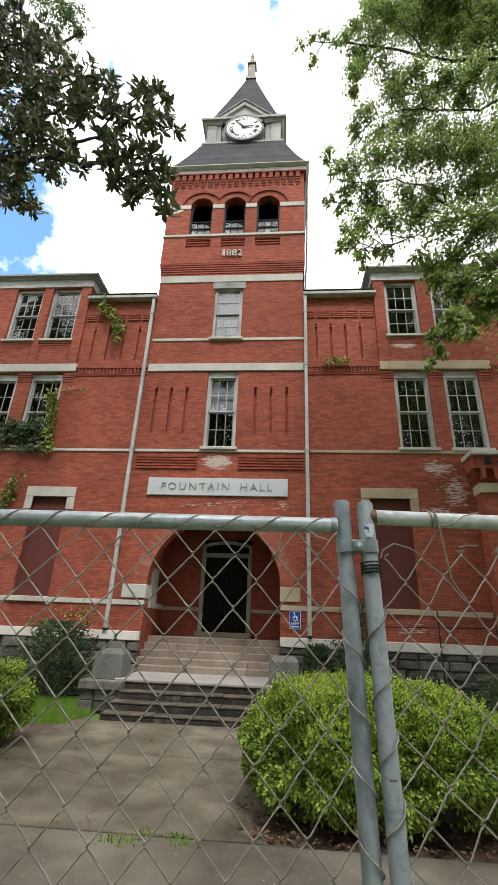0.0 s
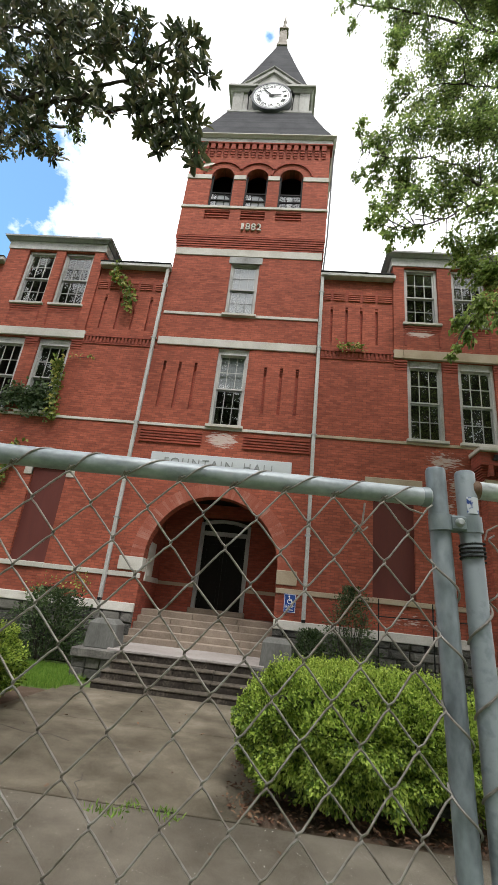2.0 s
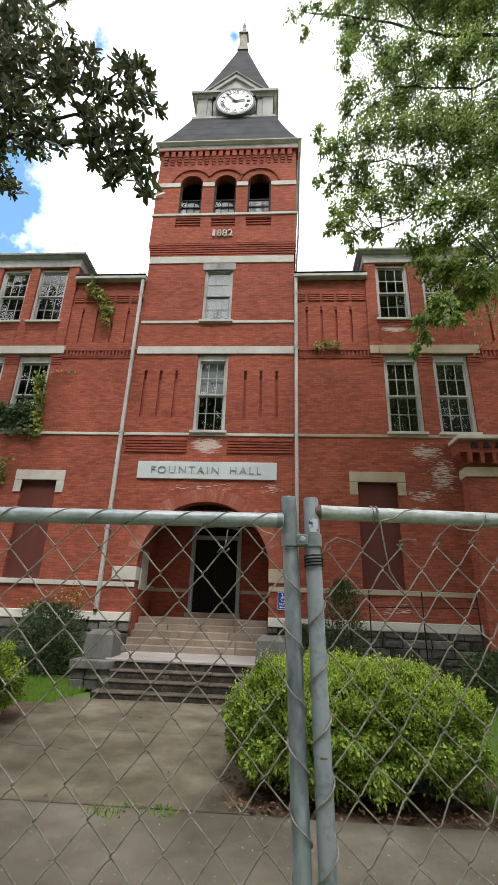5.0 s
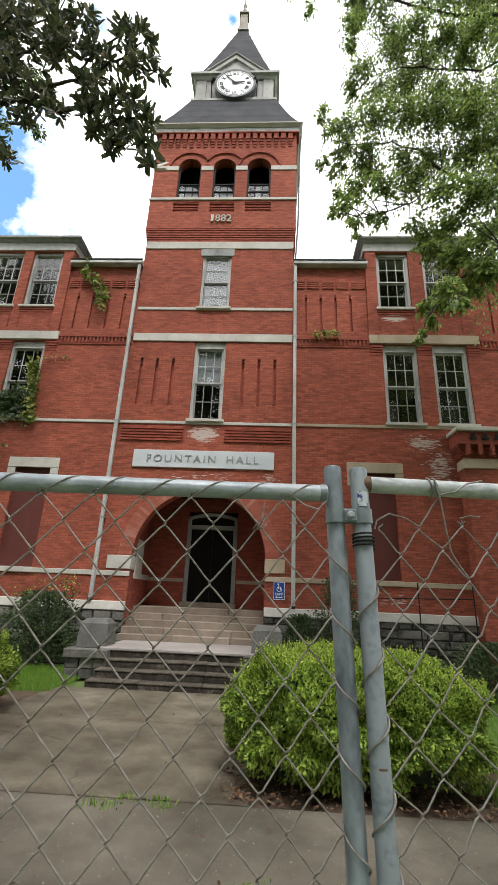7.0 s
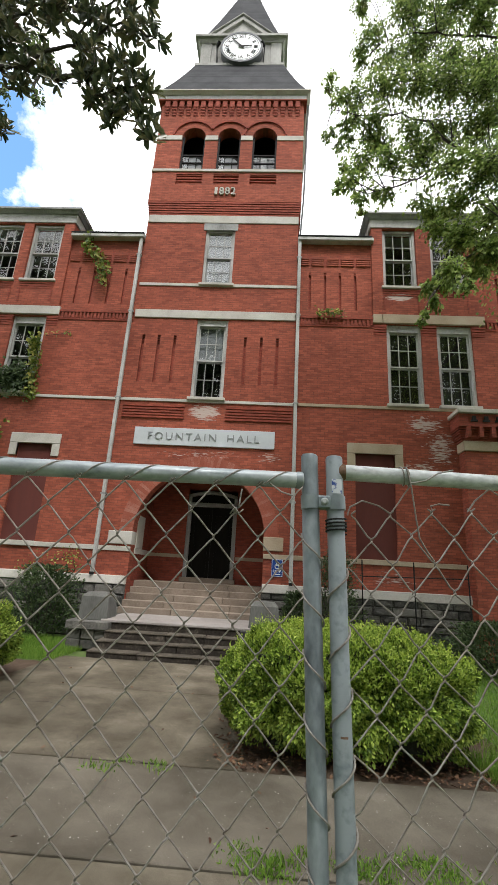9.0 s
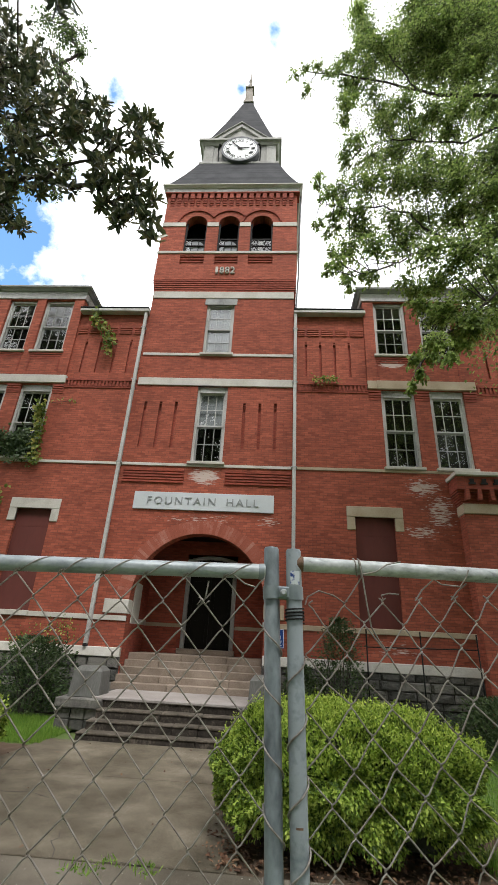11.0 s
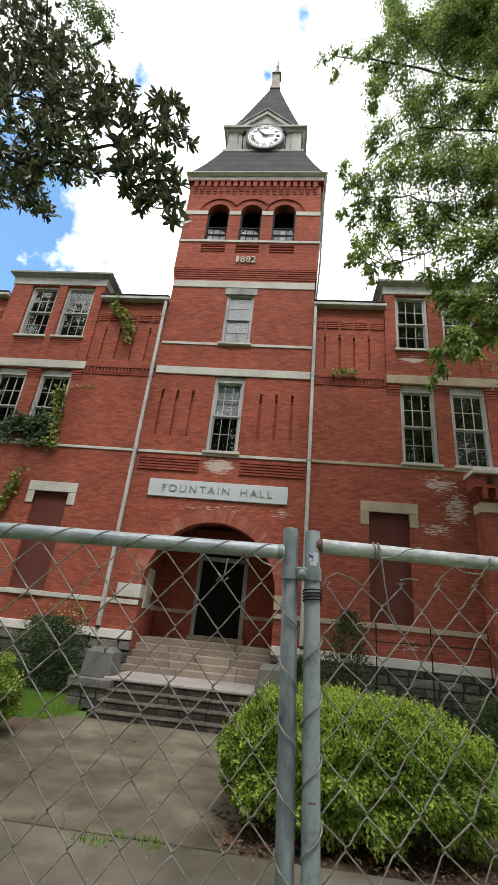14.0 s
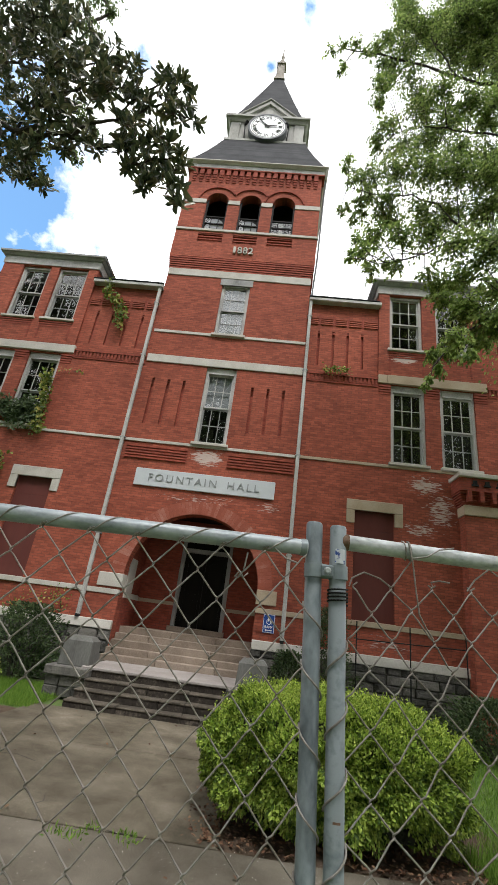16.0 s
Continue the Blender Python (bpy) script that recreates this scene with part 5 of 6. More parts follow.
class Leaves:
    """Many small leaves as one mesh, placed by numpy."""

    def __init__(self, seed):
        self.rng = np.random.default_rng(seed)
        self.v, self.n = [], 0

    def put(self, pos, axis, normal, length, width, fold=0.25, blunt=0.0):
        """Rows of leaves: base points, directions along the leaf, normals, and sizes."""
        axis = axis / np.linalg.norm(axis, axis=1, keepdims=True)
        side = np.cross(normal, axis)
        side /= np.linalg.norm(side, axis=1, keepdims=True) + 1e-9
        up = np.cross(axis, side)
        L, W = length[:, None], width[:, None]
        rows = [pos, pos + axis * L * 0.35 + side * W * 0.5 + up * W * fold, pos + axis * L * (0.7 + 0.16 * blunt) + side * W * (0.42 - 0.06 * blunt) + up * W * fold * 0.6, pos + axis * L - up * W * 0.15,
                pos + axis * L * (0.7 + 0.16 * blunt) - side * W * (0.42 - 0.06 * blunt) + up * W * fold * 0.6, pos + axis * L * 0.35 - side * W * 0.5 + up * W * fold]
        self.v.append(np.stack(rows, 1).reshape(-1, 3))
        self.n += len(pos)

    def mesh(self, name):
        v = np.concatenate(self.v)
        base = 6 * np.arange(self.n)[:, None]
        f = np.concatenate([base + [0, 1, 2, 3], base + [0, 3, 4, 5]])
        me = bpy.data.meshes.new(name)
        me.vertices.add(len(v))
        me.vertices.foreach_set("co", v.ravel())
        me.loops.add(f.size)
        me.loops.foreach_set("vertex_index", f.ravel().astype(np.int32))
        me.polygons.add(len(f))
        me.polygons.foreach_set("loop_start", np.arange(0, f.size, 4, dtype=np.int32))
        me.polygons.foreach_set("loop_total", np.full(len(f), 4, dtype=np.int32))
        me.update(calc_edges=True)
        me.validate()
        return me

    def unit(self, n):
        d = self.rng.normal(size=(n, 3))
        return d / np.linalg.norm(d, axis=1, keepdims=True)

    def rosettes(self, tips, dirs, count, length, width, open_angle):
        """Whorls of leaves at twig ends."""
        rng = self.rng
        n = len(tips)
        dirs = dirs / np.linalg.norm(dirs, axis=1, keepdims=True)
        a = np.cross(dirs, self.unit(n))
        a /= np.linalg.norm(a, axis=1, keepdims=True)
        b = np.cross(dirs, a)
        for k in range(count):
            ang = 2 * np.pi * k / count + rng.uniform(-0.5, 0.5, n)
            out = np.cos(ang)[:, None] * a + np.sin(ang)[:, None] * b
            o = open_angle + rng.uniform(-0.35, 0.35, n)
            axis = np.cos(o)[:, None] * dirs + np.sin(o)[:, None] * out
            keep = rng.random(n) < 0.88
            base = tips - dirs * (0.035 * k / count)
            ln = length * rng.uniform(0.7, 1.15, n)
            self.put(base[keep], axis[keep], (dirs + 0.3 * out)[keep], ln[keep], (ln * width)[keep], 0.2, 1.0)


def limbs(mesh, root, root_r, clumps, seed, tip_r=0.008, wander=0.12):
    """Branches that join clump centres to the nearest place already reached, thicker towards the root."""
    rnd = random.Random(seed)
    nodes = [(Vector(root), None)]
    order = sorted(range(len(clumps)), key=lambda i: (Vector(clumps[i][:3]) - Vector(root)).length)
    links = []
    for i in order:
        p = Vector(clumps[i][:3])
        best = min(range(len(nodes)), key=lambda k: (nodes[k][0] - p).length + 0.15 * (nodes[k][0] - Vector(root)).length)
        nodes.append((p, best))
        links.append((best, len(nodes) - 1))
    load = [1.0] * len(nodes)
    for a, b in reversed(links):
        load[a] += load[b]
    total = load[0]
    for a, b in links:
        pa, pb = nodes[a][0], nodes[b][0]
        ra = min(root_r, tip_r + root_r * (load[b] / total) ** 0.55)
        rb = tip_r + (ra - tip_r) * 0.55
        n = 6
        d = (pb - pa).length * wander
        bend = Vector((rnd.uniform(-1, 1), rnd.uniform(-1, 1), rnd.uniform(-0.4, 1))) * d
        pts, rad = [], []
        for i in range(n + 1):
            t = i / n
            jig = Vector((rnd.uniform(-1, 1), rnd.uniform(-1, 1), rnd.uniform(-1, 1))) * d * 0.15
            pts.append(pa.lerp(pb, t) + bend * 4 * t * (1 - t) * 0.5 + (jig if 0 < i < n else Vector()))
            rad.append(ra + (rb - ra) * t)
        mesh.tube(pts, rad, 6)
    return mesh


# magnolia: clumps of foliage (x, y, z, radius), bough by bough
MAG_ARM = [(-1.82, 4.61, 7.32, 0.09), (-1.84, 4.62, 7.14, 0.16), (-1.60, 4.58, 6.74, 0.16), (-1.39, 4.52, 6.78, 0.13), (-1.37, 4.51, 7.02, 0.09), (-1.21, 4.47, 6.83, 0.09), (-1.12, 4.46, 6.58, 0.09), (-1.45, 4.55, 6.46, 0.14), (-1.29, 4.51, 6.45, 0.14), (-1.14, 4.47, 6.32, 0.10), (-1.02, 4.45, 6.16, 0.12), (-0.91, 4.42, 6.08, 0.06), (-1.70, 4.61, 6.60, 0.13), (-1.65, 4.61, 6.34, 0.12), (-1.76, 4.63, 6.35, 0.06), (-1.53, 4.58, 6.09, 0.13), (-1.62, 4.61, 6.00, 0.07), (-1.42, 4.56, 5.92, 0.12), (-1.26, 4.52, 5.89, 0.11)]
MAG_TIP = [(-1.56, 4.61, 5.82, 0.09), (-1.48, 4.59, 5.64, 0.08), (-1.35, 4.56, 5.62, 0.11), (-1.23, 4.52, 5.66, 0.11), (-1.12, 4.49, 5.80, 0.10), (-1.07, 4.48, 5.60, 0.11), (-0.97, 4.45, 5.62, 0.08), (-0.95, 4.45, 5.43, 0.10), (-0.88, 4.44, 5.24, 0.09), (-1.06, 4.49, 5.39, 0.08), (-1.26, 4.54, 5.35, 0.07), (-1.27, 4.55, 5.30, 0.05), (-0.97, 4.47, 5.19, 0.04), (-0.88, 4.45, 5.05, 0.05), (-0.82, 4.43, 4.95, 0.03), (-1.20, 4.52, 5.47, 0.07)]
MAG_BODY = [(-3.29, 4.86, 8.71, 0.41), (-3.26, 4.88, 8.16, 0.43), (-2.85, 4.79, 8.20, 0.29), (-2.85, 4.82, 7.73, 0.32), (-2.49, 4.75, 7.46, 0.30), (-3.00, 4.86, 7.51, 0.28), (-2.21, 4.69, 7.50, 0.22), (-2.16, 4.67, 7.72, 0.10), (-2.15, 4.69, 7.16, 0.25), (-1.86, 4.63, 6.88, 0.17), (-2.09, 4.69, 6.88, 0.17), (-2.46, 4.77, 7.03, 0.18), (-2.76, 4.83, 7.06, 0.19), (-3.53, 4.89, 9.11, 0.43), (-3.16, 4.82, 8.94, 0.28), (-3.73, 4.94, 8.72, 0.51), (-3.49, 4.94, 7.82, 0.47)]
MAG_LOW = [(-2.84, 4.86, 6.87, 0.22), (-2.54, 4.80, 6.69, 0.17), (-2.33, 4.76, 6.54, 0.14), (-2.15, 4.72, 6.40, 0.08), (-2.43, 4.79, 6.33, 0.12), (-2.62, 4.84, 6.37, 0.08), (-2.07, 4.72, 6.14, 0.10), (-1.92, 4.69, 5.99, 0.07), (-2.38, 4.79, 6.11, 0.09), (-2.76, 4.86, 6.55, 0.11), (-2.98, 4.89, 6.92, 0.19), (-2.29, 4.77, 6.25, 0.09), (-2.79, 4.89, 6.15, 0.13), (-2.77, 4.89, 5.94, 0.12), (-2.58, 4.86, 5.79, 0.09), (-2.46, 4.84, 5.66, 0.09), (-2.68, 4.89, 5.72, 0.09), (-2.37, 4.82, 5.54, 0.05), (-2.76, 4.87, 6.27, 0.07), (-3.08, 4.93, 6.51, 0.22), (-2.99, 4.93, 6.07, 0.20)]
MAG_NEAR = [(-1.21, 3.00, 5.56, 0.12)]
MAGNOLIA = MAG_ARM + MAG_TIP + MAG_BODY + MAG_LOW
magnolia = thing("magnolia_tree", "dark glossy-leaved magnolia with drooping limbs", "tree")
more = [(-4.6 + 0.9 * math.cos(k * 2.1), 4.6 + 1.1 * math.sin(k * 1.7), 6.6 + 0.62 * k, 0.75) for k in range(9)]
# unseen clumps added to keep sky light off the left wing
more += [(-6.4 + 1.5 * math.cos(k * 2.4), 5.2 + 2.0 * math.sin(k * 2.4), 4.4 + 0.5 * k, 0.95) for k in range(14)]
m = Mesh().tube([(-5.4, 4.4, -0.1), (-5.35, 4.4, 1.5), (-5.2, 4.4, 4.0), (-4.9, 4.5, 7.0), (-4.7, 4.6, 10.0), (-4.6, 4.6, 12.0)], [0.34, 0.26, 0.23, 0.18, 0.11, 0.05], 12)
part("trunk", m, M_BARK, magnolia, smooth=True)
part("limb", limbs(Mesh(), (-4.95, 4.5, 6.9), 0.05, MAGNOLIA + more, 4, 0.004), M_BARK, magnolia)
part("limb", Mesh().tube([(-3.3, 4.8, 8.7), (-2.4, 3.4, 8.2), (-1.5, 3.1, 6.6), (-1.21, 3.0, 5.5)], [0.012, 0.009, 0.006, 0.004], 6), M_BARK, magnolia)
lv = Leaves(11)
for x, y, z, r in MAGNOLIA + MAG_NEAR + more:
    n = int(23 * (r / 0.3) ** 1.6) + 2
    u = lv.unit(n)
    c = np.array([x, y, z])
    tips = c + u * (r * lv.rng.uniform(0.25, 1.0, n) ** 0.6)[:, None] * [1.0, 1.1, 0.85]
    dirs = u * 0.8 + [0, -0.15, 0.45] + 0.45 * lv.unit(n)
    lv.rosettes(tips, dirs, 7, 0.112, 0.36, 1.0)
part("crown", lv.mesh("crown"), M_MAGNOLIA, magnolia, "large dark green leaves in whorls")

# elm-like tree beside the right wing
ELM_TOP = [(2.18, 7.70, 17.10, 0.28), (2.32, 7.70, 16.20, 0.36), (2.35, 8.20, 16.68, 0.34), (2.44, 7.50, 14.77, 0.52), (3.17, 8.00, 16.22, 0.51), (3.80, 8.10, 17.54, 0.56), (3.56, 7.60, 15.47, 0.64), (4.11, 7.50, 15.68, 0.79), (4.92, 7.70, 16.04, 0.93), (5.93, 8.10, 16.87, 1.00), (5.96, 8.00, 15.23, 0.81), (4.73, 7.60, 14.51, 0.75), (4.09, 7.80, 15.06, 0.77), (1.95, 8.10, 15.54, 0.43), (1.57, 7.80, 14.56, 0.18), (2.33, 8.00, 15.13, 0.42), (3.10, 8.40, 16.30, 0.58), (3.50, 8.10, 15.30, 0.55), (3.85, 7.80, 14.35, 0.46), (4.35, 7.60, 13.84, 0.50), (3.89, 7.70, 17.71, 0.78), (5.01, 7.90, 18.71, 1.07), (6.42, 8.30, 19.58, 1.15)]
ELM_UPPER = [(2.04, 8.20, 14.69, 0.41), (1.72, 7.70, 13.04, 0.30), (1.74, 8.30, 13.37, 0.17), (2.33, 7.90, 13.81, 0.39), (2.60, 8.10, 13.46, 0.42), (2.88, 7.50, 12.51, 0.35), (3.44, 7.50, 12.23, 0.44), (4.12, 7.60, 12.54, 0.46), (5.22, 8.30, 13.73, 0.45), (2.67, 8.10, 12.89, 0.47), (3.32, 8.20, 12.77, 0.47), (3.98, 8.00, 12.45, 0.40), (1.89, 7.80, 11.84, 0.27), (1.62, 7.90, 11.44, 0.19), (2.19, 8.00, 11.54, 0.45), (2.87, 8.30, 12.14, 0.53), (3.25, 7.80, 11.20, 0.45), (4.07, 8.30, 11.71, 0.48), (4.78, 8.00, 11.54, 0.72), (5.46, 8.20, 12.62, 0.52)]
ELM_MIDDLE = [(2.02, 7.90, 10.56, 0.49), (1.58, 8.10, 10.62, 0.31), (1.27, 7.70, 10.01, 0.13), (2.61, 7.90, 10.60, 0.49), (3.05, 7.60, 10.20, 0.52), (3.63, 7.50, 9.99, 0.54), (4.12, 7.40, 9.47, 0.59), (1.53, 8.10, 10.01, 0.30), (1.83, 7.90, 9.72, 0.37), (1.42, 8.30, 9.77, 0.21), (1.97, 8.20, 9.60, 0.37), (2.44, 7.80, 9.38, 0.38), (3.23, 8.40, 10.08, 0.47), (3.73, 8.00, 9.68, 0.48), (4.55, 8.20, 9.54, 0.63), (1.51, 7.30, 8.11, 0.31), (1.25, 7.10, 7.51, 0.22), (1.05, 7.10, 7.28, 0.10), (1.84, 7.10, 7.86, 0.30), (2.64, 8.00, 8.98, 0.42)]
ELM_LOWER = [(2.70, 7.00, 7.67, 0.37), (3.17, 6.90, 7.52, 0.48), (4.14, 7.70, 8.08, 0.55), (1.38, 7.00, 7.03, 0.15), (1.85, 7.40, 7.53, 0.19), (2.30, 7.40, 7.37, 0.21), (2.60, 7.50, 7.33, 0.30), (2.96, 7.40, 7.45, 0.38), (3.68, 7.80, 7.55, 0.46), (4.06, 7.70, 7.29, 0.40), (2.52, 7.20, 6.74, 0.20), (2.84, 7.20, 6.55, 0.30), (3.18, 7.10, 6.33, 0.34), (3.18, 7.60, 6.31, 0.24), (2.49, 6.80, 5.71, 0.21), (2.36, 7.30, 5.79, 0.17), (2.59, 7.20, 5.81, 0.18), (2.15, 6.60, 5.06, 0.09), (2.12, 6.90, 5.09, 0.07), (2.30, 7.50, 5.33, 0.06), (3.78, 7.40, 6.61, 0.17), (2.55, 6.60, 5.31, 0.14)]
ELM_TIP = [(0.50, 7.80, 14.41, 0.16), (0.77, 7.60, 14.23, 0.19), (0.88, 8.30, 14.82, 0.16), (1.07, 7.70, 14.56, 0.18), (1.27, 7.60, 13.96, 0.19), (1.64, 8.40, 15.88, 0.22), (0.75, 8.00, 13.94, 0.07), (1.75, 7.90, 14.19, 0.26), (1.60, 7.60, 12.78, 0.23), (1.62, 7.90, 12.65, 0.20), (1.85, 7.90, 15.36, 0.23), (2.37, 8.00, 16.70, 0.32), (2.14, 7.60, 15.21, 0.25), (1.66, 7.70, 11.57, 0.23), (1.58, 7.80, 11.33, 0.18), (1.65, 8.00, 11.24, 0.18)]
ELM_EDGE = [(1.04, 7.80, 10.65, 0.14), (1.02, 8.10, 10.79, 0.12), (1.11, 7.80, 10.01, 0.13), (1.30, 8.30, 10.97, 0.16), (1.00, 8.40, 9.96, 0.10), (1.03, 7.60, 9.07, 0.11), (1.17, 7.80, 8.99, 0.12), (1.34, 8.10, 9.87, 0.19), (1.48, 8.20, 10.55, 0.20), (1.21, 7.70, 8.40, 0.13), (1.16, 7.70, 8.02, 0.10), (1.43, 8.00, 8.42, 0.14), (1.63, 8.10, 8.85, 0.18), (1.60, 8.30, 8.42, 0.13), (1.65, 8.30, 8.07, 0.08), (1.78, 8.20, 9.64, 0.22), (1.73, 7.60, 7.79, 0.16), (2.43, 8.40, 18.13, 0.33), (2.28, 8.10, 18.05, 0.37)]
ELM = ELM_TIP + ELM_EDGE + ELM_TOP + ELM_UPPER + ELM_MIDDLE + ELM_LOWER
BOUGHS = [([(6.9, 8.6, 10.5), (6.1, 8.2, 12.3), (5.55, 7.9, 13.03), (5.28, 7.9, 13.5), (4.65, 7.9, 13.56), (3.89, 7.9, 13.6), (3.39, 7.9, 13.78), (2.74, 7.9, 14.2), (1.68, 7.9, 14.5), (0.8, 7.9, 14.73), (0.45, 7.9, 14.45)], 0.09),
          ([(5.31, 7.9, 13.5), (5.62, 7.9, 14.8), (5.88, 7.9, 15.68), (6.3, 8.0, 18.0)], 0.05), ([(3.39, 7.9, 13.78), (3.16, 7.9, 14.54), (2.94, 7.9, 15.08), (2.4, 7.8, 16.4)], 0.03),
          ([(6.75, 8.7, 10.8), (5.48, 7.9, 12.65), (5.06, 7.9, 12.45), (4.21, 7.9, 11.84), (3.49, 7.9, 11.86), (2.66, 7.9, 12.02), (2.0, 8.0, 11.8)], 0.055),
          ([(7.1, 8.9, 7.6), (5.2, 8.2, 8.3), (3.74, 7.9, 8.7), (2.99, 7.9, 9.3), (2.82, 7.9, 9.64), (2.29, 7.9, 9.85), (1.65, 7.9, 9.79), (1.06, 7.9, 9.96)], 0.05),
          ([(5.2, 8.2, 8.3), (3.81, 7.9, 8.75), (2.9, 7.9, 8.69), (2.52, 7.7, 8.21), (2.09, 7.4, 7.7), (1.5, 7.2, 7.3)], 0.035),
          ([(7.2, 8.9, 6.9), (5.0, 7.8, 7.5), (3.69, 7.2, 6.95), (3.05, 7.2, 6.32), (2.64, 7.1, 5.91), (2.28, 6.9, 5.42)], 0.045)]


def sprays(lv, x, y, z, r, twigs, per, leaf, mesh, lead=(0, 0, -0.2), droop=0.3):
    """Twigs that leave a clump's centre, carry two ranks of hanging leaves and droop; lead is the way they tend to point."""
    rng = lv.rng
    u = lv.unit(twigs)
    u[:, 2] *= 0.55
    u += np.array(lead)
    u /= np.linalg.norm(u, axis=1, keepdims=True) + 1e-6
    L = r * rng.uniform(0.45, 1.15, twigs)
    c = np.array([x, y, z]) + 0.75 * r * lv.unit(twigs) * rng.random((twigs, 1)) - 0.25 * r * np.array(lead)
    side = np.cross(u, [0, 0, 1.0])
    for k in range(per):
        t = (k + 0.8 + rng.uniform(-0.3, 0.3, twigs)) / per
        p = c + u * (L * t)[:, None]
        p[:, 2] -= droop * L * t * t
        ax = 0.55 * u + side * (0.75 if k % 2 else -0.75) + 0.35 * lv.unit(twigs)
        ax[:, 2] -= 0.55
        ln = leaf * rng.uniform(0.65, 1.2, twigs)
        nm = lv.unit(twigs) * 0.75 + [0, -0.25, 0.7]
        lv.put(p + 0.012 * lv.unit(twigs), ax, nm, ln, ln * 0.58, 0.1)
    for i in range(0, twigs, 2):
        pts = []
        for t in (0, 0.5, 1.0):
            p = c[i] + u[i] * L[i] * t
            pts.append((p[0], p[1], p[2] - droop * L[i] * t * t))
        mesh.tube(pts, [0.005, 0.0035, 0.0015], 3, False)


elm = thing("elm_tree", "light green small-leaved shade tree beside the wing", "tree")
rest = [(6.6 + 1.3 * math.cos(k * 2.4), 8.9 + 1.6 * math.sin(k * 2.4), 8.0 + 0.95 * k, 1.4) for k in range(12)]
# further clumps out of view, added as a screen that dims the right wing
rest += [(8.2 + 2.4 * math.cos(k * 2.4), 7.6 + 2.6 * math.sin(k * 2.4), 8.6 + 0.6 * k, 1.7) for k in range(14)]
part("trunk", Mesh().tube([(8.0, 9.4, -0.1), (7.9, 9.3, 1.0), (7.6, 9.1, 4.5), (7.0, 8.9, 8.0), (6.6, 8.7, 12.0), (6.4, 8.6, 16.5)], [0.45, 0.34, 0.3, 0.24, 0.16, 0.06], 14), M_BARK, elm, smooth=True)
part("limb", limbs(Mesh(), (6.9, 8.85, 8.8), 0.12, rest, 8, 0.018), M_BARK, elm)
rb = random.Random(18)
knots = []
for way, r0 in BOUGHS:
    fine = []
    for a, b in zip(way, way[1:]):
        for i in range(4):
            fine.append(Vector(a).lerp(Vector(b), i / 4) + Vector((rb.uniform(-1, 1), rb.uniform(-1, 1), rb.uniform(-1, 1))) * 0.02)
    fine.append(Vector(way[-1]))
    n = len(fine) - 1
    part("bough", Mesh().tube(fine, [0.005 + (0.72 * r0 - 0.005) * (1 - i / n) ** 0.9 for i in range(n + 1)], 8), M_BARK, elm, smooth=True)
    knots += fine[4:]
lv = Leaves(21)
tw = Mesh()
for x, y, z, r in ELM:
    p = Vector((x, y, z))
    k = min(knots, key=lambda q: (q - p).length + (0.6 if q.x < x else 0.0))
    mid = k.lerp(p, 0.5) + Vector((0, 0, 0.12 * (p - k).length))
    tw.tube([k, mid, p], [0.011, 0.007, 0.004], 5, False)
    lead = (p - k).normalized() * 0.55 + Vector((-0.25, 0, -0.25))
    thin = 0.75 if r < 0.25 or x < 1.8 else 0.95 if x < 2.4 else 1.22
    thin *= 2.3 if z < 6.8 and x > 2.0 else 1.0
    sprays(lv, x, y, z, r, int(76 * thin * (r / 0.36) ** 2) + 7, 8, 0.062, tw, tuple(lead))
for x, y, z, r in rest:
    sprays(lv, x, y, z, r, 130, 9, 0.09, tw)
tagged(part("twig", tw, M_BARK, elm), kind="stuff")
part("crown", lv.mesh("crown"), M_ELM, elm, "small light green leaves")

# paler tree beyond the magnolia
FAR_HIGH = [(-7.52, 10.00, 19.53, 0.29), (-7.05, 10.00, 18.98, 0.29), (-7.12, 10.00, 18.36, 0.32), (-6.99, 10.00, 20.55, 0.21), (-8.42, 10.00, 16.23, 0.51), (-8.06, 10.00, 15.99, 0.40), (-6.74, 10.00, 15.38, 0.37), (-6.43, 10.00, 14.95, 0.32), (-6.20, 10.00, 14.53, 0.31), (-5.93, 10.00, 14.22, 0.16), (-6.40, 10.00, 13.47, 0.26), (-6.18, 10.00, 13.08, 0.15), (-7.60, 10.00, 14.10, 0.41), (-7.74, 10.00, 13.52, 0.35), (-7.18, 10.00, 13.50, 0.26), (-7.25, 10.00, 15.41, 0.38)]
FAR_TOP = [(-8.80, 10.00, 22.90, 0.63), (-8.07, 10.00, 22.58, 0.67), (-7.50, 10.00, 21.89, 0.59), (-7.06, 10.00, 20.68, 0.22), (-7.63, 10.00, 19.87, 0.38), (-7.64, 10.00, 21.52, 0.47)]
FAR = FAR_HIGH + FAR_TOP
pale = thing("pale_tree", "tall thin-leaved tree seen beyond the magnolia", "tree")
part("trunk", Mesh().tube([(-12.0, 11.0, -0.1), (-11.8, 11.0, 2.0), (-11.4, 10.9, 9.0), (-10.9, 10.8, 16.0), (-10.6, 10.7, 22.0)], [0.4, 0.3, 0.25, 0.16, 0.05], 12), M_BARK, pale, smooth=True)
part("limb", limbs(Mesh(), (-11.3, 10.9, 12.0), 0.1, FAR, 12, 0.01), M_BARK, pale)
lv = Leaves(31)
tw = Mesh()
for x, y, z, r in FAR:
    sprays(lv, x, y, z, r, int(26 * (r / 0.4) ** 1.7) + 4, 6, 0.11, tw, (-0.3, -0.1, -0.3))
tagged(part("twig", tw, M_BARK, pale), kind="stuff")
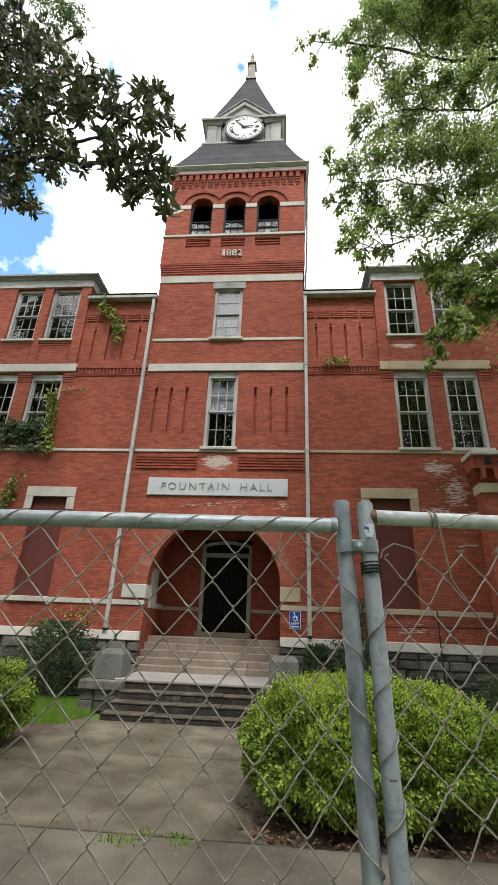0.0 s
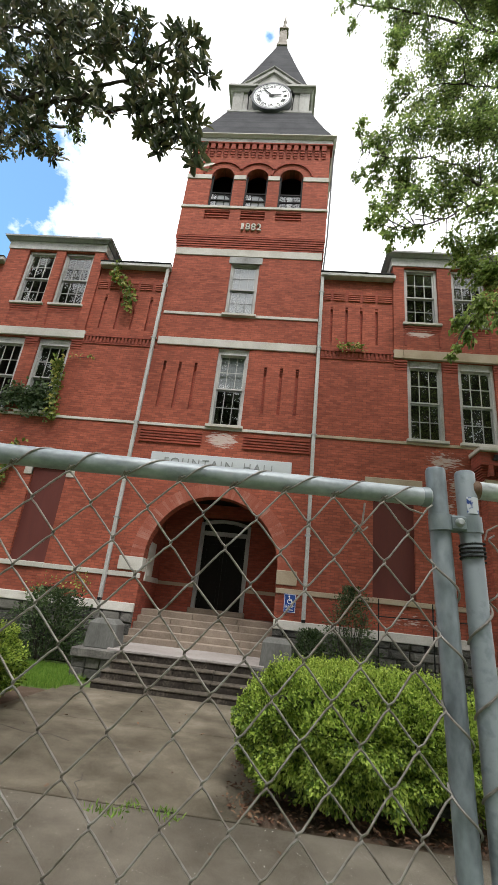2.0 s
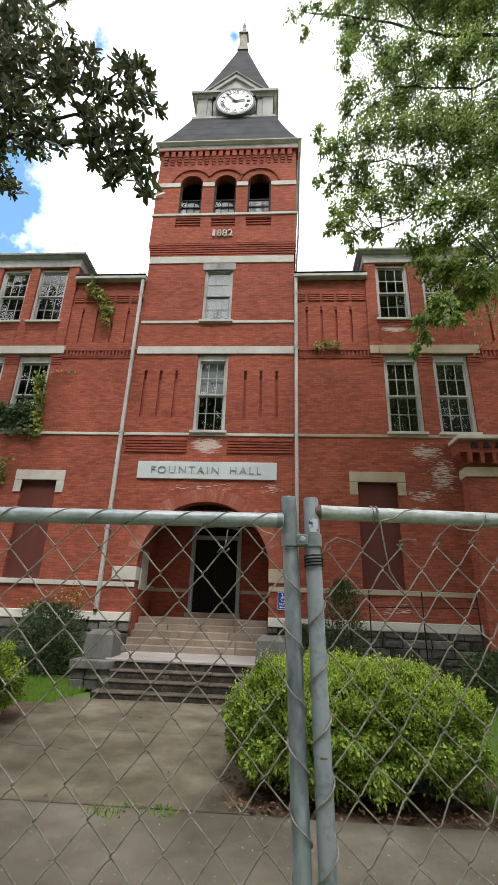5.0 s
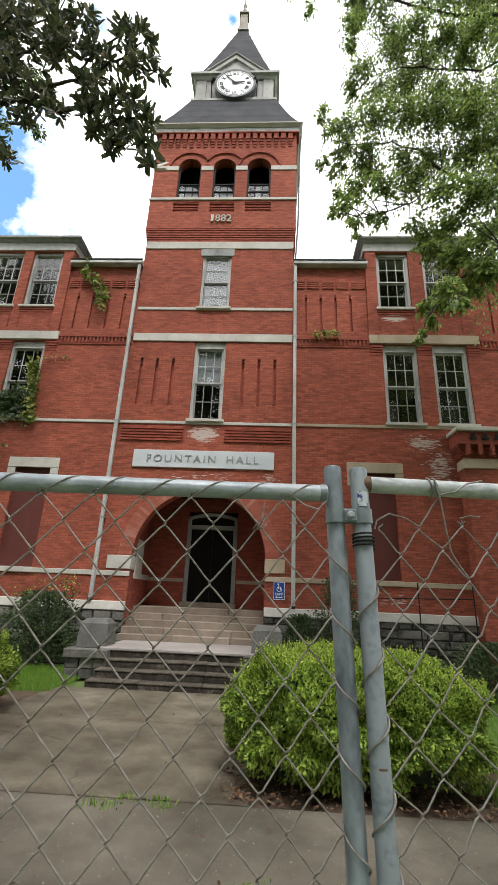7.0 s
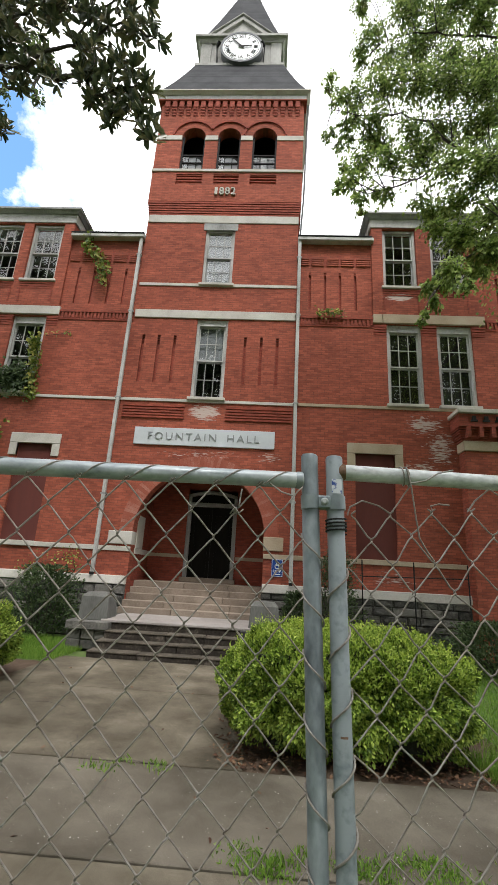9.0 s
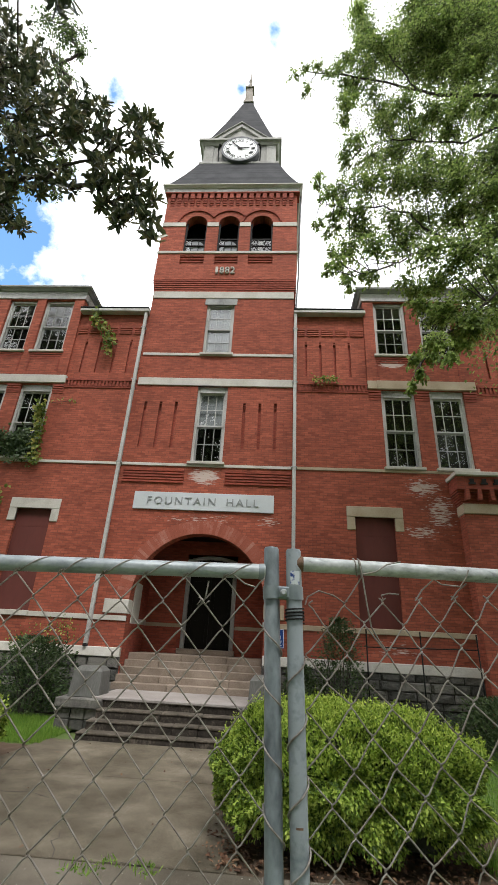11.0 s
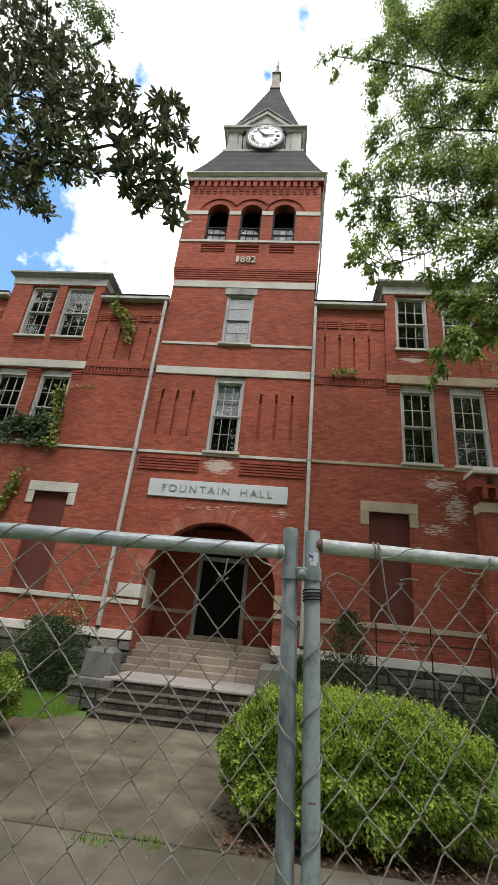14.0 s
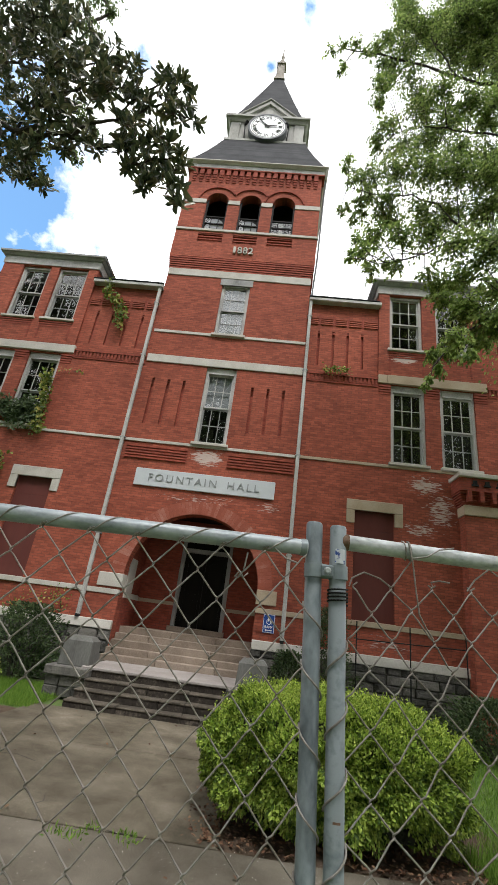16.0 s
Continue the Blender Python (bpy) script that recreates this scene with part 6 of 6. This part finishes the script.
part("crown", lv.mesh("crown"), M_PALE, pale, "thin pale green leaves")

# unseen tall trees, mirrored in the window panes and added to block sky light
# the last two stand beside the fence just to darken the wings
street = [(-22.0, -6.0, 29.0), (-16.0, -12.0, 29.0), (-7.0, -15.0, 31.0), (2.0, -16.5, 32.0), (11.0, -15.0, 40.0), (20.0, -10.0, 26.0), (13.5, 2.5, 19.0), (-10.2, 4.2, 16.0)]
lv, tw = Leaves(40), Mesh()
shape = [(3.9 * math.cos(k * 2.4) * (1 - k / 30), 3.4 * math.sin(k * 2.4) * (1 - k / 30), 0.14 + 0.041 * k, 2.1) for k in range(21)]
for x, y, z, r in shape:
    sprays(lv, x, y, z * 21.0, r, 55, 8, 0.38, tw)
crown_mesh, twig_mesh = lv.mesh("crown"), tw.data("twig")
limb_mesh = limbs(Mesh(), (0, 0, 4.0), 0.18, [(x, y, z * 21.0, r) for x, y, z, r in shape], 50, 0.02).data("limb")
trunk_mesh = Mesh().tube([(0, 0, -0.1), (0, 0, 8.0), (0.4, 0, 17.0)], [0.45, 0.32, 0.1], 10).data("trunk", smooth=True)
for i, (tx, ty, h) in enumerate(street):
    t = thing("unseen_tree", "unseen tall broad-crowned tree, mirrored in the panes and blocking sky light", "tree", "street trees")
    for name, me, stuff in (("trunk", trunk_mesh, M_BARK), ("limb", limb_mesh, M_BARK), ("twig", twig_mesh, M_BARK), ("crown", crown_mesh, M_STREETLEAF)):
        part(name, me, stuff, t)
    t.matrix_world = Matrix.Translation((tx, ty, 0)) @ Matrix.Rotation(i * 1.3, 4, "Z") @ Matrix.Scale(h / 21.0, 4)


def hedge(name, label, x0, x1, y0, y1, z1, seed, count, leaf, mat, group=""):
    """A clipped, rounded shrub: a near-black core that stands for the shade within, with leaves all over its uneven
    surface.
    """
    t = thing(name, label, "hedge", group)
    rng = np.random.default_rng(seed)
    cx, cy, hx, hy = (x0 + x1) / 2, (y0 + y1) / 2, (x1 - x0) / 2, (y1 - y0) / 2

    def surface(n, shrink):
        d = rng.normal(size=(n, 3))
        d[:, 2] = np.abs(d[:, 2]) * 1.2 - 0.7
        d /= np.linalg.norm(d, axis=1, keepdims=True)
        e = 3.2
        k = (np.abs(d[:, 0]) ** e + np.abs(d[:, 1]) ** e + np.abs(d[:, 2]) ** e) ** (-1 / e)
        q = d * k[:, None]
        bump = np.array([noise.noise((float(a) * 2.6 * hx, float(b) * 2.6 * hy, float(c) * 2.4 + seed)) + 0.6 * noise.noise((float(a) * 7 * hx, float(b) * 7 * hy, float(c) * 5 + seed)) for a, b, c in q]) * 0.2
        s = (shrink + bump)[:, None]
        zc = z1 * 0.47
        p = np.stack([cx + q[:, 0] * hx, cy + q[:, 1] * hy, zc + q[:, 2] * (z1 - zc)], 1)
        c0 = np.array([cx, cy, zc])
        p = c0 + (p - c0) * s
        taper = np.clip((p[:, 2] - 0.02) / 0.45, 0.0, 1.0) * 0.07 + 0.93
        p[:, :2] = c0[:2] + (p[:, :2] - c0[:2]) * taper[:, None]
        return p, d

    # solid core whose near-black colour is the shade seen between leaves
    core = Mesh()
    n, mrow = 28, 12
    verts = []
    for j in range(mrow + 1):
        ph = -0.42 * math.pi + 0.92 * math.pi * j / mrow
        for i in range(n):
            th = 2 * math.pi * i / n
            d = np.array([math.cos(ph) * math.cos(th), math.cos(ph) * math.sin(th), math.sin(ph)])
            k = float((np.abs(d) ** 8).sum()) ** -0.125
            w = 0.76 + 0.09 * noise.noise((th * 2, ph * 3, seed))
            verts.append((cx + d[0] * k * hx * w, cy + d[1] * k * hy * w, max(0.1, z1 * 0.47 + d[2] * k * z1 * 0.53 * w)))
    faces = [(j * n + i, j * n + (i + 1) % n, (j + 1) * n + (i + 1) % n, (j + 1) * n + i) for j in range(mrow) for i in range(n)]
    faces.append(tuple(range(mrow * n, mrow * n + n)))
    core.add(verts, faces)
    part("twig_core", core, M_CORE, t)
    lv = Leaves(seed + 1)
    for share, shrink in ((0.45, 0.99), (0.33, 0.93), (0.22, 0.85)):
        p, d = surface(int(count * share), shrink)
        hole = np.array([noise.noise((float(a) * 4.5, float(b) * 4.5, float(c) * 6.0 + seed)) for a, b, c in p])
        keep = (p[:, 2] > 0.04) & (hole + 1.5 * p[:, 2] / z1 > 0.0)
        p, d = p[keep], d[keep]
        m = len(p)
        ax = d * 0.9 + 0.85 * lv.unit(m) + np.stack([0 * d[:, 0], 0 * d[:, 0], np.where(d[:, 2] > 0.3, 0.5, -0.35)], 1)
        ln = leaf * lv.rng.uniform(0.6, 1.3, m)
        lv.put(p - 0.3 * leaf * d, ax, d + 0.6 * lv.unit(m) + [0, 0, 0.4], ln, ln * 0.46, 0.15, 0.6)
    part("foliage", lv.mesh("foliage"), mat, t)
    # young shoots that stand above the clipped top; their pale colour also carries its brighter light
    lv = Leaves(seed + 2)
    p, d = surface(int(count * 0.1), 1.0)
    p = p[(d[:, 2] > 0.3) & (lv.rng.random(len(p)) < np.clip(d[:, 2] * 1.5 - 0.3, 0, 1))]
    tall = lv.rng.uniform(0.4, 1.3, len(p)) ** 2
    lean = lv.unit(len(p)) * 0.3
    for k in range(6):
        q = p + (np.array([0, 0, 1.0]) + lean) * (0.013 * k * tall)[:, None]
        ax = lv.unit(len(p)) + [0, 0, 0.8]
        ln = leaf * 0.8 * lv.rng.uniform(0.6, 1.2, len(p))
        lv.put(q, ax, lv.unit(len(p)) + [0, 0, 0.6], ln, ln * 0.45, 0.15)
    part("young_growth", lv.mesh("young_growth"), M_SHOOT, t, "fresh yellow-green shoots")
    return t


hedge("hedge_bush", "clipped bright green hedge beside the walkway", -0.15, 2.42, 6.46, 8.7, 1.09, 61, 118000, 0.043, M_HEDGE, "clipped hedges")
hedge("hedge_bush", "clipped green hedge by the path under the magnolia", -6.2, -3.62, 7.9, 9.6, 1.06, 71, 45000, 0.05, M_HEDGE, "clipped hedges")


def shrub(name, label, cx, cy, rx, ry, h, seed, count, leaf, wisp=0.3):
    t = thing(name, label, "shrub")
    rng = np.random.default_rng(seed)
    lv = Leaves(seed)
    for k in range(9):
        a = 2 * math.pi * k / 9
        top = (cx + rx * 0.7 * math.cos(a), cy + ry * 0.7 * math.sin(a), h * rng.uniform(0.6, 0.95))
        stem = Mesh().tube([(cx + 0.05 * math.cos(a), cy + 0.05 * math.sin(a), -0.1), ((cx + top[0]) / 2, (cy + top[1]) / 2, top[2] * 0.5), top], [0.02, 0.012, 0.004], 5, False)
        part("stem", stem, M_BARK, t)
    n = count
    z = rng.uniform(0.03, 1, n) ** 0.85
    prof = np.clip(np.where(z < 0.25, 0.7 + 1.2 * z, 1.0 - np.maximum(z - 0.25, 0) ** 1.6 * (1.45 - wisp)), 0.05, 1)
    a = rng.uniform(0, 2 * np.pi, n)
    rad = rng.uniform(0.3, 1.0, n) ** 0.5 * prof * (1 + 0.3 * np.sin(3 * a + 9 * z + seed) + 0.2 * np.sin(7 * a - 17 * z)) + rng.normal(0, 0.15, n)
    p = np.stack([cx + rx * rad * np.cos(a), cy + ry * rad * np.sin(a), z * h], 1)
    out = np.stack([np.cos(a), np.sin(a), 0 * a + 0.5], 1)
    ln = leaf * rng.uniform(0.6, 1.3, n)
    lv.put(p, out + 0.8 * lv.unit(n), lv.unit(n) + [0, 0, 0.5], ln, ln * 0.4, 0.1)
    part("foliage", lv.mesh("foliage"), M_SHRUB, t)
    return t


shrub("evergreen_shrub", "dark evergreen shrub against the stone base", -5.25, 13.1, 0.9, 0.55, 1.62, 81, 5200, 0.085, 0.5)
shrub("evergreen_shrub", "tall dark evergreen with a wispy top by the wall", 1.9, 13.2, 0.62, 0.42, 2.4, 82, 5500, 0.06, 0.1)
shrub("evergreen_shrub", "low dark shrub beside the stair pedestal", 0.95, 13.0, 0.42, 0.4, 1.35, 83, 5000, 0.06)
shrub("evergreen_shrub", "broad dark green shrub on the far lawn", 5.0, 11.8, 1.2, 0.8, 1.0, 84, 9000, 0.07)
shrub("evergreen_shrub", "small dark shrub beside the walkway", -3.9, 7.6, 0.5, 0.35, 0.5, 85, 3500, 0.06)


def vine(name, label, trail, count, spread, leaf, y=FRONT - 0.05, drop=0.35, mat=M_VINE):
    t = thing(name, label, "vine")
    lv = Leaves(len(trail) * 7 + count)
    rng = lv.rng
    part("stem", Mesh().tube([(x, y + 0.02, z) for x, z in trail], 0.008, 5), M_BARK, t)
    pts = np.array(trail, float)
    seg = rng.integers(0, len(pts) - 1, count)
    f = rng.random(count)[:, None]
    q = pts[seg] * (1 - f) + pts[seg + 1] * f
    p = np.stack([q[:, 0] + rng.normal(0, spread, count), y - rng.uniform(0, 0.14, count), q[:, 1] + rng.normal(0, spread, count)], 1)
    ax = lv.unit(count) * 0.8 + [0, -0.3, -drop]
    ln = leaf * rng.uniform(0.5, 1.3, count)
    lv.put(p, ax, lv.unit(count) * 0.5 + [0, -1, 0.3], ln, ln * 0.65, 0.12)
    part("foliage", lv.mesh("foliage"), mat, t)
    return t


vine("wall_vine", "yellow-green vine hanging from the eave gutter", [(-6.1, 12.25), (-6.2, 11.8), (-5.9, 11.55), (-5.6, 11.3), (-5.5, 10.85), (-5.45, 10.4)], 260, 0.09, 0.14)
vine("wall_vine", "dark leafy vine over the lower half of a window", [(-8.75, 6.7), (-8.3, 7.2), (-7.9, 6.75), (-7.6, 7.3), (-7.3, 6.7)], 1300, 0.17, 0.12, mat=M_SHRUB)
vine("wall_vine", "yellow-green vine strand climbing a window jamb", [(-7.05, 6.35), (-7.1, 6.9), (-7.12, 7.5), (-7.2, 8.0), (-7.3, 8.45)], 460, 0.09, 0.12)
vine("wall_vine", "thin reddish vine runner on the brick", [(-7.0, 8.5), (-6.6, 8.55), (-6.3, 8.62), (-6.15, 8.5)], 26, 0.04, 0.08)
vine("wall_vine", "vine climbing the wall beside the boarded window", [(-8.0, 4.2), (-8.05, 4.7), (-7.85, 5.1), (-7.8, 5.6)], 170, 0.1, 0.12)
vine("wall_weed", "dry weed growing on the brick ledge", [(1.45, 9.5), (1.7, 9.52), (2.0, 9.55), (2.2, 9.5)], 120, 0.07, 0.1)
vine("wall_vine", "wispy weed over the stone water table", [(-6.3, 1.5), (-5.7, 1.75), (-5.0, 1.9), (-4.9, 1.6)], 160, 0.16, 0.06)


def blades(name, label, x0, x1, y0, y1, count, h, seed, z=-0.03, cluster=0, lean=0.45, wide=0.006):
    lv = Leaves(seed)
    rng = lv.rng
    if cluster:
        cx, cy = rng.uniform(x0, x1, cluster), rng.uniform(y0, y1, cluster)
        i = rng.integers(0, cluster, count)
        px, py = cx[i] + rng.normal(0, 0.07, count), cy[i] + rng.normal(0, 0.05, count)
    else:
        px, py = rng.uniform(x0, x1, count), rng.uniform(y0, y1, count)
    p = np.stack([px, py, np.full(count, z)], 1)
    ax = lv.unit(count) * lean + [0, 0, 1]
    lv.put(p, ax, lv.unit(count) + 0.01, h * rng.uniform(0.5, 1.2, count), wide * rng.uniform(0.6, 1.3, count), 0.05)
    return tagged(part(name, lv.mesh(name), M_GRASS), label, "grass", kind="stuff")


blades("grass", "bright green lawn grass beside the stair", -5.6, -3.6, 10.5, 12.9, 16000, 0.12, 91)
blades("grass", "long lawn grass beyond the hedge", 2.7, 7.0, 6.9, 13.0, 30000, 0.09, 92)
blades("grass", "tufts of grass along the pavement edge", 0.1, 5.0, 5.03, 5.33, 4800, 0.055, 93, z=-0.01, cluster=60, lean=0.9, wide=0.009)
blades("grass", "weeds in the pavement joints", -1.3, -0.5, 6.2, 6.48, 170, 0.06, 94, z=-0.005, cluster=5, lean=1.3, wide=0.011)
blades("grass", "tall tufts at the end of the hedge", 2.2, 3.3, 6.6, 7.1, 1500, 0.22, 95, cluster=12)


def litter(name, label, x0, x1, y0, y1, count, seed, size=0.05, mat=M_LITTER, word="fallen leaves"):
    lv = Leaves(seed)
    rng = lv.rng
    p = np.stack([rng.uniform(x0, x1, count), rng.uniform(y0, y1, count), rng.uniform(0.0, 0.03, count)], 1)
    ax = lv.unit(count)
    ax[:, 2] *= 0.25
    ln = size * rng.uniform(0.4, 1.3, count)
    lv.put(p, ax, lv.unit(count) * 0.4 + [0, 0, 1], ln, ln * 0.5, 0.2)
    return tagged(part(name, lv.mesh(name), mat), label, word, kind="stuff")


litter("dead_leaves", "brown dead leaves under the hedge", -0.1, 2.7, 6.5, 7.1, 1100, 96)
litter("dead_leaves", "brown dead leaves along the edge of the bed", -0.28, 0.12, 6.5, 8.6, 220, 99)
litter("dead_leaves", "scattered dry leaves on the concrete", -4.5, 3.5, 5.1, 10.8, 130, 97)

litter("pale_flecks", "pale flecks of grit on the concrete", -4.0, 3.5, 5.1, 6.6, 700, 98, 0.011, M_STONE, "grit")
cracks = tagged(new("pavement_crack"), "dark crack across the concrete slab", "crack", kind="structure")
for trail in ([(-1.67, 7.0), (-1.62, 6.86), (-1.66, 6.78), (-1.55, 6.62), (-1.5, 6.46)], [(-1.05, 6.47), (-0.92, 6.49), (-0.8, 6.46), (-0.62, 6.475)], [(-3.3, 8.2), (-2.8, 8.0), (-2.5, 8.05), (-2.2, 7.9)]):
    m = Mesh()
    for (xa, ya), (xb, yb) in zip(trail, trail[1:]):
        d = Vector((yb - ya, xa - xb)).normalized() * 0.003
        m.hexa([(xa - d.x, ya - d.y), (xa + d.x, ya + d.y), (xb + d.x, yb + d.y), (xb - d.x, yb - d.y)], 0.0, [(xa - d.x, ya - d.y), (xa + d.x, ya + d.y), (xb + d.x, yb + d.y), (xb - d.x, yb - d.y)], 0.005)
    part("crack", m, M_MORTAR, cracks)

# ---- rough stone base, stone by stone ----
stone_base = tagged(new("stone_base"), "rough grey coursed stone base of the building", "wall", kind="structure")
part("mortar", Mesh().box(-14.0, ax0, FRONT - 0.05, FRONT - 0.002, -0.1, 1.25).box(ax1, 13.0, FRONT - 0.05, FRONT - 0.002, -0.1, 1.25), M_MORTAR, stone_base)
rs = random.Random(77)
stone_meshes = []
for k in range(10):
    q = Mesh()
    c = [(-0.5, 0, -0.5), (0.5, 0, -0.5), (0.5, 0, 0.5), (-0.5, 0, 0.5)]
    f = [(x * 0.8 + rs.uniform(-0.06, 0.06), -1 - rs.uniform(0, 0.5), z * 0.75 + rs.uniform(-0.06, 0.06)) for x, _, z in c]
    g = [(x * rs.uniform(0.94, 1), -0.45, z * rs.uniform(0.92, 1)) for x, _, z in c]
    q.add(c + g + f, [(0, 1, 5, 4), (1, 2, 6, 5), (2, 3, 7, 6), (3, 0, 4, 7), (4, 5, 9, 8), (5, 6, 10, 9), (6, 7, 11, 10), (7, 4, 8, 11), (8, 9, 10, 11)])
    me = q.data("stone")
    me.materials.append(M_RUBBLE)
    stone_meshes.append(me)
for x0, x1 in ((-8.4, ax0 + 0.02), (ax1 - 0.02, 5.36)):
    z = -0.04
    while z < 1.2:
        h = min(rs.uniform(0.15, 0.3), 1.25 - z)
        if 1.25 - z - h < 0.1:
            h = 1.25 - z
        x = x0
        while x < x1 - 0.02:
            w = min(rs.uniform(0.25, 0.75), x1 - x)
            if x1 - x - w < 0.15:
                w = x1 - x
            st = part("stone", rs.choice(stone_meshes), M_RUBBLE, stone_base, at=(x + w / 2, FRONT - 0.045, z + h / 2))
            st.scale = (w - 0.016, rs.uniform(0.035, 0.06), h - 0.014)
            x += w
        z += h
